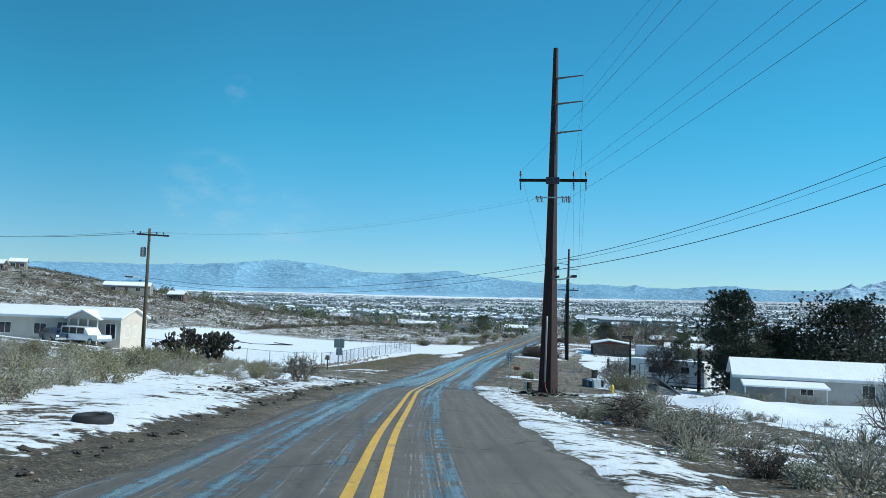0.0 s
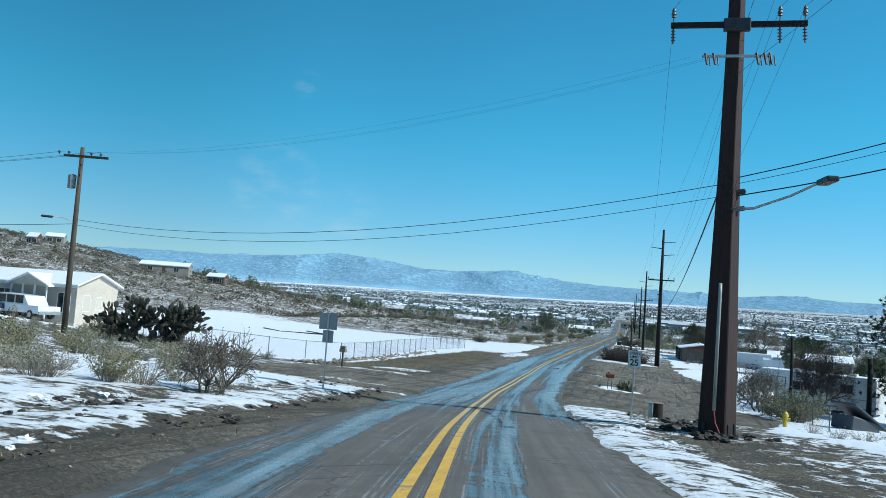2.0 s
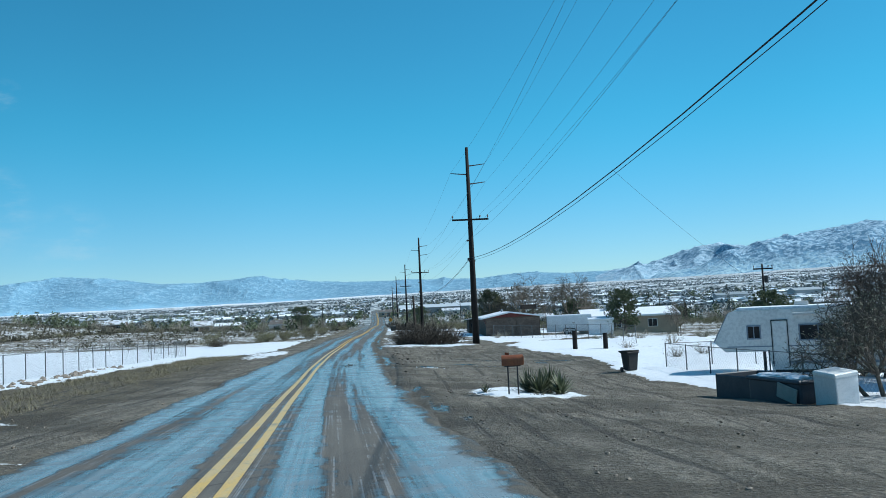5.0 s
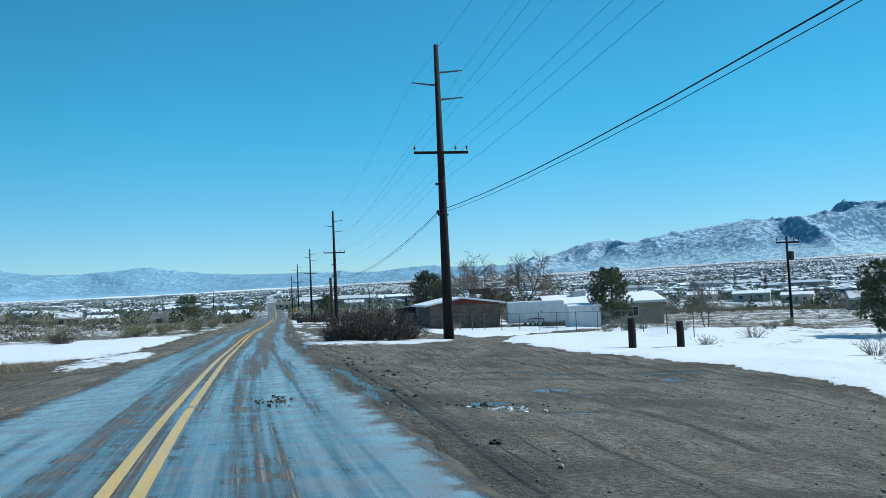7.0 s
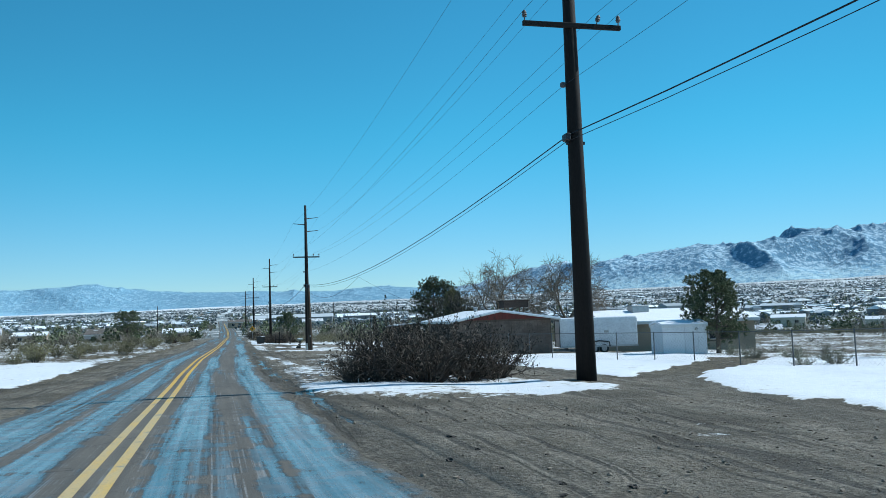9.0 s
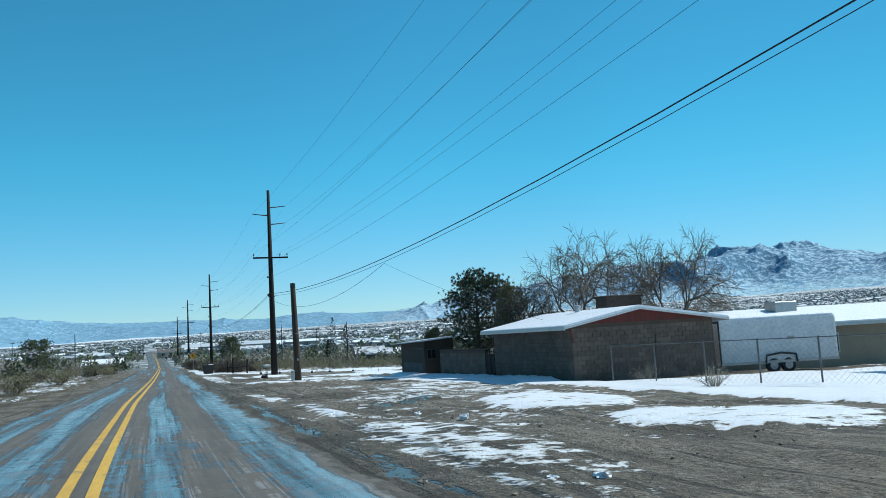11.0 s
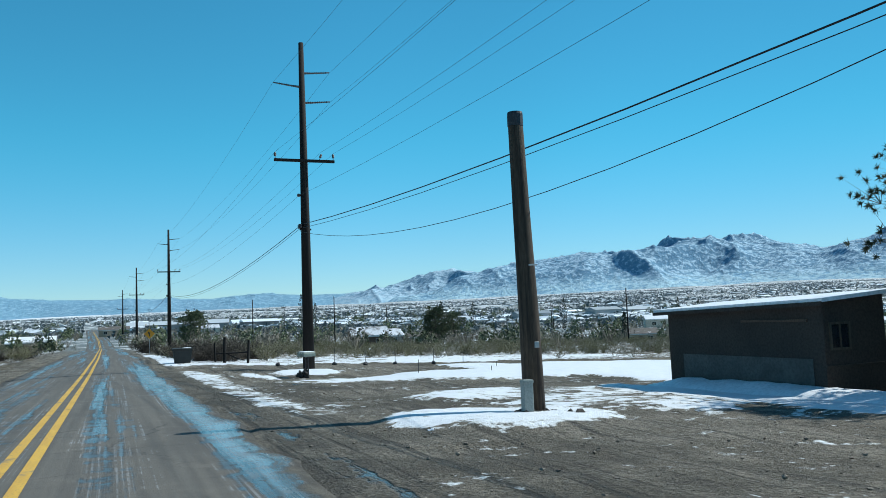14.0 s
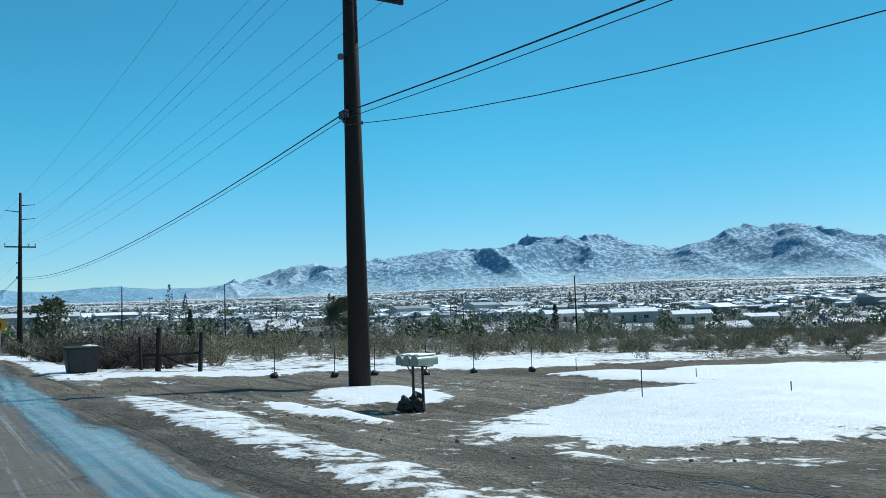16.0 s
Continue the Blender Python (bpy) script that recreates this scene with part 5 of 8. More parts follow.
part("end_wall", Geo().rbox(-0.95, -0.88, -0.85, 0.85, 0, 0.8, 0.03), GREY_TUB, tub)
part("floor_panel", Geo().rbox(-0.9, 0.9, -0.8, 0.8, 0.02, 0.1, 0.02), GREY_TUB, tub)
part("snow_cap", Geo().blob((0.2, 0.2, 0.72), 0.5, 0.12, 8, 0.5, 2), SNOW, tub)
tub2 = thing("plastic_tank", "low dark grey plastic tank with snow on its rim", "scrap", on_ground(10.0, 33.7, -78))
part("body", Geo().rbox(-1.1, 1.1, -0.5, 0.5, -0.05, 0.72, 0.1, None, 2), GREY_TUB, tub2)
part("rim", Geo().rbox(-1.15, 1.15, -0.55, 0.55, 0.62, 0.74, 0.04), GREY_TUB, tub2)
part("snow_cap", Geo().blob((-0.5, 0.05, 0.74), 0.5, 0.16, 3, 0.6, 3).blob((0.55, -0.1, 0.74), 0.35, 0.2, 6, 0.6, 3), SNOW, tub2, "crust of snow on top", smooth=True)
part("flap", Geo().rbox(0.2, 1.0, -0.6, -0.56, 0.3, 0.72, 0.015, pose(0, 0, 0, 0, 12, 0)), PALE_STEEL, tub2, "torn pale flap")
fz = thing("chest_freezer", "old white chest freezer leaning in the snow", "freezer", on_ground(10.45, 31.9, 12))
part("body", Geo().rbox(-0.36, 0.36, -0.4, 0.4, -0.05, 0.9, 0.035, pose(0, 0, 0, 4, -5, 0), 2), mat("white enamel", (0.7, 0.72, 0.72), (0.62, 0.64, 0.65), 0.35, relief=0.05, dirt=(0.4, 0.36, 0.3), dirt_at=0.68), fz)
part("door_edge", Geo().rbox(-0.38, 0.38, -0.41, 0.41, 0.8, 0.93, 0.03, pose(0, 0, 0, 4, -5, 0)), SIGN_FACE, fz)
part("foot", Geo().rbox(-0.3, 0.3, -0.35, 0.35, -0.1, 0.0, 0.01), DARK_METAL, fz)

RUBBER = mat("old black rubber", (0.02, 0.02, 0.02), (0.014, 0.014, 0.014), 0.75, relief=0.4)
ty = Geo()
for i in range(28):
    a = 2 * math.pi * i / 28
    for j in range(12):
        b = 2 * math.pi * j / 12
        rr = 0.27 + 0.1 * math.cos(b) * (1.0 if abs(math.sin(b)) < 0.8 else 1.05)
        ty.v.append((rr * math.cos(a), rr * math.sin(a), 0.115 + 0.115 * max(-0.9, min(0.9, 1.25 * math.sin(b)))))
ty.f = [(12 * i + j, 12 * ((i + 1) % 28) + j, 12 * ((i + 1) % 28) + (j + 1) % 12, 12 * i + (j + 1) % 12) for i in range(28) for j in range(12)]
tyre = thing("tyre", "old black car tyre lying flat in thawing snow", "tyre", on_ground(0.35, -36.0))
part("tread", ty, RUBBER, tyre, smooth=True)

wr = thing("trailer_frame", "dark folded camper lying tilted in the snowy yard", "scrap", on_ground(15.6, 20.6, 35))
wr.scale = (1.15, 1.15, 1.5)
part("lid", Geo().rbox(-1.1, 1.1, -0.7, 0.7, 0.45, 0.52, 0.02, pose(0, 0, 0.1, 0, 24, 0)), GREY_TUB, wr)
part("body", Geo().rbox(-0.9, 0.8, -0.6, 0.6, -0.05, 0.45, 0.04, pose(0, 0, 0, 0, 10, 0)), GREY_TUB, wr)

# ---- fences ----
LINKS = bpy.data.materials.new("chain link mesh")


def link_material():
    n, l, p = nodes_of(LINKS)
    p.inputs["Base Color"].default_value, p.inputs["Metallic"].default_value, p.inputs["Roughness"].default_value = (0.15, 0.155, 0.16, 1), 0.4, 0.6


link_material()


FENCE_STEEL = mat("weathered fence steel", (0.16, 0.165, 0.17), (0.11, 0.115, 0.12), 0.6, 0.4, scale=4, fine=40, relief=0.1)


def chain_fence(points, height, spacing, label, mesh_step=0.16, rail=True):
    """Posts, a top rail and woven wire along a line on the ground."""
    t = thing("chain_link_fence", label, "fence")
    pts = [Vector((x, y, 0)) for x, y in points]
    posts = []
    for a, b in zip(pts, pts[1:]):
        k = max(1, round((b - a).length / spacing))
        posts += [a.lerp(b, i / k) for i in range(k)]
    posts.append(pts[-1])
    for p in posts:
        p.z = float(ground(p.x, p.y))
    for p in posts:
        part("post", Geo().tube([(p.x, p.y, p.z - 0.3), (p.x, p.y, p.z + height + 0.04)], 0.03, 8), FENCE_STEEL, t)
    if rail:
        part("top_rail", Geo().tube([(p.x, p.y, p.z + height) for p in posts], 0.017, 6), FENCE_STEEL, t)
    for a, b in zip(posts, posts[1:]):
        g, r = Geo(), 0.0024
        n = max(2, int((b - a).length / mesh_step))
        rise = height / ((b - a).length)
        m = int(height / mesh_step)
        for i in range(-m, n):
            for s in (0, 1):
                lo = (max(i, 0) / n, (max(-i, 0)) / m)
                span = min(n - max(i, 0), m - max(-i, 0))
                hi = (lo[0] + span / n, lo[1] + span / m)
                if s:
                    lo, hi = (1 - lo[0], lo[1]), (1 - hi[0], hi[1])
                q0, q1 = a.lerp(b, lo[0]), a.lerp(b, hi[0])
                g.tube([q0 + Vector((0, 0, 0.03 + height * lo[1] * 0.97)), q1 + Vector((0, 0, 0.03 + height * hi[1] * 0.97))], r, 3, False)
        part("wire_mesh", g, LINKS, t)
    return t


chain_fence([(-46, 40), (-33.4, 31.5), (-22.5, 29.2), (-18.4, 33.5), (-18.6, 40), (-20.2, 52), (-20.9, 68), (-20.0, 85.5)], 1.45, 2.9, "galvanised chain-link fence round the snowy field")
chain_fence([(-20.0, 85.5), (-30, 108), (-48, 128), (-70, 132), (-80, 105), (-72, 84)], 1.35, 5.0, "far side of the chain-link fence across the snow", 0.4)
chain_fence([(24, 56.2), (12.86, 52.6), (12.95, 41), (12.9, 31), (12.85, 27), (13.0, 22), (13.6, 17)], 1.25, 2.8, "low chain-link fence along the yard", 0.2)
chain_fence([(11.6, 116.6), (12.4, 111.5), (13.8, 107.5), (16.5, 100), (18.5, 88), (19.5, 80)], 1.5, 2.8, "galvanised chain-link fence beside the block house", 0.2)
for x, y, h in ((12.6, 72.9, 1.45), (14.9, 72.6, 1.3)):
    solid("fence_post", Geo().tube([(0, 0, -0.3), (0.01, 0, h * 0.6), (0, 0.01, h)], [0.19, 0.18, 0.17], 12), POLE_WOOD, "thick dark wooden gate post in the snow", "post", on_ground(x, y))
rf = thing("wooden_fence_end", "broken wooden fence of leaning dark posts and a rail", "fence")
z0 = float(ground(1.5, 178.4))
for x, y, h, lean, r in ((0.85, 178.7, 1.75, 2, 0.11), (2.3, 178.2, 1.5, 3, 0.09), (0.35, 179.2, 1.4, -2, 0.06)):
    part("post", Geo().tube([(0, 0, -0.3), (0, 0, h)], [r, r * 0.9], 8), POLE_WOOD, rf, m=pose(x, y, z0, 0, lean, 0))
part("rail", Geo().tube([(0.3, 178.8, z0 + 0.7), (2.35, 178.25, z0 + 0.72)], 0.05, 6), POLE_WOOD, rf)
part("rail", Geo().tube([(0.9, 178.7, z0 + 0.75), (1.6, 178.4, z0 + 0.35), (2.1, 178.4, z0 + 0.2)], 0.035, 6), POLE_WOOD, rf)
for i, (x, y, h) in enumerate(((3.2, 172.6, 1.05), (5.0, 171.8, 1.1), (6.4, 171.6, 1.0), (8.2, 171.2, 1.1), (10.0, 170.9, 1.05), (12.4, 170.6, 1.0), (7.6, 160.4, 0.7), (10.6, 158.6, 0.3), (13.4, 163.8, 0.35), (14.2, 170.2, 0.5))):
    st_ = thing("stake", "thin iron stake beside the drive", "stake", on_ground(x, y), group="stakes along the drive")
    part("rod", Geo().tube([(0, 0, -0.2), (0.02, 0.01, h)], 0.014, 6), DARK_METAL, st_)
    if h > 0.9:
        # A plain dark lump stands for the small black pot.
        part("weight", Geo().blob((0, 0, 0.1), 0.14, 0.9, i, 0.4, 2), DARK_METAL, st_, "small black pot at its foot")

# boards lying in the snowy field
ed = thing("timber_edging", "dark timber edging half buried in the snowy field", "edging")
for (x0, y0), (x1, y1) in (((-48.1, 85.2), (-42.8, 89.9)), ((-42.8, 90.3), (-48.4, 95.5)), ((-53.5, 90.4), (-48.5, 85.5))):
    part("board", Geo().tube([(x0, y0, float(ground(x0, y0)) + 0.12), (x1, y1, float(ground(x1, y1)) + 0.12)], 0.11, 6), POLE_WOOD, ed)

# ---- buildings ----
GLASS = mat("dark window glass", (0.02, 0.025, 0.03), (0.015, 0.018, 0.022), 0.08, relief=0.0)
WHITE_TRIM = mat("white painted trim", (0.7, 0.7, 0.68), (0.62, 0.62, 0.6), 0.55, relief=0.1)
CREAM = mat("cream siding", (0.62, 0.54, 0.44), (0.56, 0.48, 0.39), 0.6, scale=1, fine=12, relief=0.1)
TAUPE = mat("taupe siding", (0.34, 0.3, 0.26), (0.3, 0.26, 0.22), 0.65, scale=1, fine=12, relief=0.1)
TAN = mat("tan stucco", (0.4, 0.31, 0.22), (0.34, 0.26, 0.19), 0.85, scale=1, fine=25, relief=0.3)
GREY_STUCCO = mat("grey stucco", (0.42, 0.41, 0.39), (0.36, 0.35, 0.33), 0.85, scale=1, fine=25, relief=0.3)
BROWN = mat("brown painted boards", (0.13, 0.08, 0.055), (0.09, 0.055, 0.04), 0.8, scale=1, fine=18, relief=0.3)
WHITE_METAL = mat("white sheet metal", (0.72, 0.74, 0.75), (0.64, 0.66, 0.68), 0.4, scale=1, fine=10, relief=0.08, dirt=(0.45, 0.42, 0.38), dirt_at=0.7)
WALLS = [CREAM, TAUPE, TAN, GREY_STUCCO, BROWN]


def window_part(parent, x, y, z, w, h, face, frame_material=None):
    """A framed pane on a wall that looks along face: 0 -y, 90 +x, 180 +y, 270 -x."""
    m = pose(x, y, z, 0, 0, face)
    k = part("window", Geo().box(-w / 2, w / 2, -0.015, 0.01, -h / 2, h / 2), GLASS, parent, "dark window pane", m=m)
    g = Geo()
    for x0, x1, z0, z1 in ((-w / 2 - 0.06, w / 2 + 0.06, h / 2, h / 2 + 0.06), (-w / 2 - 0.06, w / 2 + 0.06, -h / 2 - 0.06, -h / 2), (-w / 2 - 0.06, -w / 2, -h / 2, h / 2), (w / 2, w / 2 + 0.06, -h / 2, h / 2), (-0.02, 0.02, -h / 2, h / 2)):
        g.box(x0, x1, -0.045, 0.01, z0, z1)
    part("frame", g, frame_material or WHITE_TRIM, k)
    return k


def gable_house(name, m, lx, ly, wall_h, rise, wall_material, label, category="house", windows=(), roof_material=None, over=0.35, along="x", gable_material=None, door=None, group=""):
    """Walls, a pitched roof with overhang, gable ends, windows as (face, place, height, w, h)."""
    t = thing(name, label, category, m, group)
    if along == "x":
        half, run = ly / 2, lx / 2
    else:
        half, run = lx / 2, ly / 2
    turn = Matrix() if along == "y" else pose(0, 0, 0, 0, 0, 90)
    g = Geo()
    w = 0.2
    for x0, x1, y0, y1 in ((-lx / 2, lx / 2, -ly / 2, -ly / 2 + w), (-lx / 2, lx / 2, ly / 2 - w, ly / 2), (-lx / 2, -lx / 2 + w, -ly / 2 + w, ly / 2 - w), (lx / 2 - w, lx / 2, -ly / 2 + w, ly / 2 - w)):
        g.box(x0, x1, y0, y1, -0.4, wall_h)
    part("wall", g, wall_material, t)
    for s in (-1, 1):
        part("gable", Geo().prism([(-half, wall_h), (half, wall_h), (0, wall_h + rise)], s * (run - 0.1) - 0.1, s * (run - 0.1) + 0.1, turn), gable_material or wall_material, t)
    k = rise / half
    for s in (-1, 1):
        e = half + over
        g = Geo().prism([(0, wall_h + rise + 0.05), (s * e, wall_h - over * k + 0.05), (s * e, wall_h - over * k + 0.17), (0, wall_h + rise + 0.19)], -run - over, run + over, turn)
        r = part("roof", g, roof_material or SNOW, t, "roof slope under snow")
        part("fascia", Geo().prism([(s * e, wall_h - over * k - 0.1), (s * (e + 0.03), wall_h - over * k - 0.1), (s * (e + 0.03), wall_h - over * k + 0.1), (s * e, wall_h - over * k + 0.1)], -run - over, run + over, turn), WHITE_TRIM, r)
    for face, at, z, ww, hh in windows:
        if face == 0:
            window_part(t, at, -ly / 2 - 0.003, z, ww, hh, 0)
        elif face == 90:
            window_part(t, lx / 2 + 0.003, at, z, ww, hh, 90)
        elif face == 270:
            window_part(t, -lx / 2 - 0.003, at, z, ww, hh, 270)
    if door:
        face, at = door
        mm = pose(at, -ly / 2 - 0.003, 0, 0, 0, 0) if face == 0 else pose(-lx / 2 - 0.003, at, 0, 0, 0, 270)
        d = part("door", Geo().rbox(-0.45, 0.45, -0.04, 0.01, 0.0, 2.05, 0.01), BROWN, t, m=mm)
        part("handle", Geo().rbox(0.3, 0.36, -0.1, -0.04, 0.95, 1.05, 0.01), GALV, d)
    return t


# the long white-roofed house on the rise
hz = -0.95
# Front wall tone holds its shade; the cream end wall holds the sun on it.
HOUSE_WALL = mat("pale taupe siding", (0.5, 0.45, 0.39), (0.44, 0.4, 0.345), 0.65, scale=1, fine=12, relief=0.1)
h1 = gable_house("house", pose(-48.0, 30.3, hz), 19.0, 5.0, 3.3, 0.9, HOUSE_WALL, "long taupe mobile home with a white roof and cream sunlit gable", windows=[(0, 0.2, 1.9, 1.4, 1.1), (0, 2.8, 1.9, 1.1, 1.5), (0, 8.4, 1.9, 1.1, 1.5), (0, -4.0, 1.9, 1.4, 1.1), (90, -1.3, 1.9, 0.8, 1.2), (90, 0.2, 1.9, 0.6, 1.0)], door=(0, 5.6), gable_material=CREAM)
part("end_cladding", Geo().box(9.502, 9.54, -2.5, 2.5, -0.3, 3.3), CREAM, h1, "end wall in cream for its sunlit side")
g = Geo().prism([(3.9, 3.15), (7.4, 3.15), (5.65, 3.95)], -3.3, -3.1)
part("porch_gable", g, HOUSE_WALL, h1)
for s in (-1, 1):
    part("porch_roof", Geo().prism([(5.65, 3.98), (5.65 + s * 2.05, 3.05), (5.65 + s * 2.05, 3.15), (5.65, 4.1)], -3.5, -0.5), SNOW, h1, "porch roof under snow")
for x in (4.0, 5.1, 6.2, 7.3):
    part("porch_post", Geo().rbox(x - 0.06, x + 0.06, -3.26, -3.14, -0.4, 3.15, 0.01), WHITE_TRIM, h1)
part("porch_deck", Geo().box(3.9, 7.4, -3.3, -2.55, 0.35, 0.5), GREY_WOOD, h1)
part("porch_rail", Geo().box(4.0, 5.1, -3.24, -3.18, 1.3, 1.38).box(6.2, 7.3, -3.24, -3.18, 1.3, 1.38), WHITE_TRIM, h1)
part("skirting", Geo().box(-9.53, 9.53, -2.54, -2.502, -0.4, 0.35), CREAM, h1)


# ---- the concrete block house, its wall and shed ----
def block_material():
    m = bpy.data.materials.new("concrete block")
    n, l, p = nodes_of(m)
    info = n.new("ShaderNodeObjectInfo")
    fine, mid = noise_node(n, l, 45, 4), noise_node(n, l, 1.3, 4, "world")
    col = mixc(n, l, info.outputs["Random"], (0.125, 0.092, 0.075), (0.18, 0.138, 0.113))
    col = mixc(n, l, ramp(n, l, mid, 0.35, 0.7, 0, 0.6), col, (0.08, 0.06, 0.048))
    col = mixc(n, l, ramp(n, l, fine, 0.45, 0.7, 0, 0.5), col, (0.05, 0.038, 0.03))
    l.new(col, p.inputs["Base Color"])
    p.inputs["Roughness"].default_value = 0.92
    bump(n, l, p, fine, 0.5, 0.01)
    return m


BLOCK = block_material()
MORTAR = mat("mortar", (0.11, 0.078, 0.06), (0.09, 0.063, 0.048), 0.95, relief=0.3)
RED_PAINT = mat("dark red painted boards", (0.15, 0.025, 0.02), (0.1, 0.02, 0.016), 0.7, scale=1, fine=14, relief=0.3, stretch=(5, 1, 0.4))
DARK_WALL = mat("dark brown stucco", (0.06, 0.042, 0.033), (0.042, 0.03, 0.024), 0.85, scale=0.9, fine=16, relief=0.3)
BH = Matrix.Translation((14.45, 122.9, -4.3)) @ pose(0, 0, 0, 0, 0, 0)
LX, LY, WH, RISE, RIDGE = 7.3, 9.0, 2.75, 0.6, -0.45
bh = thing("block_house", "low concrete block house with a snowy roof and red gable", "house", BH)
g = Geo()
for x0, x1, y0, y1 in ((-LX / 2 + 0.02, LX / 2 - 0.02, -LY / 2 + 0.02, -LY / 2 + 0.2), (-LX / 2 + 0.02, LX / 2 - 0.02, LY / 2 - 0.2, LY / 2), (-LX / 2 + 0.02, -LX / 2 + 0.2, -LY / 2 + 0.2, LY / 2 - 0.2), (LX / 2 - 0.2, LX / 2, -LY / 2 + 0.2, LY / 2 - 0.2)):
    g.box(x0, x1, y0, y1, -0.4, WH)
bh_wall = part("wall", g, MORTAR, bh)
for s in (-1, 1):
    part("gable", Geo().prism([(-LX / 2, WH), (LX / 2, WH), (RIDGE, WH + RISE)], s * (LY / 2 - 0.06) - 0.06, s * (LY / 2 - 0.06) + 0.06), RED_PAINT, bh, "dark red boarded gable")
for s in (-1, 1):
    e, k = LX / 2 + 0.55, RISE / (LX / 2 - s * RIDGE)
    r = part("roof", Geo().prism([(RIDGE, WH + RISE + 0.03), (s * e, WH - 0.55 * k + 0.03), (s * e, WH - 0.55 * k + 0.09), (s * e * 0.985, WH - 0.53 * k + 0.12), (RIDGE, WH + RISE + 0.13)], -LY / 2 - 0.45, LY / 2 + 0.45), SNOW, bh, "roof slope under a sheet of snow")
    part("fascia", Geo().prism([(s * e, WH - 0.55 * k - 0.1), (s * (e + 0.03), WH - 0.55 * k - 0.1), (s * (e + 0.03), WH - 0.55 * k + 0.06), (s * e, WH - 0.55 * k + 0.06)], -LY / 2 - 0.45, LY / 2 + 0.45), WHITE_TRIM, r)
    part("barge_board", Geo().prism([(RIDGE, WH + RISE - 0.06), (s * e, WH - 0.55 * k - 0.06), (s * e, WH - 0.55 * k + 0.03), (RIDGE, WH + RISE + 0.03)], -LY / 2 - 0.48, -LY / 2 - 0.44), WHITE_TRIM, r)
part("eave_bracket", Geo().tube([(-LX / 2 + 0.02, -LY / 2 - 0.1, 2.0), (-LX / 2 - 0.3, -LY / 2 - 0.35, WH - 0.05)], 0.035, 6), RED_PAINT, bh)
vent = part("roof_vent", Geo().lathe([(0.13, 0), (0.13, 0.34), (0.2, 0.36), (0.2, 0.44), (0.05, 0.5)], 14, pose(-0.8, 0.2, WH + RISE - 0.08)), GALV, bh, "galvanised roof vent")
part("sill_stain", Geo().box(0.2, 0.24, -LY / 2 - 0.06, -LY / 2 - 0.01, -0.3, 2.2), GREY_WOOD, bh, "leaning wooden batten", m=pose(0, 0, 0, 0, 8, 0))
# swamp cooler stand behind the ridge
ct = thing("roof_cooler", "boxy brown evaporative cooler on a stand behind the roof", "cooler", pose(17.9, 126.2, -1.35))
part("stand", Geo().box(-0.7, -0.62, -0.5, -0.42, -0.6, 0.7).box(0.62, 0.7, -0.5, -0.42, -0.6, 0.7).box(-0.7, -0.62, 0.42, 0.5, -0.6, 0.7).box(0.62, 0.7, 0.42, 0.5, -0.6, 0.7), BROWN, ct)
part("body", Geo().rbox(-1.1, 1.1, -0.6, 0.6, 0.7, 1.25, 0.03), DARK_WALL, ct)
part("lid", Geo().rbox(-1.2, 1.2, -0.7, 0.7, 1.22, 1.32, 0.02), DARK_WALL, ct)

# yard wall and shed
P0, P1 = Vector((10.6, 145.2, 0)), Vector((10.43, 138.9, 0))
Q1, Q2 = Vector((10.59, 136.1, 0)), Vector((10.5, 128.0, 0))
dirn = (P1 - P0).normalized()
yaw = math.degrees(math.atan2(dirn.y, dirn.x))
zs = -4.55
sd = thing("shed", "dark brown flat-roofed shed with snow on its roof", "shed", pose(P0.x, P0.y, zs, 0, 0, yaw))
L = (P1 - P0).length
for x0, x1, y0, y1 in ((0, L, 0, 0.15), (0, 0.15, 0.152, 1.898), (0, L, 1.9, 2.05), (L - 0.15, L, 0.152, 1.898)):
    part("wall", Geo().box(x0, x1, y0, y1, -0.3, 2.45), DARK_WALL, sd)
rf2 = part("roof", Geo().add([(-0.35, -0.3, 2.44), (L + 0.3, -0.3, 2.58), (L + 0.3, 2.3, 2.78), (-0.35, 2.3, 2.64), (-0.35, -0.3, 2.54), (L + 0.3, -0.3, 2.68), (L + 0.3, 2.3, 2.88), (-0.35, 2.3, 2.74)], [(0, 1, 2, 3), (7, 6, 5, 4), (0, 4, 5, 1), (1, 5, 6, 2), (2, 6, 7, 3), (3, 7, 4, 0)]), SNOW, sd, "shallow roof under snow")
part("fascia", Geo().add([(-0.36, -0.33, 2.36), (L + 0.3, -0.33, 2.5), (L + 0.3, -0.303, 2.5), (-0.36, -0.303, 2.36), (-0.36, -0.33, 2.46), (L + 0.3, -0.33, 2.6), (L + 0.3, -0.303, 2.6), (-0.36, -0.303, 2.46)], [(3, 2, 1, 0), (4, 5, 6, 7), (0, 1, 5, 4), (1, 2, 6, 5), (2, 3, 7, 6), (3, 0, 4, 7)]), DARK_WALL, rf2)
for x0, x1, y0, y1, h0, h1 in ((0, L, 0, 0.15, 2.45, 2.59), (0, L, 1.9, 2.05, 2.6, 2.75)):
    part("infill", Geo().add([(x0, y0, 2.45), (x1, y0, 2.45), (x1, y1, 2.45), (x0, y1, 2.45), (x0, y0, h0), (x1, y0, h1), (x1, y1, h1), (x0, y1, h0)], [(3, 2, 1, 0), (4, 5, 6, 7), (0, 1, 5, 4), (1, 2, 6, 5), (2, 3, 7, 6), (3, 0, 4, 7)]), DARK_WALL, sd)
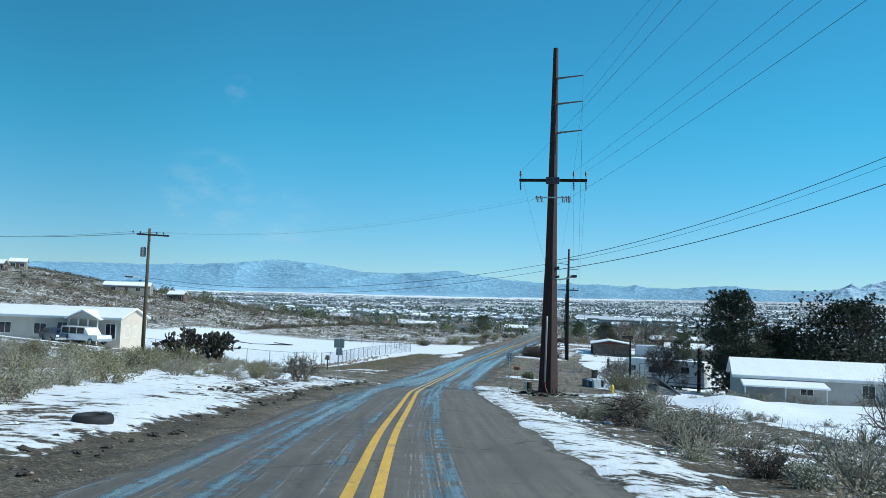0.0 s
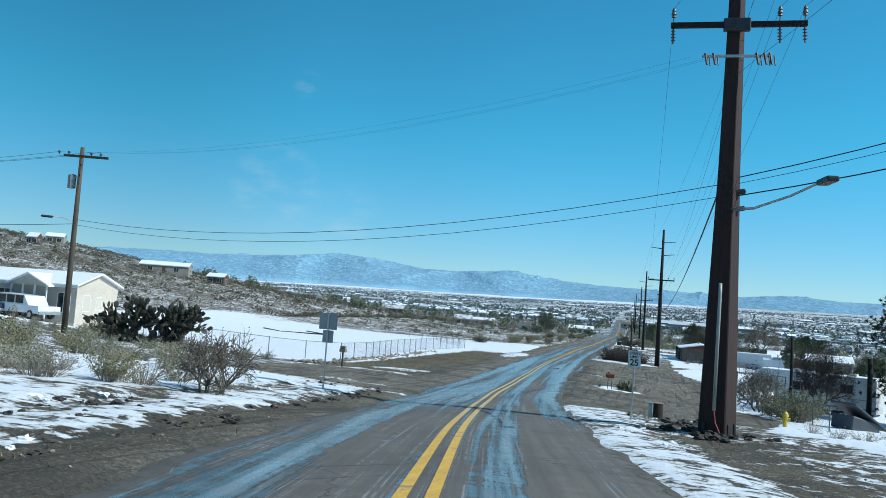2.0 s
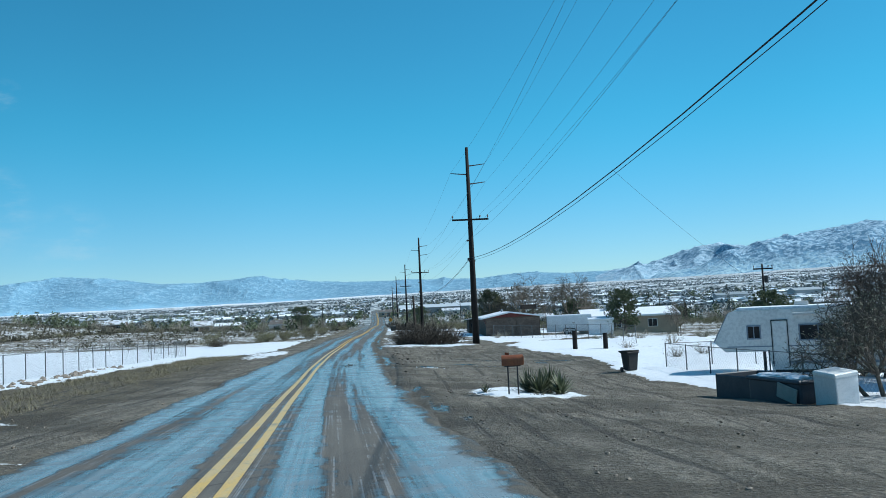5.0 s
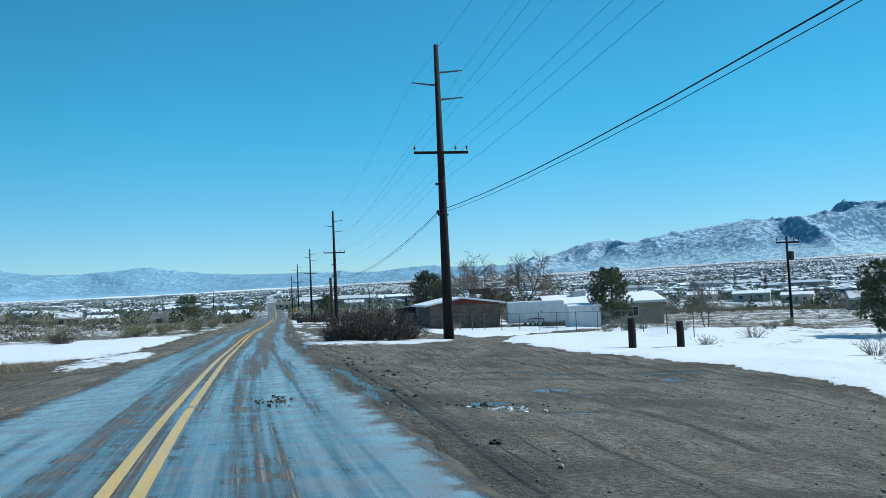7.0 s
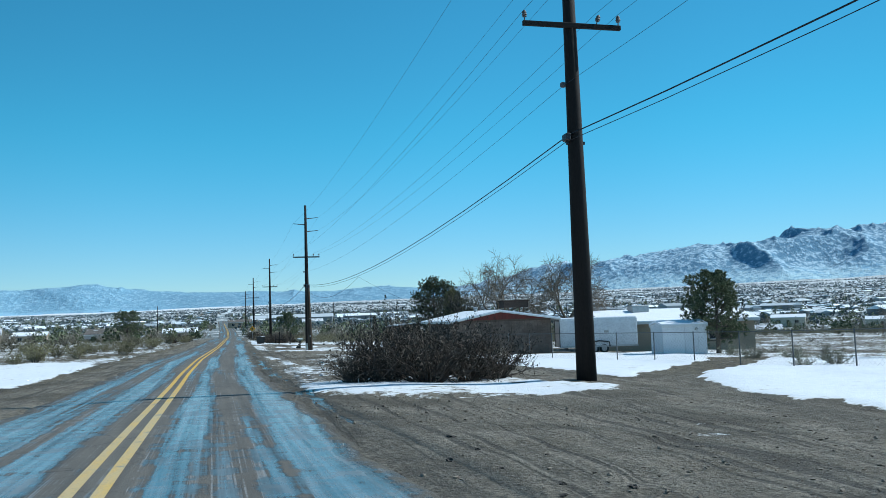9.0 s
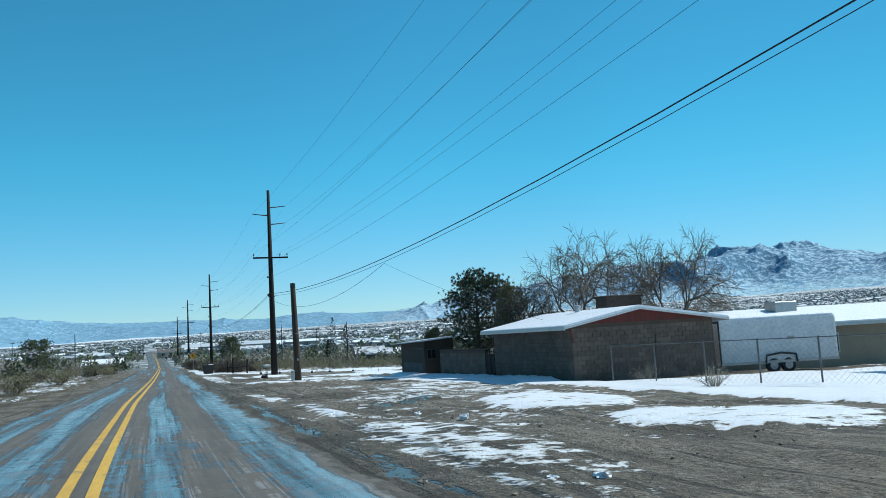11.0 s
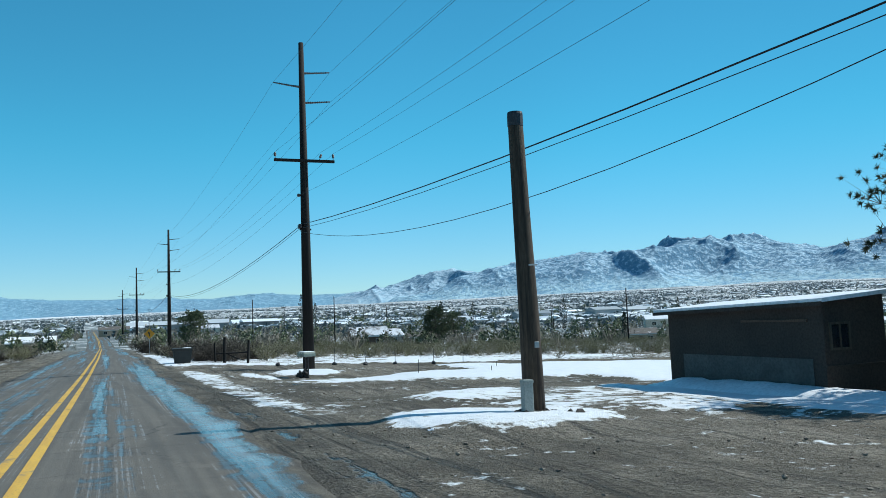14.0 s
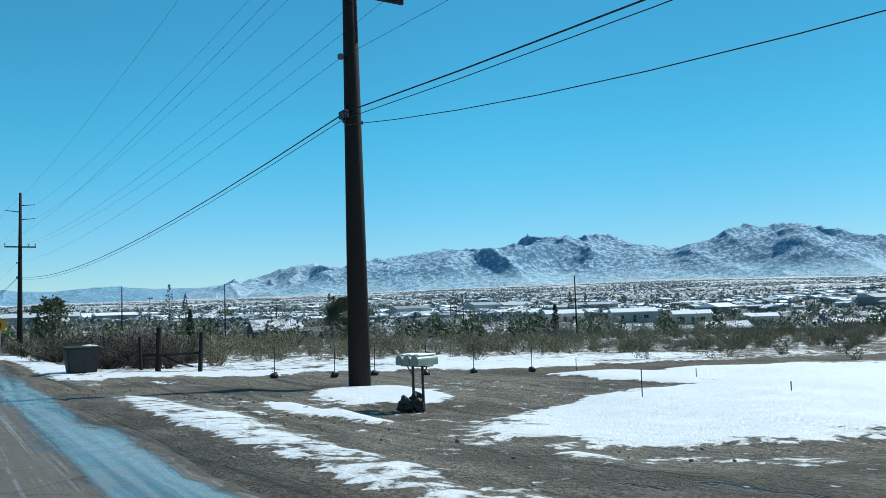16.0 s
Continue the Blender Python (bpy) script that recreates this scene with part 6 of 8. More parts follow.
part("infill", Geo().prism([(0.15, 2.45), (1.9, 2.45), (1.9, 2.73), (0.15, 2.6)], -L, 0.15 - L, pose(0, 0, 0, 0, 0, 90)), DARK_WALL, sd)
window_part(sd, L, 0.5, 1.72, 0.56, 0.58, 90, GREY_WOOD)
part("lower_panel", Geo().box(0.7, 5.9, -0.02, -0.003, -0.2, 1.15), mat("grey plaster", (0.13, 0.12, 0.11), (0.095, 0.088, 0.08), 0.9, scale=1.5, fine=14, relief=0.3), sd, "paler plastered lower wall")
part("lintel", Geo().box(3.4, 5.8, -0.05, -0.003, 2.1, 2.16), BROWN, sd)
part("panel_strip", Geo().box(L + 0.003, L + 0.03, 0.0, 2.05, 0.95, 1.0), DARK_WALL, sd)
solid("scrap_board", Geo().rbox(-0.7, 0.7, -0.12, 0.12, 0.0, 0.1, 0.02), GREY_WOOD, "pale board lying against the shed wall", "board", on_ground(11.3, 138.2, 4))
yw = thing("yard_wall", "dark block yard wall joining shed and house", "wall")
d2 = Q2 - Q1
my = pose(Q1.x, Q1.y, zs, 0, 0, math.degrees(math.atan2(d2.y, d2.x)))
yw.matrix_basis = my
L2 = d2.length
yw_core = part("core", Geo().box(0, L2, 0.02, 0.18, -0.3, 1.95), MORTAR, yw)
part("coping", Geo().rbox(-0.05, L2 + 0.05, -0.04, 0.24, 1.95, 2.03, 0.01), DARK_WALL, yw)
gate = thing("yard_gate", "dark metal gate between wall and house", "gate", pose(Q2.x, Q2.y, zs))
gx, gy = 0.3, -0.55
for k in (0.02, 0.5, 0.98):
    part("gate_post", Geo().tube([(gx * k, gy * k, -0.2), (gx * k, gy * k, 2.0)], 0.04, 8), DARK_METAL, gate)
part("gate_panel", Geo().add([(0, 0, 0.1), (gx, gy, 0.1), (gx, gy, 1.75), (0, 0, 1.75), (0.03, 0.02, 0.1), (gx + 0.03, gy + 0.02, 0.1), (gx + 0.03, gy + 0.02, 1.75), (0.03, 0.02, 1.75)], [(0, 1, 2, 3), (7, 6, 5, 4), (0, 4, 5, 1), (3, 2, 6, 7), (0, 3, 7, 4), (1, 5, 6, 2)]), DARK_WALL, gate)

# the thrown-up snow along the foot of the walls
g = Geo()
ROWS, COLS = 90, 11
for i in range(ROWS):
    y = 146.0 - 28.0 * i / (ROWS - 1)
    fade = min(1, i / 6, (ROWS - 1 - i) / 6)
    wide = (1.25 + 0.5 * float(fbm(np.array(y * 0.35), np.array(1.0), 3, 3))) * (0.35 + 0.65 * fade)
    for j in range(COLS):
        v = j / (COLS - 1)
        x = 10.38 - wide * v
        rough = float(fbm(np.array(x * 1.3), np.array(y * 1.3), 3, 5))
        g.v.append((x, y, float(ground(x, y)) - 0.04 + fade * (0.3 * (1 - v * v) ** 0.8) * (0.6 + 0.8 * rough)))
g.f = [(i * COLS + j, i * COLS + j + 1, (i + 1) * COLS + j + 1, (i + 1) * COLS + j) for i in range(ROWS - 1) for j in range(COLS - 1)]
solid("snow_bank", g, SNOW, "low ridge of old snow along the foot of the walls", "snow bank", pose(0, 0, 0), smooth=True)

# ---- yards on the lower side ----
cargo = thing("cargo_trailer", "white enclosed cargo trailer parked by the block house", "trailer", pose(22.3, 119.8, float(ground(22.3, 119.8)), 0, 0, -12))
part("body", Geo().rbox(-3.0, 3.0, -1.05, 1.05, 0.5, 2.65, 0.12, None, 2), WHITE_METAL, cargo)
part("roof_snow", Geo().rbox(-2.95, 2.95, -1.0, 1.0, 2.6, 2.75, 0.05), SNOW, cargo)
part("end_frame", Geo().box(-3.03, -2.98, -1.05, -0.98, 0.5, 2.6).box(-3.03, -2.98, 0.98, 1.05, 0.5, 2.6).box(-3.03, -2.98, -1.05, 1.05, 2.5, 2.62), DARK_METAL, cargo)
part("skirt_rail", Geo().box(-3.0, 3.0, -1.08, -1.04, 0.48, 0.6), GALV, cargo)
part("fender", Geo().tube([(-0.8, -1.1, 0.5), (-0.75, -1.12, 0.85), (0, -1.12, 0.95), (0.75, -1.12, 0.85), (0.8, -1.1, 0.5)], 0.05, 6), DARK_METAL, cargo)
for x in (-0.38, 0.38):
    w = part("wheel", Geo().lathe([(0.1, -0.1), (0.34, -0.1), (0.36, 0), (0.34, 0.1), (0.1, 0.1)], 18, pose(x, -0.95, 0.36, 90, 0, 0)), RUBBER, cargo)
    part("rim", Geo().lathe([(0.05, -0.11), (0.2, -0.11), (0.2, 0.09), (0.05, 0.09)], 14, pose(x, -0.97, 0.36, 90, 0, 0)), GALV, w)
part("badge", Geo().rbox(0.4, 0.75, -1.07, -1.045, 1.55, 1.72, 0.01), GREY_STUCCO, cargo)
ws = gable_house("storage_shed", pose(24.4, 111.2, float(ground(24.4, 111.2)), 0, 0, -10), 3.0, 2.4, 1.95, 0.2, WHITE_METAL, "small white metal storage shed in the snow", "shed", along="x", over=0.08)
part("seam", Geo().box(-0.01, 0.01, -1.21, -1.2, 0, 1.95).box(0.9, 0.92, -1.21, -1.2, 0, 1.95), GALV, ws)
gable_house("house", pose(32.5, 128, float(ground(32.5, 128)), 0, 0, -8), 13, 9, 2.6, 0.9, TAN, "low tan house behind the cargo trailer", windows=[(0, 3, 1.5, 1.2, 1.0), (0, -2, 1.5, 1.2, 1.0)])
ac = solid("roof_air_unit", Geo().rbox(-0.8, 0.8, -0.5, 0.5, 0, 0.95, 0.03), GALV, "grey air unit standing on the roof", "air conditioner", pose(30, 127.5, float(ground(32.5, 128)) + 3.1))

# fifth-wheel camper
RV_SIDE = mat("cream fibreglass", (0.8, 0.79, 0.76), (0.74, 0.73, 0.7), 0.35, scale=0.7, fine=8, relief=0.04, dirt=(0.5, 0.48, 0.43), dirt_at=0.7)
RV_BAND = mat("blue grey band", (0.25, 0.3, 0.36), (0.2, 0.25, 0.31), 0.4, relief=0.03)
rv = thing("camper_trailer", "cream fifth-wheel camper trailer with a sloped blue-grey nose", "camper", pose(18.1, 45.8, -3.95, 0, 0, 153))
rv.scale = (0.96, 1.0, 1.0)
g = Geo().prism([(-5.2, 0.75), (2.6, 0.75), (2.75, 1.55), (4.6, 1.55), (5.05, 2.0), (4.35, 3.3), (4.1, 3.38), (-5.2, 3.38)], -1.2, 1.2)
part("body", g, RV_SIDE, rv)
part("nose_panel", Geo().prism([(4.64, 1.62), (5.1, 2.02), (4.42, 3.26), (4.36, 3.26), (5.02, 2.02), (4.6, 1.66)], -1.15, 1.15), RV_BAND, rv, "blue-grey sloped nose panel")
part("roof_snow", Geo().rbox(-5.1, 4.0, -1.15, 1.15, 3.36, 3.5, 0.06, None, 2), SNOW, rv, "snow on the roof")
part("side_band", Geo().box(-5.1, 2.6, 1.201, 1.215, 1.0, 1.12).box(-5.1, 4.5, 1.201, 1.212, 1.75, 1.8), RV_BAND, rv)
for x, w, h, z in ((0.6, 1.5, 0.6, 2.35), (-3.0, 0.9, 0.6, 2.5), (3.3, 0.5, 0.5, 2.4)):
    window_part(rv, x, 1.205, z, w, h, 180, RV_BAND)
d = part("door", Geo().rbox(1.9, 2.5, 1.2, 1.23, 0.95, 2.85, 0.02), RV_SIDE, rv)
part("door_frame", Geo().box(1.84, 1.88, 1.2, 1.24, 0.9, 2.9).box(2.52, 2.56, 1.2, 1.24, 0.9, 2.9).box(1.84, 2.56, 1.2, 1.24, 2.88, 2.92), DARK_METAL, d)
part("awning", Geo().tube([(-3.8, 1.3, 3.15), (1.6, 1.3, 3.15)], 0.07, 10), WHITE_TRIM, rv, "rolled white awning")
for x in (-2.2, -1.3):
    w = part("wheel", Geo().lathe([(0.1, -0.12), (0.36, -0.12), (0.38, 0), (0.36, 0.12), (0.1, 0.12)], 18, pose(x, 1.05, 0.38, 90, 0, 0)), RUBBER, rv)
    part("rim", Geo().lathe([(0.05, -0.13), (0.2, -0.13), (0.2, 0.13), (0.05, 0.13)], 12, pose(x, 1.06, 0.38, 90, 0, 0)), GALV, w)
for y in (-0.5, 0.5):
    part("landing_leg", Geo().rbox(2.9, 3.0, y - 0.05, y + 0.05, 0, 1.6, 0.01), DARK_METAL, rv)
part("step", Geo().box(1.9, 2.5, 1.2, 1.55, 0.5, 0.55), DARK_METAL, rv)
for x in (-3.2, 1.2):
    part("roof_vent", Geo().rbox(x - 0.3, x + 0.3, -0.3, 0.3, 3.45, 3.68, 0.05, None, 2), WHITE_TRIM, rv)
part("underbody", Geo().box(-5.0, 2.5, -1.0, 1.0, 0.55, 0.76), DARK_METAL, rv)

# mobile homes lower down
gable_house("mobile_home", pose(33.0, 30.2, -3.3, 0, 0, -5), 20.0, 6.0, 2.7, 1.25, GREY_STUCCO, "long pale mobile home with a snow-covered roof", along="x", windows=[(0, -4, 1.7, 1.0, 1.1), (0, 1, 1.7, 1.0, 1.1), (0, 6, 1.7, 1.0, 1.1)])
pr = thing("carport_roof", "snow-covered lean-to porch roof on posts", "porch", pose(26.5, 26.4, -3.3, 0, 0, -5))
part("roof", Geo().rbox(-3.5, 3.5, -1.6, 1.4, 2.1, 2.25, 0.03, pose(0, 0, 0, 6, 0, 0)), SNOW, pr)
for x in (-3.3, 0, 3.3):
    part("post", Geo().rbox(x - 0.05, x + 0.05, -1.5, -1.4, -0.3, 2.0, 0.01), WHITE_TRIM, pr)


# ---- vehicles by the white house ----
WHITE_CAR = mat("white car paint", (0.75, 0.76, 0.77), (0.7, 0.71, 0.72), 0.25, relief=0.0)
DARK_CAR = mat("dark blue car paint", (0.03, 0.04, 0.06), (0.025, 0.03, 0.05), 0.25, relief=0.0)


def car(name, m, paint, label, length, cab, height):
    """cab: body outline above the belt line, as (x, z) corners."""
    t = thing(name, label, "car", m)
    part("body", Geo().prism([(-length / 2, 0.45), (length / 2 - 0.1, 0.45), (length / 2, 0.7), (length / 2 - 0.05, 1.0), (-length / 2, 1.1)], -0.92, 0.92), paint, t)
    part("cabin", Geo().prism(cab, -0.84, 0.84), paint, t)
    xs = [c[0] for c in cab]
    z0, z1 = min(c[1] for c in cab), max(c[1] for c in cab)
    for k in range(3):
        x0 = min(xs) + 0.25 + k * (max(xs) - min(xs) - 0.8) / 3
        for s in (-1, 1):
            part("window", Geo().box(x0, x0 + (max(xs) - min(xs) - 0.8) / 3 - 0.12, s * 0.845 - 0.005, s * 0.845 + 0.005, z0 + 0.12, z1 - 0.1), GLASS, t)
    for x in (-length / 2 + 0.9, length / 2 - 0.95):
        for s in (-1, 1):
            w = part("wheel", Geo().lathe([(0.1, -0.11), (0.33, -0.11), (0.35, 0), (0.33, 0.11), (0.1, 0.11)], 16, pose(x, s * 0.85, 0.35, 90, 0, 0)), RUBBER, t)
            part("rim", Geo().lathe([(0.04, -0.12), (0.19, -0.12), (0.19, 0.12), (0.04, 0.12)], 12, pose(x, s * 0.86, 0.35, 90, 0, 0)), GALV, w)
    part("bumper", Geo().rbox(length / 2 - 0.06, length / 2 + 0.1, -0.9, 0.9, 0.4, 0.62, 0.03), GALV, t)
    part("bumper", Geo().rbox(-length / 2 - 0.1, -length / 2 + 0.06, -0.9, 0.9, 0.4, 0.62, 0.03), GALV, t)
    for s in (-0.65, 0.65):
        part("headlight", Geo().rbox(length / 2 - 0.06, length / 2 + 0.01, s - 0.15, s + 0.15, 0.72, 0.9, 0.02), SIGN_FACE, t)
    return t


CZ = float(ground(-42.3, 25.0))
car("pickup_truck", pose(-41.0, 25.6, CZ, 0, 0, -14), WHITE_CAR, "white pickup truck with a canopy parked before the house", 5.3, [(-2.6, 1.05), (1.35, 1.0), (0.75, 1.72), (-2.5, 1.8)], 1.8)
car("dark_car", pose(-44.6, 26.0, CZ, 0, 0, -35), DARK_CAR, "dark blue car parked beside the pickup", 4.5, [(-1.8, 1.05), (1.0, 1.0), (0.45, 1.5), (-1.2, 1.52)], 1.5)

# ---- houses in the middle distance ----
rng = random.Random(4)
PALE_ROOF = mat("shingles half under snow", (0.68, 0.7, 0.74), (0.6, 0.62, 0.66), 0.7, scale=0.5, fine=3, relief=0.2, dirt=(0.14, 0.13, 0.12), dirt_at=0.5)
DARK_ROOF = mat("grey brown shingles", (0.16, 0.14, 0.125), (0.11, 0.095, 0.085), 0.85, scale=0.6, fine=6, relief=0.3, dirt=(0.7, 0.72, 0.75), dirt_at=0.58)
MID = [(-131, 181, 19, 9, 22, TAUPE), (-117, 186, 7, 6, 10, BROWN), (-164, 166, 4, 4, 10, BROWN), (-172, 184, 7, 6, 30, TAUPE),
       (-66, 330, 13, 10, 5, TAN), (-96, 290, 12, 9, 10, BROWN), (-40, 300, 14, 9, -5, GREY_STUCCO), (-62, 270, 9, 7, 15, TAN), (-24, 345, 15, 9, 0, TAN), (-120, 360, 14, 9, 8, CREAM),
       (165, 348, 15, 10, -30, CREAM), (174, 326, 17, 10, -35, GREY_STUCCO), (185, 313, 14, 9, -40, CREAM), (215, 280, 16, 9, -40, TAN), (70, 330, 15, 9, -10, CREAM), (36, 262, 9, 6, -5, BROWN), (50, 300, 14, 9, -5, TAN),
       (46, 285, 10, 7, 0, TAUPE), (120, 300, 14, 9, -20, TAN), (88, 150, 12, 7, -30, TAN), 
       (240, 330, 14, 9, -40, CREAM), (140, 265, 13, 8, -30, BROWN), (-5, 480, 16, 9, 0, TAN), (30, 470, 14, 9, 0, CREAM), (92, 120, 11, 7, -20, TAN)]
for i, (x, y, lx, ly, turn_, wm) in enumerate(MID):
    lx, ly = (lx * 0.72, ly * 0.72) if x < 140 else (lx * 0.8, ly * 0.8)
    kind = "low house with a snow-covered roof among desert brush"
    gable_house("house", on_ground(x, y, turn_, 0.0 if y > 420 or x > 150 else 0.7), lx, ly, 2.6 if x < 150 else 2.9, 0.9 + 0.5 * rng.random(), wm, {CREAM: "cream ", TAUPE: "taupe ", TAN: "tan ", GREY_STUCCO: "grey ", BROWN: "dark brown "}[wm] + kind,
                roof_material=SNOW if x > 150 or x < -100 else (SNOW, PALE_ROOF, DARK_ROOF, PALE_ROOF)[i % 4], over=0.2, windows=[(0, -lx * 0.28, 1.5, 1.3, 1.1), (0, lx * 0.25, 1.5, 1.3, 1.1), (270, 0.0, 1.5, 1.2, 1.0), (90, 0.0, 1.5, 1.2, 1.0)], door=(0, 0.0), group="houses in the valley")


# ---- blocks laid in courses on the walls nearest the road ----
def lay_blocks(parent, length, height, m, count, start=0.0):
    bw, bh_, out = 0.4, 0.2, 0.012
    me = Geo().rbox(0.006, bw - 0.006, -out, 0.03, 0.005, bh_ - 0.005, 0.006).mesh("block", BLOCK)
    half = Geo().rbox(0.006, bw / 2 - 0.006, -out, 0.03, 0.005, bh_ - 0.005, 0.006).mesh("half_block", BLOCK)
    done = 0
    for r in range(int(height / bh_)):
        x = 0.0
        if r % 2:
            ob = part("block", half, BLOCK, parent, m=m @ Matrix.Translation((start, 0, r * bh_)))
            x = bw / 2
        while x + bw <= length + 0.01 and done < count:
            part("block", me, BLOCK, parent, m=m @ Matrix.Translation((start + x, 0, r * bh_)))
            x += bw
            done += 1
        if length - x > 0.15 and done < count:
            part("block", half, BLOCK, parent, m=m @ Matrix.Translation((start + x, 0, r * bh_)))


lay_blocks(bh_wall, LX, WH, pose(-LX / 2, -LY / 2 + 0.01, 0.0), 300)
lay_blocks(bh_wall, LY, WH, pose(-LX / 2 + 0.01, LY / 2, 0.0, 0, 0, -90), 300)
lay_blocks(yw_core, L2, 1.95, pose(0, 0.012, 0.0), 300)


from mathutils import Quaternion

# ---- plants ----
TWIG = leaf_mat("grey brown twigs", (0.23, 0.195, 0.15), (0.34, 0.295, 0.24), 0.9)
DARK_TWIG = leaf_mat("dark brown twigs", (0.035, 0.027, 0.022), (0.1, 0.074, 0.058), 0.9)
OLIVE = leaf_mat("olive leaves", (0.13, 0.12, 0.055), (0.2, 0.185, 0.09))
SAGE = leaf_mat("grey green leaves", (0.19, 0.19, 0.13), (0.31, 0.3, 0.215))
STRAW = leaf_mat("straw", (0.15, 0.125, 0.07), (0.34, 0.29, 0.175))
PINE = leaf_mat("pine needles", (0.052, 0.07, 0.038), (0.15, 0.17, 0.085))
DARK_PINE = leaf_mat("dark pine needles", (0.016, 0.026, 0.014), (0.05, 0.062, 0.03))
DARK_LEAF = leaf_mat("dark brown leaves", (0.02, 0.017, 0.012), (0.06, 0.046, 0.032))
CYPRESS = leaf_mat("cypress leaves", (0.015, 0.025, 0.015), (0.03, 0.045, 0.025))
BARK = mat("grey bark", (0.15, 0.125, 0.1), (0.09, 0.075, 0.06), 0.9, scale=3, fine=20, relief=0.6, stretch=(4, 4, 0.6))
PALE_BARK = mat("pale tan bark", (0.22, 0.175, 0.135), (0.15, 0.118, 0.09), 0.9, scale=3, fine=20, relief=0.4)


def unit(rg):
    while True:
        v = Vector((rg.uniform(-1, 1), rg.uniform(-1, 1), rg.uniform(-1, 1)))
        if 0.01 < v.length < 1:
            return v.normalized()


def leaf(g, p, size, rg, long=1.6):
    a = unit(rg) * size
    b = a.cross(unit(rg)).normalized() * size / long
    g.v += [tuple(p - a * 0.7 - b), tuple(p - a * 0.7 + b), tuple(p + a * 1.2)]
    k = len(g.v)
    g.f.append((k - 3, k - 2, k - 1))


def twig(g, p, d, length, r, rg, droop=0.0, n=3, sides=3):
    pts = [p.copy()]
    for i in range(n):
        d = (d + unit(rg) * 0.25 + Vector((0, 0, -droop))).normalized()
        pts.append(pts[-1] + d * length / n)
    g.tube(pts, [r * (1 - 0.8 * i / n) for i in range(n + 1)], sides, False)
    return pts


def shrub_meshes(seed, height, spread, stems, leaves, size, stem_mat, leaf_material, branch=3, droop=0.03):
    rg = random.Random(seed)
    g, f = Geo(), Geo()
    tips = []
    for i in range(stems):
        a = rg.uniform(0, 2 * math.pi)
        out = rg.uniform(0.1, 1.0) * spread
        d = Vector((math.cos(a) * out, math.sin(a) * out, height * rg.uniform(0.55, 1))).normalized()
        ln = math.hypot(out, height) * rg.uniform(0.6, 0.95)
        pts = twig(g, Vector((math.cos(a) * 0.1, math.sin(a) * 0.1, -0.05)), d, ln, 0.012 + 0.008 * height, rg, droop)
        for q in pts[1:]:
            for k in range(branch):
                t2 = twig(g, q, (d + unit(rg) * 0.9).normalized(), ln * rg.uniform(0.2, 0.4), 0.006 + 0.003 * height, rg, droop, 2)
                tips += t2[1:]
        tips += pts[2:]
    for i in range(leaves):
        p = rg.choice(tips) + unit(rg) * size * 2.2
        if p.z > 0.03:
            leaf(f, p, size * rg.uniform(0.6, 1.2), rg)
    return g.mesh("wood", stem_mat), (f.mesh("foliage", leaf_material) if leaves else None)


KINDS = {
    "dry": [shrub_meshes(s, 0.9, 0.8, 26, 160, 0.03, TWIG, SAGE) for s in (1, 2, 3)],
    "sage": [shrub_meshes(s, 0.75, 0.75, 20, 1300, 0.034, TWIG, SAGE) for s in (4, 5, 6)],
    "olive": [shrub_meshes(s, 1.25, 1.0, 22, 1700, 0.042, TWIG, OLIVE) for s in (7, 8, 9)],
    "dark": [shrub_meshes(s, 1.25, 1.35, 60, 2600, 0.032, DARK_TWIG, DARK_LEAF, 3, 0.08) for s in (10, 11)],
    "straw": [shrub_meshes(s, 0.45, 0.5, 36, 320, 0.03, TWIG, STRAW, 1) for s in (12, 13)],
}
LABELS = {"dry": ("dry grey leafless desert shrub on thawing ground", "shrub"), "sage": ("rounded grey-green sagebrush in patchy snow", "shrub"), "olive": ("olive-green creosote bush with thin stems", "shrub"),
          "dark": ("dense tangled dark brown bush", "shrub"), "straw": ("low straw-coloured tuft of dry brush", "shrub")}


def shrub(kind, x, y, size, rg, label=""):
    stems, foliage = KINDS[kind][rg.randrange(len(KINDS[kind]))]
    t = thing("shrub", label or LABELS[kind][0], LABELS[kind][1], pose(x, y, float(ground(x, y)) - 0.03, 0, 0, rg.uniform(0, 360)), group="roadside brush")
    t.scale = (size, size, size * rg.uniform(0.8, 1.1))
    part("wood", stems, None, t)
    if foliage:
        part("foliage", foliage, None, t)
    return t


def free(x, y):
    d = x - float(road_x(y))
    if abs(d) < 5.0:
        return False
    if d < 0:
        if 6 < y < 25 and d > -15:
            return False
        if 22 < y < 130 and -82 < x < -20.5 - max(0, 30 - y):
            return False
        if 22 < y < 36 and -60 < x < -36:
            return False
        return True
    if 10 < y < 79 and x < 11.5:
        return False
    if 79 <= y < 176 and x < 33:
        return False
    return True


rg = random.Random(11)
count = 0
spots = []
# upper side: thick brush before the white house and along the strip
while count < 165:
    y = rg.uniform(-48, 22)
    x = float(road_x(y)) - rg.uniform(6.5, 26)
    d = float(road_x(y)) - x
    if not free(x, y) or (d < 10 and rg.random() < 0.75) or any(math.hypot(x - a, y - b) < 0.8 for a, b in spots):
        continue
    spots.append((x, y))
    shrub(rg.choice(["dry", "sage", "sage", "olive", "straw", "dry"]), x, y, rg.uniform(0.65, 1.1) * (0.95 if d > 12 else 0.85), rg)
    count += 1
count = 0
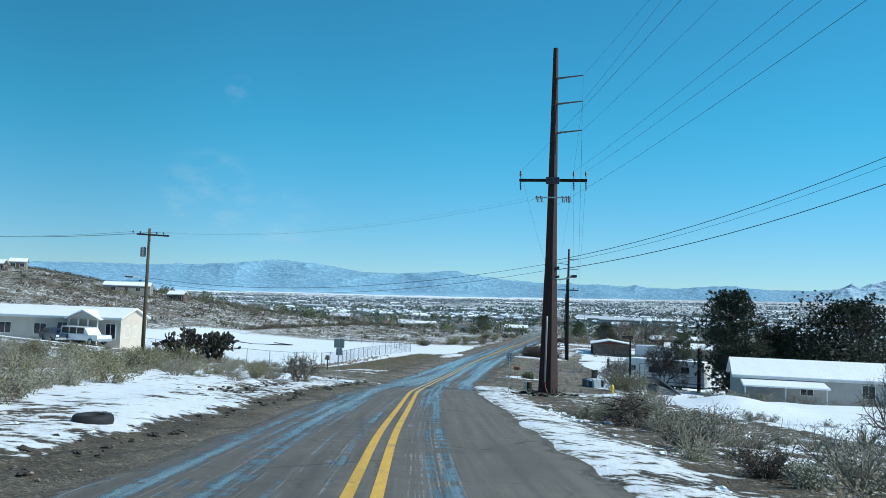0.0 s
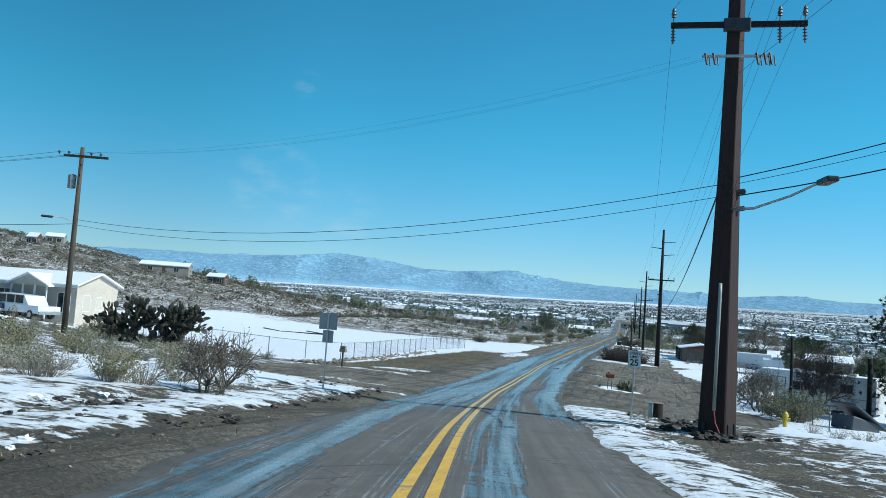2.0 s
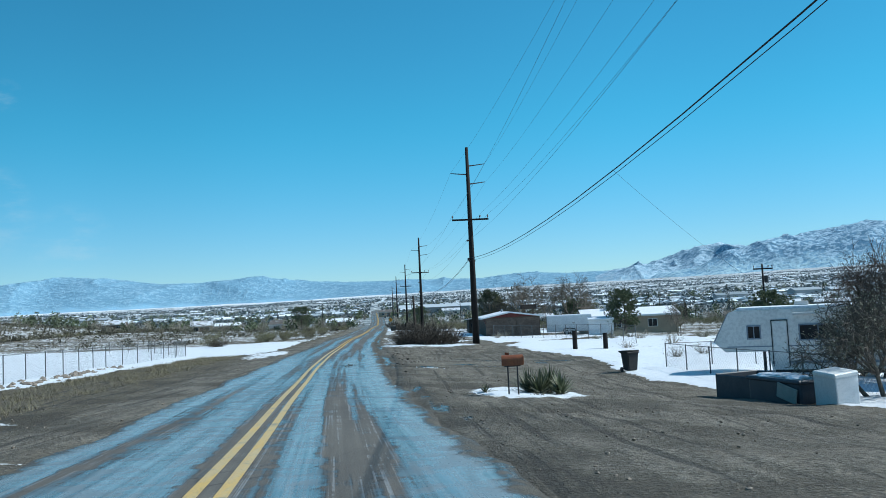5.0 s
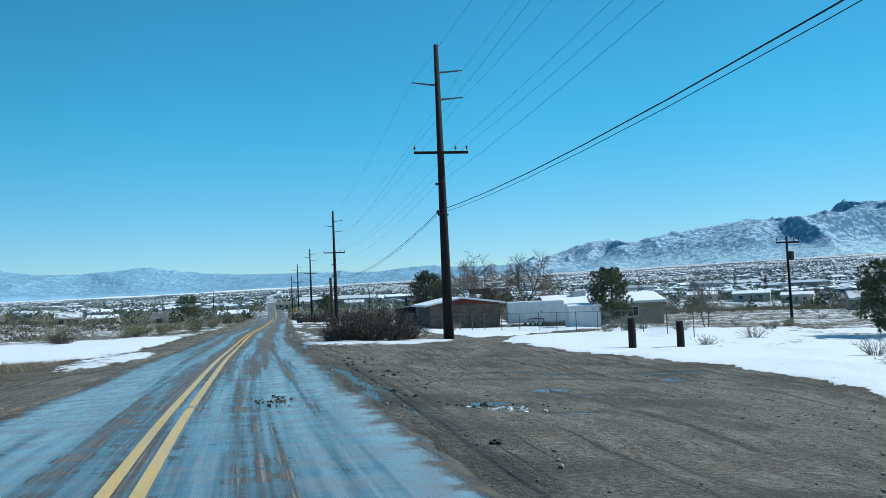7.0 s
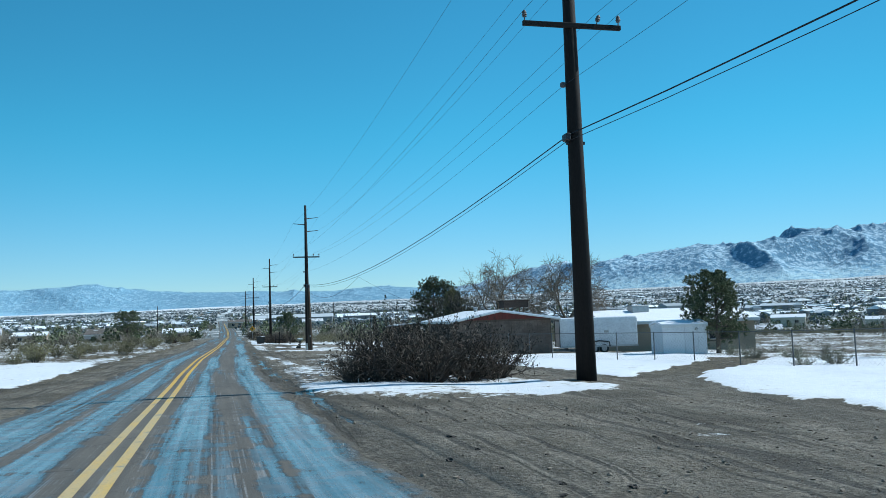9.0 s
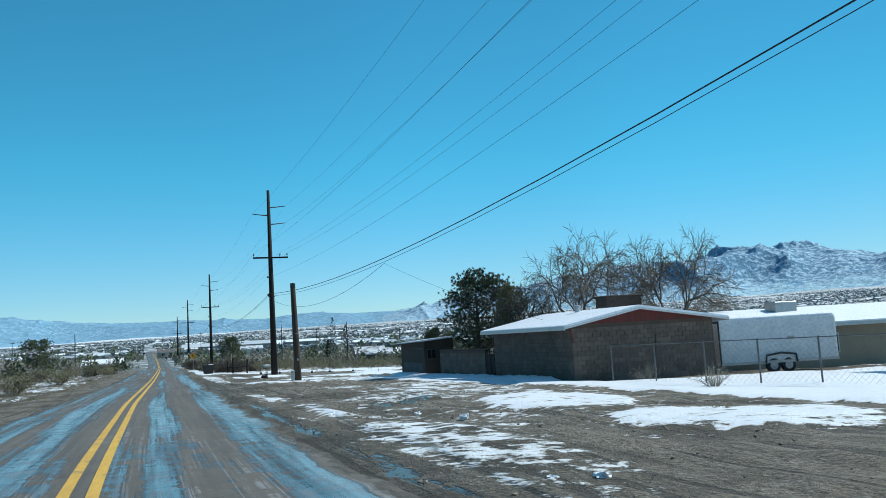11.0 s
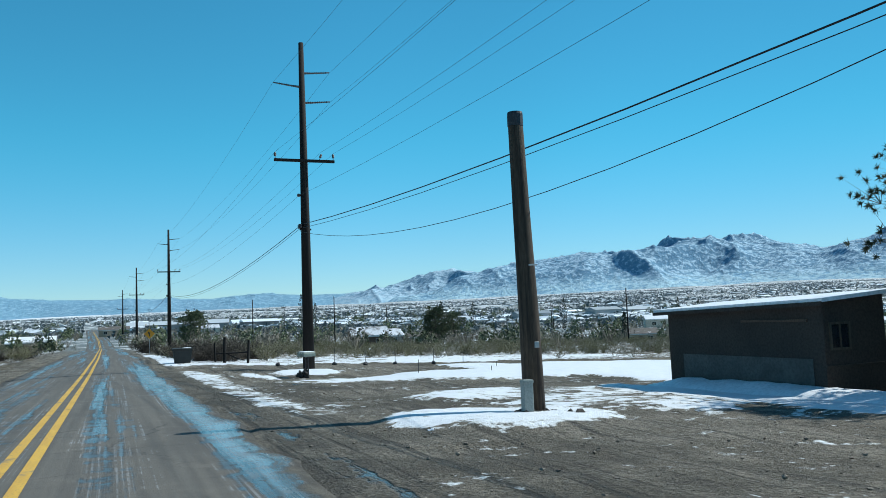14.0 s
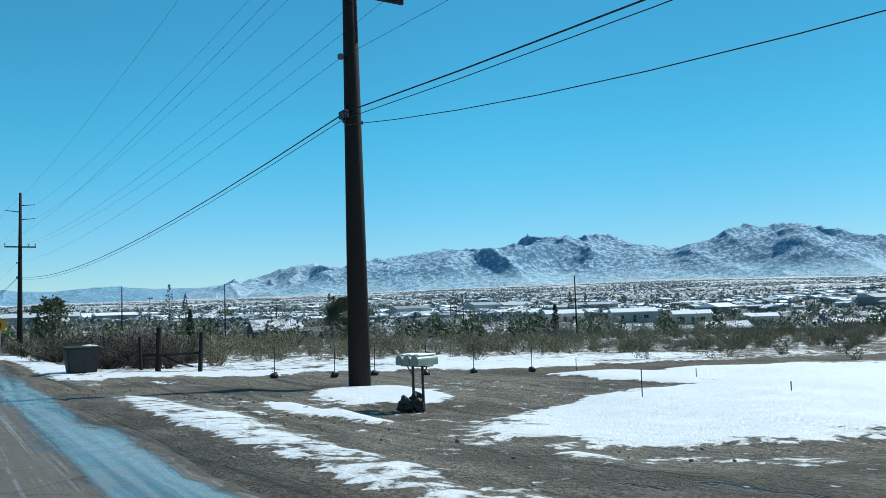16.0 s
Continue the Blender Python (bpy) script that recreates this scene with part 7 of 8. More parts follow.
# lower side, by the bend
while count < 75:
    y = rg.uniform(-46, 6)
    x = float(road_x(y)) + rg.uniform(6.0, 22)
    if (x - float(road_x(y)) > 13 and y > -22 and rg.random() < 0.7) or any(math.hypot(x - a, y - b) < 0.9 for a, b in spots):
        continue
    if abs(x - 7.6) < 3.6 and -13 < y < 7:
        continue
    spots.append((x, y))
    shrub(rg.choice(["dry", "dry", "sage", "straw", "sage"]), x, y, rg.uniform(0.5, 1.0), rg)
    count += 1
# thick sage and rabbitbrush before the white house, seen close at the start
for x, y in ((-1.6, -36.6), (-2.6, -34.4), (-3.6, -32.2), (-4.4, -30.6), (-5.2, -28.6), (-6.3, -25.4), (-7.6, -22.2), (-9.0, -18.6), (-10.2, -14.6), (-11.0, -11.6), (-9.2, -10.8), (-7.6, -10.4), (-6.4, -9.6)):
    for k in range(3):
        shrub(rg.choice(["sage", "sage", "dry", "olive"]), x - 0.5 + rg.gauss(-0.6 * k, 0.5), y + rg.gauss(0.5 * k, 0.6), rg.uniform(0.65, 1.05), rg)
# tangles on the lower bank by the bend
for x, y, kind, s_ in ((10.6, -12.8, "dark", 0.75), (11.6, -10.6, "dry", 1.0), (12.0, -6.2, "olive", 0.8), (12.8, -20.6, "sage", 1.0), (12.4, -26.8, "sage", 1.0), (11.8, -29.6, "dark", 0.5), (13.2, -25.2, "dry", 1.1), (12.4, -34.6, "dark", 0.5), (14.2, -33.6, "dry", 1.2), (13.4, -30.4, "straw", 1.0), (11.2, -17.2, "sage", 0.9), (11.9, -14.8, "dry", 0.9)):
    shrub(kind, x, y, s_, rg)
for k in range(26):
    y = rg.uniform(112, 215)
    shrub(rg.choice(["olive", "dark", "olive"]), float(road_x(y)) - rg.uniform(6.5, 15) - (4 if y < 140 else 0), y, rg.uniform(0.9, 1.5), rg)
for k in range(14):
    y = rg.uniform(84, 108)
    shrub(rg.choice(["dry", "sage"]), rg.uniform(18, 34), y, rg.uniform(0.6, 1.0), rg)
for x, y, s in ((1.6, 87.5, 1.35), (3.1, 88.4, 1.15), (0.2, 88.2, 1.2), (2.3, 89.8, 1.3), (0.9, 90.0, 1.2), (4.3, 88.9, 1.0), (-0.6, 88.6, 0.9)):
    shrub("dark", x, y, s, rg, "wide tangled dark bush beside the pole").scale.z *= 1.35
for x, y, s in ((-0.4, 180.8, 1.0), (0.5, 180.3, 0.9), (1.6, 180.8, 0.9), (-1.0, 193, 1.2), (0.4, 190, 1.2), (1.8, 187, 1.3), (3.6, 186, 1.2), (0.2, 186.3, 1.0)):
    shrub("dark", x, y, s, rg)
for x, y, s in ((-1.6, 206, 1.1), (-2.4, 222, 1.2), (-1.8, 236, 1.2)):
    shrub("dark", x, y, s, rg)
for x, y, s in ((12.6, 22.6, 1.3), (13.3, 23.4, 1.4), (12.9, 22.0, 1.1), (13.9, 24.6, 1.2), (12.3, 25.4, 1.2)):
    shrub("olive", x, y, s, rg, "large rounded olive-green bush in the yard")
for x, y, s in ((14.0, -34.5, 1.1), (15.6, -33.2, 1.5), (16.6, -30.0, 1.6), (13.6, -27.0, 1.0), (18.2, -27.5, 1.5), (12.6, -20.5, 0.9), (14.2, -16.5, 1.0), (12.6, -10.0, 1.0), (13.2, -5.6, 1.0), (13.4, -2.0, 1.0), (10.2, -14.5, 0.8), (17.0, -9.5, 0.9)):
    shrub("dry" if s > 0.95 else "sage", x, y, s, rg)
for x, y, s in ((19.6, 21.6, 1.1), (20.8, 20.6, 1.2), (22.0, 21.8, 1.2), (23.4, 21.0, 1.3), (24.6, 22.2, 1.2), (26.0, 21.2, 1.3), (27.6, 22.0, 1.4), (29.0, 20.4, 1.3), (30.4, 18.6, 1.5), (31.6, 21.0, 1.5)):
    shrub("sage" if x < 24 else "dry", x, y, s, rg)
for x, y, s in ((3.4, 35.6, 0.55), (3.0, 34.4, 0.4), (4.4, 7.4, 0.55), (4.9, 6.4, 0.5), (8.4, 13.5, 0.6), (12.0, 12.5, 0.7), (13.6, 10.4, 0.8), (11.2, 109.5, 0.8), (13.0, 116.4, 0.8), (5.4, 101.5, 0.6), (20, 66, 0.9), (16, 60, 0.8), (17, 74, 0.8), (22, 78, 1.1)):
    shrub("straw" if s < 0.7 else "dry", x, y, s, rg)
PAD = leaf_mat("dull dark cactus pads", (0.018, 0.02, 0.012), (0.055, 0.05, 0.032), 0.6)


def prickly_pear(x, y, h, w, seed):
    """A sprawling cactus: flat oval pads that grow one from the rim of another."""
    rg_ = random.Random(seed)
    t = thing("prickly_pear", "sprawling dark prickly pear cactus of flat oval pads", "cactus", on_ground(x, y), group="cacti by the pole")
    pads, heads = Geo(), [(Vector((rg_.gauss(0, 0.25) * w, rg_.gauss(0, 0.2) * w, -0.05)), Vector((rg_.gauss(0, 0.35), rg_.gauss(0, 0.35), 1)).normalized()) for k in range(6)]
    base = bmesh.new()
    bmesh.ops.create_icosphere(base, subdivisions=1, radius=1)
    ball = [v.co.copy() for v in base.verts]
    tris = [[v.index for v in f.verts] for f in base.faces]
    base.free()
    for level in range(8):
        nxt = []
        for p, d in heads:
            r = rg_.uniform(0.17, 0.26)
            flat = d.orthogonal().normalized()
            flat = Quaternion(d, rg_.uniform(0, 6.28)) @ flat
            wide = d.cross(flat)
            c = p + d * r
            pads.add([c + d * (v.z * r) + wide * (v.x * r * 0.72) + flat * (v.y * 0.04) for v in ball], tris)
            tip = p + d * r * 1.9
            for k in range(2 if rg_.random() < 0.55 else 1):
                nd = (d + wide * rg_.uniform(-0.9, 0.9) + flat * rg_.uniform(-0.35, 0.35) + Vector((0, 0, 0.1))).normalized()
                if tip.z < h and rg_.random() < 0.93:
                    nxt.append((tip - d * 0.03, nd))
        heads = nxt
    part("crown", pads, PAD, t)
    part("stem", Geo().tube([(0, 0, -0.2), (0.05, 0, 0.5)], [0.16, 0.1], 8), BARK, t)
    return t


for x, y, h, w, seed in ((-25.7, 15.4, 1.3, 1.0, 1), (-24.9, 15.8, 2.5, 0.7, 2), (-24.1, 16.2, 1.4, 0.9, 3), (-23.0, 16.6, 2.2, 0.7, 4), (-22.5, 16.9, 2.4, 0.5, 7)):
    prickly_pear(x, y, h, w, seed)


def scatter(name, base_meshes, places, label, category):
    """Many small plants joined in one."""
    V, F, off = [], [], 0
    mats = []
    for (x, y, s, a, k) in places:
        me = base_meshes[k % len(base_meshes)]
        v = np.empty(len(me.vertices) * 3, np.float32)
        me.vertices.foreach_get("co", v)
        v = v.reshape(-1, 3) * s
        c, q = math.cos(a), math.sin(a)
        v = np.stack([v[:, 0] * c - v[:, 1] * q + x, v[:, 0] * q + v[:, 1] * c + y, v[:, 2] + float(ground(x, y)) - 0.05], -1)
        V.append(v)
        F += [tuple(i + off for i in p.vertices) for p in me.polygons]
        off += len(v)
    me = bpy.data.meshes.new(name)
    me.from_pydata(np.concatenate(V).tolist(), [], F)
    me.materials.append(base_meshes[0].materials[0])
    return tagged(new(name, me), label, category, kind="stuff")


def cheap_clump(seed, material, n=34, h=1.2, w=1.0, size=0.165):
    rg_ = random.Random(seed)
    g = Geo()
    for i in range(n):
        a, r = rg_.uniform(0, 6.28), w * math.sqrt(rg_.random())
        z = h * (1 - (r / w) ** 2 * 0.6) * rg_.uniform(0.15, 1)
        leaf(g, Vector((r * math.cos(a), r * math.sin(a), z)), size * rg_.uniform(0.6, 1.3), rg_, 1.4)
    return g.mesh("clump", material)


def wispy_clump(seed, material, stems=26, leaves=4, h=1.3, w=0.8, size=0.045, wide=0.011):
    """A bush of thin rods that lean outwards from its root, with small leaves along their upper halves."""
    rg_ = random.Random(seed)
    g = Geo()
    for i in range(stems):
        a, out = rg_.uniform(0, 6.28), w * math.sqrt(rg_.random())
        root = Vector((rg_.gauss(0, 0.08), rg_.gauss(0, 0.08), 0))
        tip = Vector((math.cos(a) * out, math.sin(a) * out, h * rg_.uniform(0.55, 1.0) * (1 - 0.35 * (out / w) ** 2)))
        side = (tip - root).cross(unit(rg_)).normalized() * wide
        g.add([root - side, root + side, tip], [(0, 1, 2)])
        for k in range(leaves):
            leaf(g, root.lerp(tip, rg_.uniform(0.45, 1.0)) + unit(rg_) * 0.09, size * rg_.uniform(0.7, 1.3), rg_, 1.7)
    return g.mesh("clump", material)


CREOSOTE = leaf_mat("creosote stems and leaves", (0.085, 0.082, 0.034), (0.25, 0.215, 0.125))
GREY_BRUSH = leaf_mat("grey brush", (0.13, 0.115, 0.085), (0.34, 0.3, 0.225))
HILL_BRUSH = leaf_mat("dark hillside brush", (0.045, 0.042, 0.028), (0.15, 0.13, 0.085))
BELT_OLIVE = [wispy_clump(s, CREOSOTE, 30, 5) for s in (1, 2, 3)]
BELT_GREY = [wispy_clump(s, GREY_BRUSH, 34, 2, 0.9, 0.7) for s in (4, 5, 6)]
CLUMPS = [wispy_clump(s, CREOSOTE, 12, 3, 1.2, 0.9, 0.075, 0.02) for s in (1, 2, 3)]
GREYS = [wispy_clump(s, GREY_BRUSH, 16, 1, 0.9, 0.8, 0.07, 0.018) for s in (4, 5, 6)]
HILLS = [cheap_clump(s, HILL_BRUSH, 22, 0.9, 0.9, 0.17) for s in (24, 25, 26)]
DARKS = [cheap_clump(s, PINE, 110, 4.0, 1.6, 0.36) for s in (7, 8, 9)]
# Far tree green is greyed and lightened to paint haze over the town.
TOWN_GREEN = leaf_mat("far trees greyed for haze", (0.065, 0.095, 0.105), (0.15, 0.185, 0.195))
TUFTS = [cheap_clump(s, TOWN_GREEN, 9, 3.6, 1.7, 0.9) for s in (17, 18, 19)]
BROWNS = [wispy_clump(s, TWIG, 44, 1, 3.8, 2.2, 0.2, 0.04) for s in (21, 22, 23)]


def brush_places(n, gen, seed, smin, smax):
    rg_ = random.Random(seed)
    out = []
    while len(out) < n:
        x, y = gen(rg_)
        if free(x, y) and not (40 < y < 240 and -6 < x - float(road_x(y)) < 6):
            out.append((x, y, rg_.uniform(smin, smax), rg_.uniform(0, 6.28), rg_.randrange(3)))
    return out


def polar(rg_, a0, a1, r0, r1, power=1.0):
    a, r = radians(rg_.uniform(a0, a1)), r0 + (r1 - r0) * rg_.random() ** power
    return r * math.sin(a), 40 + r * math.cos(a)


BELT = [(-2.5 + 80 * rg.random() ** 1.1, rg.uniform(181, 222), rg.uniform(0.6, 1.15), rg.uniform(0, 6.28), k) for k in range(75)]
BELT += [(20 + 100 * rg.random(), rg.uniform(176, 200), rg.uniform(0.5, 1.0), rg.uniform(0, 6.28), k) for k in range(30)]
scatter("creosote_foliage", [k[1] for k in KINDS["olive"]], BELT, "belt of olive creosote brush along the drive", "brush")
scatter("creosote_stems", [k[0] for k in KINDS["olive"]], BELT, "grey stems of the creosote brush", "brush")
SIDE = []
while len(SIDE) < 65:
    y = rg.uniform(-50, 24)
    d = rg.uniform(11, 34)
    if free(float(road_x(y)) - d, y):
        SIDE.append((float(road_x(y)) - d, y, rg.uniform(0.55, 1.0), rg.uniform(0, 6.28), rg.randrange(3)))
scatter("sage_foliage", [k[1] for k in KINDS["sage"]], SIDE, "grey-green sagebrush thicket on the bank", "brush")
scatter("sage_stems", [k[0] for k in KINDS["sage"]], SIDE, "dry stems of the sagebrush thicket", "brush")
scatter("desert_scrub", CLUMPS, brush_places(1500, lambda q: polar(q, -60, 75, 165, 420), 31, 0.6, 1.25), "distant olive desert scrub", "scrub")
scatter("desert_scrub", GREYS, brush_places(1500, lambda q: polar(q, -62, 75, 90, 400), 32, 0.7, 1.3), "distant grey sagebrush in patchy snow", "scrub")
scatter("desert_scrub", BELT_OLIVE, brush_places(1300, lambda q: (q.uniform(2, 150), 186 + 100 * q.random() ** 1.4), 33, 0.55, 1.2), "belt of olive creosote scrub behind the drive", "scrub")
scatter("desert_scrub", BELT_GREY, brush_places(1300, lambda q: (q.uniform(2, 150), 186 + 100 * q.random() ** 1.2), 36, 0.6, 1.3), "belt of dry grey brush behind the drive", "scrub")
scatter("desert_scrub", GREYS, brush_places(3800, lambda q: (min(-70, -200 + q.gauss(0, 80)), 170 + q.gauss(0, 60)), 34, 0.4, 1.0), "grey scrub on the rocky hillside", "scrub")
scatter("desert_scrub", CLUMPS, brush_places(2000, lambda q: (min(-70, -160 + q.gauss(0, 80)), 180 + q.gauss(0, 60)), 35, 0.4, 1.0), "olive scrub on the rocky hillside", "scrub")
scatter("desert_scrub", HILLS, brush_places(4200, lambda q: (min(-70, -190 + q.gauss(0, 80)), 175 + q.gauss(0, 60)), 38, 0.5, 1.5), "dark low brush and rocks on the hillside", "scrub")
scatter("desert_scrub", HILLS, brush_places(1500, lambda q: (q.uniform(-150, -34), q.uniform(140, 360)), 39, 0.5, 1.2), "dark low brush beyond the snowy field", "scrub")


def pine_tree(x, y, h, w, label, seed, bare=0.12, leafm=None, fine=1.0):
    """A pine of whorled limbs whose side shoots end in tufts of needles; fine widens the needles of far trees."""
    rg_ = random.Random(seed)
    t = thing("pine_tree", label, "tree", on_ground(x, y), group="evergreen trees")
    g = Geo().tube([(0, 0, -0.3), (0.05 * h * 0.2, 0, h * 0.4), (0, 0.05, h * 0.95)], [0.035 * h * 0.7 + 0.05, 0.022 * h, 0.01], 9)
    limbs, needles = Geo(), Geo()
    n = int(30 + h * 3) if w < 3.5 else int(50 + h * 6)
    lobes = [rg_.uniform(0, 6.28) for k in range(4)]
    for i in range(n):
        u = bare + (1 - bare) * (i + rg_.random()) / n
        a = i * 2.399 + rg_.uniform(-0.5, 0.5)
        lobe = 0.72 + 0.38 * max(math.cos(a - q) for q in lobes)
        reach = w * lobe * (math.sin(math.pi * min(0.97, (u - bare) / (1 - bare) * 0.68 + 0.25)) ** 0.7) * rg_.uniform(0.55, 1.1)
        d = Vector((math.cos(a), math.sin(a), rg_.uniform(0.05, 0.5)))
        pts = twig(limbs, Vector((0, 0, h * u * 0.93)), d.normalized(), reach, 0.012 * h * (1.1 - u) + 0.012, rg_, -0.03, 5, 4)
        for q in (pts[2:] if fine >= 1 else pts[1:]) + [pts[-1]]:
            for c in range(5 if fine >= 1 else 7):
                out = (d.normalized() * 0.7 + unit(rg_) + Vector((0, 0, 0.25))).normalized()
                tip = twig(limbs, q, out, reach * rg_.uniform(0.08, 0.34 if fine >= 1 else 0.48) + 0.1, 0.008, rg_, -0.05, 1, 3)[-1]
                for k in range(int((26 if w < 3.5 else 22) / max(fine, 0.7))):
                    nd = (out * 0.75 + unit(rg_)).normalized()
                    ln, wd = min(1, 0.4 + 0.6 * fine) * (0.13 + 0.045 * min(w, 2.8)) * rg_.uniform(0.7, 1.2), (0.014 + 0.006 * w) * fine
                    side = nd.cross(unit(rg_)).normalized() * wd
                    o = tip - out * rg_.random() * 0.25 * ln
                    needles.add([o - side, o + side, o + nd * ln], [(0, 1, 2)])
    part("trunk", g, BARK, t, smooth=True)
    part("crown_wood", limbs, BARK, t)
    part("crown", needles, leafm or PINE, t)
    return t


pine_tree(13.4, 136.4, 6.9, 2.4, "dark green pine with an open ragged crown", 1, 0.2, fine=0.45)
pine_tree(14.4, 133.6, 5.6, 1.9, "smaller olive-green pine beside the first", 2, 0.16, OLIVE, 0.5)
pine_tree(27.6, 111.5, 5.6, 2.3, "bushy green pine in the snowy yard", 3, 0.15)
pine_tree(24.0, 37.2, 11.6, 3.6, "tall dark pine beside the mobile home", 4, 0.04, DARK_PINE)
pine_tree(29.4, 41.5, 8.0, 3.8, "broad dark pine beside the mobile home", 5, 0.06, DARK_PINE)
pine_tree(36.0, 39.5, 11.6, 5.4, "wide dark spreading pine behind the mobile home", 6, 0.2, DARK_PINE)
pine_tree(30.0, 77.0, 4.2, 1.8, "small dark juniper in the yard", 8, 0.05)
pine_tree(-30.0, 262.0, 7.0, 3.2, "round dark green tree beyond the field", 9, 0.08, fine=2.0)
pine_tree(6.5, 262.0, 6.2, 2.6, "dark evergreen beside the far pole", 12, 0.05, fine=2.0)
pine_tree(60.0, 290.0, 8.0, 3.6, "round dark tree beyond the brush", 13, 0.08, fine=2.0)
pine_tree(66.0, 294.0, 7.2, 3.0, "round dark tree beyond the brush", 14, 0.08, fine=2.0)


REDDISH = mat("reddish brown bark", (0.13, 0.085, 0.065), (0.085, 0.055, 0.042), 0.9, scale=3, fine=20, relief=0.4)


def bare_tree(x, y, h, w, label, seed, material=None, stems=1, levels=6, leaves=0):
    """A leafless tree h high and w wide, of forking limbs and fine twigs."""
    rg_ = random.Random(seed)
    t = thing("bare_tree", label, "tree", on_ground(x, y), group="leafless trees")
    trunk, crown, tips = Geo(), Geo(), []

    def grow(g, p, d, length, r, depth):
        pts = [p]
        for i in range(4):
            d = (d + unit(rg_) * 0.2 + Vector((0, 0, 0.06 if depth < 3 else -0.06))).normalized()
            pts.append(pts[-1] + d * length / 4)
        g.tube(pts, [r * (1 - 0.1 * i) for i in range(5)], 8 if depth == 0 else (5 if depth < 3 else 3), False)
        if depth >= levels:
            tips.append(pts[-1])
            return
        if depth >= 3:
            for q in pts[1:4] * (2 if levels > 5 else 1):
                tips.append(twig(crown, q, (d + unit(rg_) * 1.2).normalized(), length * rg_.uniform(0.6, 1.3), max(r * 0.4, 0.008 if h > 6 else 0.005), rg_, 0.1, 3)[-1])
        side = d.orthogonal().normalized()
        turn_ = rg_.uniform(0, 6.28)
        n = 4 if depth == 0 else 3
        for k in range(n):
            at = pts[-1] if k < n - 1 or depth == 0 else pts[rg_.randrange(1, 4)]
            q = Quaternion(d, turn_ + k * 6.283 / n) @ side
            spread = rg_.uniform(0.85, 1.4) if depth == 0 else rg_.uniform(0.3, 0.95)
            nd = (d + q * spread).normalized()
            grow(crown, at, nd, length * rg_.uniform(0.68, 0.86), max(r * (0.6 if depth else 0.55), 0.011 if h > 6 else 0.007), depth + 1)

    for k in range(stems):
        a = k * 6.283 / stems + seed
        out = 0.0 if stems == 1 else 0.55
        grow(trunk if k == 0 else crown, Vector((0.12 * math.cos(a) * (stems > 1), 0.12 * math.sin(a) * (stems > 1), -0.2)), Vector((out * math.cos(a), out * math.sin(a), 1)).normalized(), h * 0.24, 0.021 * h, 0)
    v = np.array(crown.v)
    kz = h / np.percentile(v[:, 2], 99.5)
    kr = w / 2 / np.percentile(np.hypot(v[:, 0], v[:, 1]), 96)
    for g in (trunk, crown):
        g.v = [(p[0] * kr, p[1] * kr, p[2] * kz) for p in g.v]
    part("trunk", trunk, material or PALE_BARK, t)
    part("crown", crown, material or PALE_BARK, t)
    if leaves:
        f = Geo()
        for i in range(leaves):
            p = rg_.choice(tips)
            leaf(f, Vector((p.x * kr, p.y * kr, p.z * kz)) + unit(rg_) * 0.12 * rg_.random(), 0.035, rg_)
        part("foliage", f, SAGE, t)
    return t


bare_tree(17.9, 130.2, 8.3, 8.6, "large leafless cottonwood with a wide tan crown", 3)
bare_tree(24.4, 131.0, 8.7, 9.4, "leafless cottonwood with spreading tan branches", 6)
bare_tree(14.4, 130.6, 5.6, 4.4, "small leafless tree between wall and house", 9, BARK, 2, 5)
bare_tree(12.6, 33.3, 3.0, 4.4, "grey many-stemmed leafless tree beside the yard fence", 12, BARK, 4, 5, 2600)
bare_tree(17.6, 40.6, 5.2, 4.8, "reddish-brown leafless tree in front of the camper", 15, REDDISH, 3, 6)
bare_tree(29.0, 96.0, 4.0, 3.4, "leafless tree beside the pine", 18, PALE_BARK, 2, 5)
bare_tree(41.0, 88.0, 4.6, 4.2, "leafless tree in the snowy yard", 21, BARK, 2, 5)
bare_tree(-5.75, -8.1, 1.55, 2.3, "grey many-stemmed leafless bush beside the road", 31, BARK, 5, 4, 500)
bare_tree(16.8, -31.5, 2.4, 2.6, "leafless grey sapling beside the road", 24, BARK, 3, 4)
bare_tree(19.5, -20.5, 2.8, 2.6, "leafless grey sapling in the yard", 27, BARK, 3, 4)


def cypress(x, y, h):
    t = thing("cypress_tree", "slender dark columnar cypress", "tree", on_ground(x, y), group="cypresses")
    rg_ = random.Random(int(x * 7))
    g = Geo()
    for i in range(260):
        u = rg_.random()
        r = 0.11 * h * math.sin(math.pi * min(0.97, u * 0.85 + 0.12)) * rg_.uniform(0.5, 1)
        a = rg_.uniform(0, 6.28)
        leaf(g, Vector((r * math.cos(a), r * math.sin(a), 0.3 + u * (h - 0.3))), 0.32, rg_, 1.8)
    part("trunk", Geo().tube([(0, 0, -0.3), (0, 0, h * 0.8)], [0.16, 0.04], 7), BARK, t)
    part("crown", g, CYPRESS, t)


for x, y, h in ((57, 412, 15), (63, 416, 12), (98, 380, 12), (170, 420, 13), (205, 390, 12), (240, 420, 11), (34, 300, 6), (90, 262, 6), (128, 420, 12)):
    cypress(x, y, h)

# dry grass on the banks, and stones and snow clods by the road
rg = random.Random(77)
g = Geo()
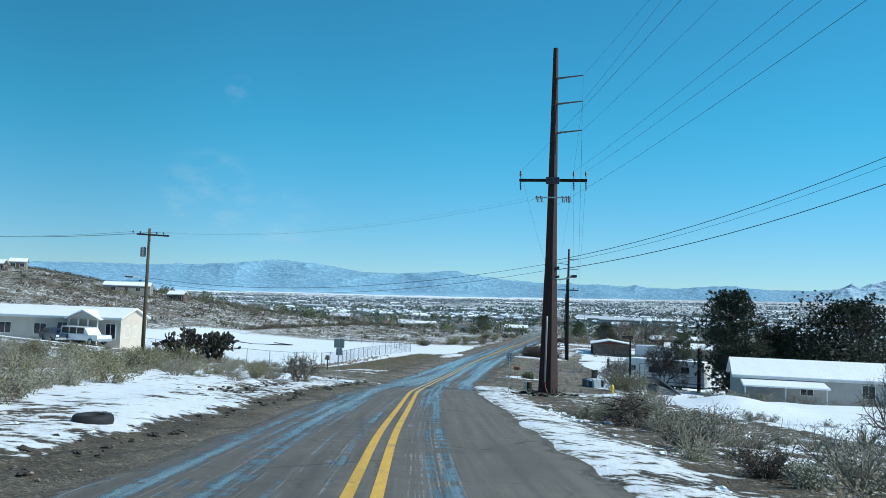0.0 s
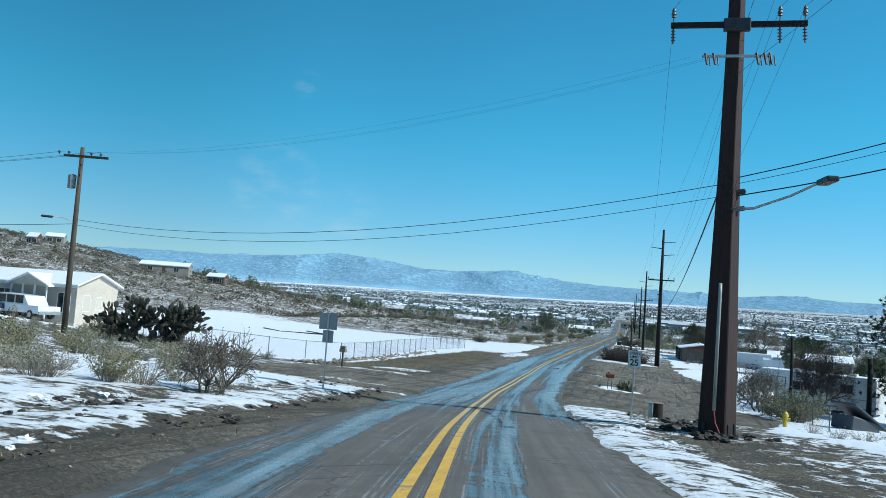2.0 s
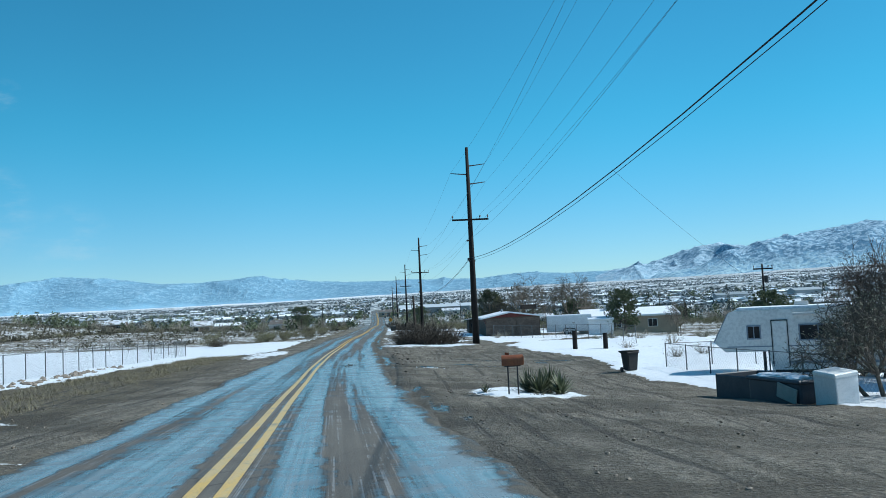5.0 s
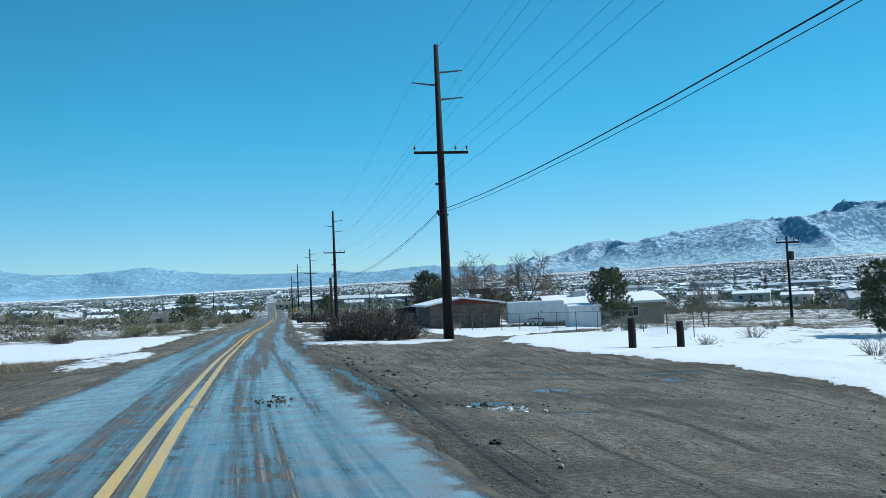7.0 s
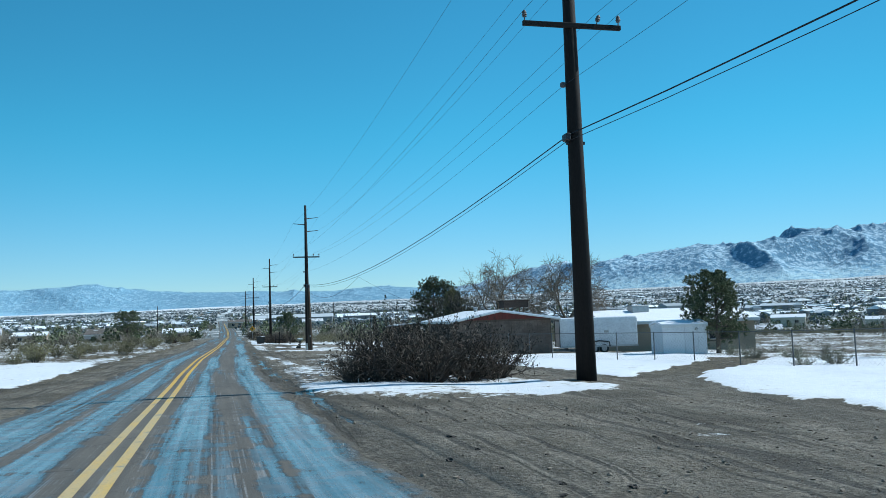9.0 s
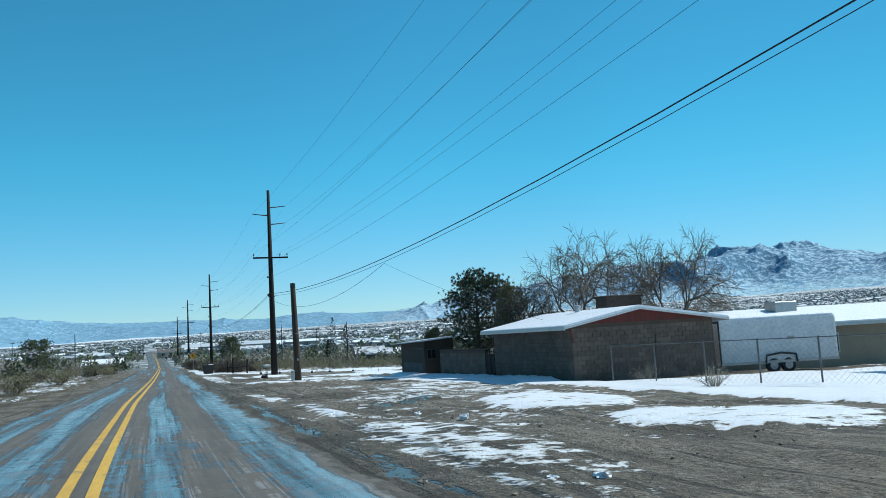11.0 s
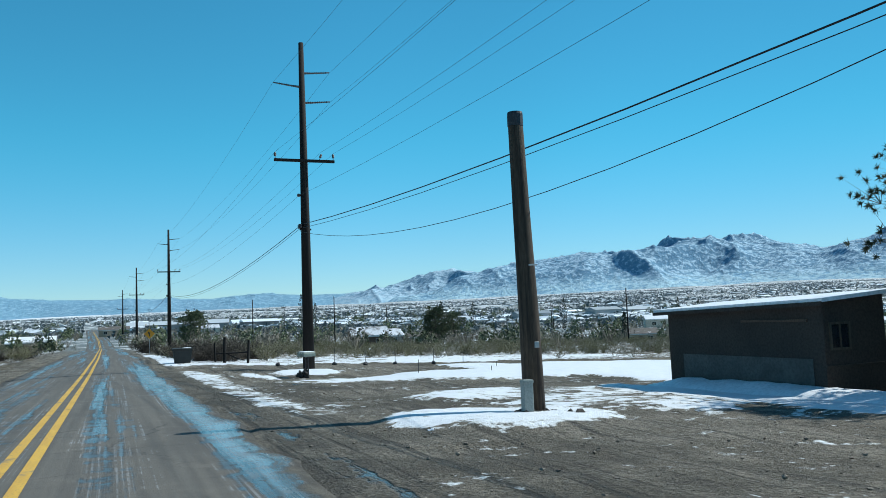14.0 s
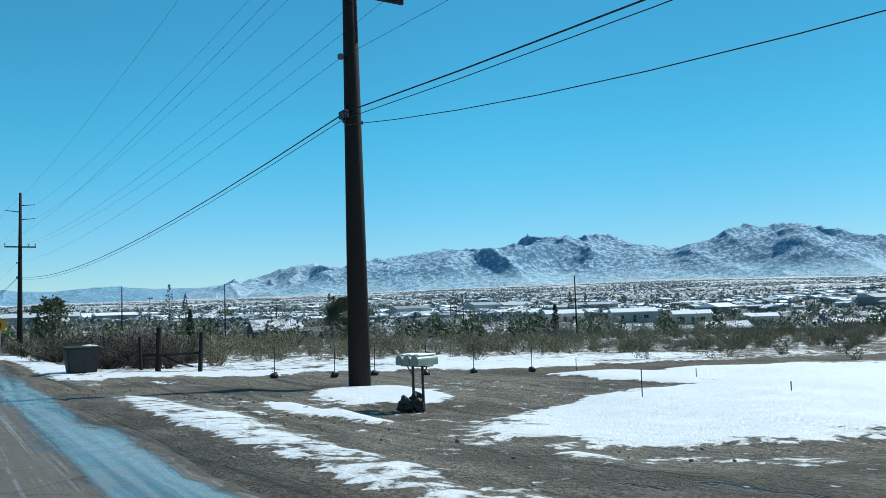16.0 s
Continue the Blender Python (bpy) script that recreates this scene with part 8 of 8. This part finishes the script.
for i in range(6100):
    if i < 2600:
        y = rg.uniform(27, 88)
        x = rg.uniform(-19.3, float(road_x(y)) - 7.5)
    elif i < 3300:
        y = rg.uniform(-48, 10)
        x = float(road_x(y)) + rg.choice((-1, -1, 1)) * rg.uniform(3.7, 9)
    else:
        y = rg.uniform(100, 200)
        x = float(road_x(y)) - rg.uniform(5, 12)
    if float(snow_cover(np.array(x), np.array(y))) > 0.46:
        continue
    z = float(ground(x, y)) + 0.02
    for k in range(9):
        a, h = rg.uniform(0, 6.28), rg.uniform(0.06, 0.2) * (1.3 if i < 2600 else 0.4)
        c, q = math.cos(a), math.sin(a)
        o = Vector((x + rg.gauss(0, 0.16), y + rg.gauss(0, 0.16), z - 0.04))
        g.add([o + Vector((-q * 0.008, c * 0.008, 0)), o + Vector((q * 0.008, -c * 0.008, 0)), o + Vector((c * h * 1.1, q * h * 1.1, h))], [(0, 1, 2)])
gr = g.mesh("dry_grass", STRAW)
tagged(new("dry_grass", gr), "dry straw-coloured grass on the banks", "grass", kind="stuff")

STONE = mat("brown stone", (0.26, 0.215, 0.17), (0.15, 0.12, 0.095), 0.9, scale=6, fine=40, relief=0.5, random_tint=0.3)


def pebble(seed):
    return Geo().blob((0, 0, 0), 1.0, 0.7, seed, 0.7, 1).mesh("stone", STONE)


def strew(name, places, base, label, category, lift=0.0):
    V, F, off = [], [], 0
    for x, y, s, a, k in places:
        me = base[k % len(base)]
        v = np.array([p.co for p in me.vertices]) * s
        c, q = math.cos(a), math.sin(a)
        V.append(np.stack([v[:, 0] * c - v[:, 1] * q + x, v[:, 0] * q + v[:, 1] * c + y, v[:, 2] + float(ground(x, y)) + s * 0.3 + lift], -1))
        F += [tuple(i + off for i in p.vertices) for p in me.polygons]
        off += len(v)
    me = bpy.data.meshes.new(name)
    me.from_pydata(np.concatenate(V).tolist(), [], F)
    me.materials.append(base[0].materials[0])
    return tagged(new(name, me), label, category, kind="stuff")


PEBBLES = [pebble(s) for s in range(4)]
places = []
for i in range(9000):
    y = rg.uniform(-50, 190)
    x = float(road_x(y)) + rg.choice((-1, 1, 1)) * (3.6 + abs(rg.gauss(0, 4.2)))
    places.append((x, y, 0.008 + 0.032 * rg.random() ** 3, rg.uniform(0, 6.28), rg.randrange(4)))
for i in range(260):
    y = rg.uniform(26, 66)
    places.append((-18.4 + rg.gauss(0, 0.5) - (0.04 * max(0, y - 42)), y, rg.uniform(0.08, 0.22), rg.uniform(0, 6.28), rg.randrange(4)))
strew("stones", places, PEBBLES, "brown stones strewn along the verge", "stones")
ROCK = mat("dark broken rock", (0.075, 0.062, 0.053), (0.035, 0.029, 0.025), 0.9, scale=5, fine=30, relief=0.6)
RUBBLE = [Geo().blob((0, 0, 0), 1.0, 0.55, s, 1.3, 2).mesh("rubble", ROCK) for s in range(11, 15)]
places = [(rg.gauss(6.4, 0.7), rg.gauss(4.4, 2.6), rg.uniform(0.05, 0.17), rg.uniform(0, 6.28), rg.randrange(4)) for i in range(48)]
places += [(7.05 + rg.gauss(0, 0.8), 0.8 + rg.gauss(0, 0.7), rg.uniform(0.06, 0.17), rg.uniform(0, 6.28), rg.randrange(4)) for i in range(36)]
places += [(float(road_x(y)) + 4.2 + rg.random() * 1.5, y, rg.uniform(0.02, 0.06), rg.uniform(0, 6.28), rg.randrange(4)) for y in [rg.gauss(64, 6) for i in range(60)]]
places += [(1.95 + rg.gauss(0, 0.35), 138.1 + rg.gauss(0, 0.3), rg.uniform(0.06, 0.16), rg.uniform(0, 6.28), rg.randrange(4)) for i in range(26)]
clods = [(rg.uniform(-1.5, 9.5), rg.uniform(48, 80), 0.008 + 0.03 * rg.random() ** 4, rg.uniform(0, 6.28), rg.randrange(4)) for i in range(3200)]
clods += [(rg.uniform(-3.0, 6.0), rg.uniform(96, 150), 0.008 + 0.025 * rg.random() ** 4, rg.uniform(0, 6.28), rg.randrange(4)) for i in range(2200)]
strew("mud_clods", [c for c in clods if c[0] - float(road_x(c[1])) > 3.7], [Geo().blob((0, 0, 0), 1.0, 0.5, s, 1.0, 1).mesh("clod", STONE) for s in range(21, 25)], "small clods and gravel on the driven dirt", "gravel")
strew("rubble", [p for p in places if math.hypot(p[0] - 7.05, p[1] - 1.0) > 0.55], RUBBLE, "dark broken rocks round the corner pole and verge", "rocks")
CLODS = [Geo().blob((0, 0, 0), 1.0, 0.5, s, 1.0, 2).mesh("clod", SNOW, True) for s in range(4)]
places = []
for i in range(700):
    y = rg.uniform(-50, 190)
    d = rg.choice((-1, 1, 1)) * rg.uniform(4.4, 7.5)
    x = float(road_x(y)) + d
    if float(snow_cover(np.array(x), np.array(y))) > 0.42:
        places.append((x, y, rg.uniform(0.03, 0.11), rg.uniform(0, 6.28), rg.randrange(4)))
strew("snow_clods", places, CLODS, "lumps of ploughed snow along the verge", "snow")

r_ = random.Random(77)
places = [(-3.45 + r_.gauss(0, 0.2), 52.8 + r_.gauss(0, 0.45), 0.007 + 0.022 * r_.random() ** 2, r_.uniform(0, 6.28), r_.randrange(4)) for i in range(60)]
strew("mud_clods", places, RUBBLE, "dark mud clods dropped on the wet asphalt", "clods", 0.04)
places = [(0.1 + r_.gauss(0, 0.5), 52.0 + r_.gauss(0, 0.5), 0.01 + 0.05 * r_.random() ** 2, r_.uniform(0, 6.28), r_.randrange(4)) for i in range(40)]
for i in range(900):
    y = r_.uniform(-52, 8)
    places.append((float(road_x(y)) - 3.9 - abs(r_.gauss(0, 2.2)), y, 0.02 + 0.09 * r_.random() ** 4, r_.uniform(0, 6.28), r_.randrange(4)))
strew("rubble", places, RUBBLE, "dark stones lying in thawing mud beside the road", "rocks")
places = [(0.5 + r_.gauss(0, 0.3), 51.0 + r_.gauss(0, 0.35), r_.uniform(0.012, 0.045), r_.uniform(0, 6.28), r_.randrange(4)) for i in range(26)]
strew("snow_clods", places, CLODS, "dirty lumps of melting snow on the dirt", "snow")


def brush_heap(x, y, w, h, seed):
    """Cut branches thrown on a heap, bent and crossing one another."""
    q = random.Random(seed)
    t = thing("brush_heap", "tangled heap of dark dead branches on the verge", "brush heap", pose(x, y, float(ground(x, y)) - 0.05))
    for name, count, thick, mt in (("branches", 90, 0.028, DARK_TWIG), ("twigs", 620, 0.009, DARK_TWIG), ("pale_twigs", 130, 0.012, TWIG)):
        g = Geo()
        for i in range(count):
            a, r = q.uniform(0, 6.283), w * 0.85 * math.sqrt(q.random())
            top = h * (1 - (r / w) ** 2) * (0.9 + 0.2 * math.sin(3 * a + seed))
            p = Vector((math.cos(a) * r, math.sin(a) * r, top * q.random() ** 0.7))
            d = unit(q)
            d.z = d.z * 0.6 + 0.1
            twig(g, p, d.normalized(), q.uniform(0.35, 0.9) * (1 if count < 100 else 0.6), thick, q, 0.12, 4, 4 if count < 100 else 3)
        part(name, g, mt, t)
    return t


brush_heap(10.75, -22.5, 1.0, 1.25, 3)
for kind, x, y, size in (("sage", 11.4, -24.3, 1.0), ("sage", 12.2, -23.4, 1.1), ("sage", 12.9, -22.2, 0.9), ("sage", 9.9, -20.8, 0.7)):
    shrub(kind, x, y, size, r_)

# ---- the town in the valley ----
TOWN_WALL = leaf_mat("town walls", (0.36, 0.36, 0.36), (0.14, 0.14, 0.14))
# Roof tones hold both snow and the lightening of distance haze.
TOWN_ROOF = leaf_mat("snowy town roofs lightened for haze", (0.74, 0.79, 0.83), (0.2, 0.235, 0.26))


def town():
    r_ = random.Random(5)
    walls, roofs = Geo(), Geo()
    for i in range(19000):
        x, y = polar(r_, -36, 75, 480, 2950, 0.9)
        if abs(x + 12) < 14 and y < 800:
            continue
        r = math.hypot(x, y - 40)
        z = float(ground(x, y)) + (0 if r < 350 else -1.0)
        a = r_.choice((0, 90)) + r_.uniform(-8, 8)
        k = 1.0 if r < 650 else 0.62
        lx, ly, h = k * r_.uniform(5, 10), k * r_.uniform(4, 6.5), k * r_.uniform(2.0, 3.0)
        if r_.random() < 0.025:
            lx, ly, h = lx * 3, ly * 2, h * 1.8
        m = pose(x, y, z, 0, 0, a)
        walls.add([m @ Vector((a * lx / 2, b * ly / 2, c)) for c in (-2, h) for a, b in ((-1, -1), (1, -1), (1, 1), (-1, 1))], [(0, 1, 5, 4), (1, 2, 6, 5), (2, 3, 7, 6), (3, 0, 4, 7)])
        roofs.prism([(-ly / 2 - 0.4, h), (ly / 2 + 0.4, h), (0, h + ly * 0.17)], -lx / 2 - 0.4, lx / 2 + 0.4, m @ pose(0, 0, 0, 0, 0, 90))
    for g, name, mt, lab in ((walls, "town_walls", TOWN_WALL, "walls of the distant town's low houses"), (roofs, "town_roofs", TOWN_ROOF, "snowy roofs of the distant town, lightened for haze")):
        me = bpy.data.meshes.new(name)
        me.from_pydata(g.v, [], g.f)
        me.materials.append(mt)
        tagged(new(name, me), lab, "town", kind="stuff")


town()
scatter("town_trees", TUFTS, brush_places(32000, lambda q: polar(q, -38, 76, 340, 2900, 0.85), 43, 0.45, 1.2), "evergreens in the far streets, greyed for haze", "trees")
scatter("town_trees", DARKS, brush_places(1100, lambda q: polar(q, -36, 75, 240, 900, 1.1), 41, 0.6, 1.3), "dark evergreens among the distant houses", "trees")
scatter("town_trees", BROWNS, brush_places(1300, lambda q: polar(q, -36, 75, 230, 1500, 1.1), 42, 0.7, 1.4), "bare brown trees among the distant houses", "trees")
scatter("valley_trees", DARKS, brush_places(260, lambda q: polar(q, -40, 75, 190, 460), 51, 0.5, 1.1), "dark evergreens beside the valley houses", "trees")
scatter("valley_trees", BROWNS, brush_places(900, lambda q: polar(q, -40, 75, 170, 480), 52, 0.5, 1.1), "leafless grey-brown trees beside the valley houses", "trees")


# ---- yuccas ----
def yucca_mesh(seed, n=90, h=0.55):
    rg_ = random.Random(seed)
    g = Geo()
    for i in range(n):
        a, tilt = rg_.uniform(0, 6.28), rg_.uniform(0.15, 1.35)
        d = Vector((math.cos(a) * math.sin(tilt), math.sin(a) * math.sin(tilt), math.cos(tilt)))
        q = Vector((-math.sin(a), math.cos(a), 0)) * 0.018
        ln = h * rg_.uniform(0.75, 1.15)
        m = d * ln * 0.45
        e = d * ln + Vector((0, 0, -0.05 * ln))
        g.add([-q, q, m + q * 1.2, e, m - q * 1.2], [(0, 1, 2, 3, 4)])
    return g.mesh("blades", YUCCA)


YUCCA = leaf_mat("yucca blades", (0.06, 0.075, 0.035), (0.17, 0.18, 0.1), 0.55)
YUCCAS = [yucca_mesh(s) for s in (1, 2)]
for i, (x, y, s) in enumerate(((3.2, 35.5, 1.6), (3.6, 36.1, 1.7), (3.0, 36.3, 1.5), (3.85, 35.5, 1.4), (1.55, 35.3, 0.6), (-8.5, -36.5, 2.0), (-9.6, -35.2, 2.2), (-8.9, -33.6, 1.7), (-10.8, -37.2, 2.0), (4.2, 7.0, 0.5))):
    yc = thing("yucca", "spiky green yucca with stiff pale-edged blades", "yucca", on_ground(x, y, 40 * i), group="yuccas by the road")
    yc.scale = (s, s, s)
    part("blades", YUCCAS[i % 2], None, yc)
    part("root_crown", Geo().blob((0, 0, 0.02), 0.09, 0.8, i, 0.3, 1), BARK, yc)
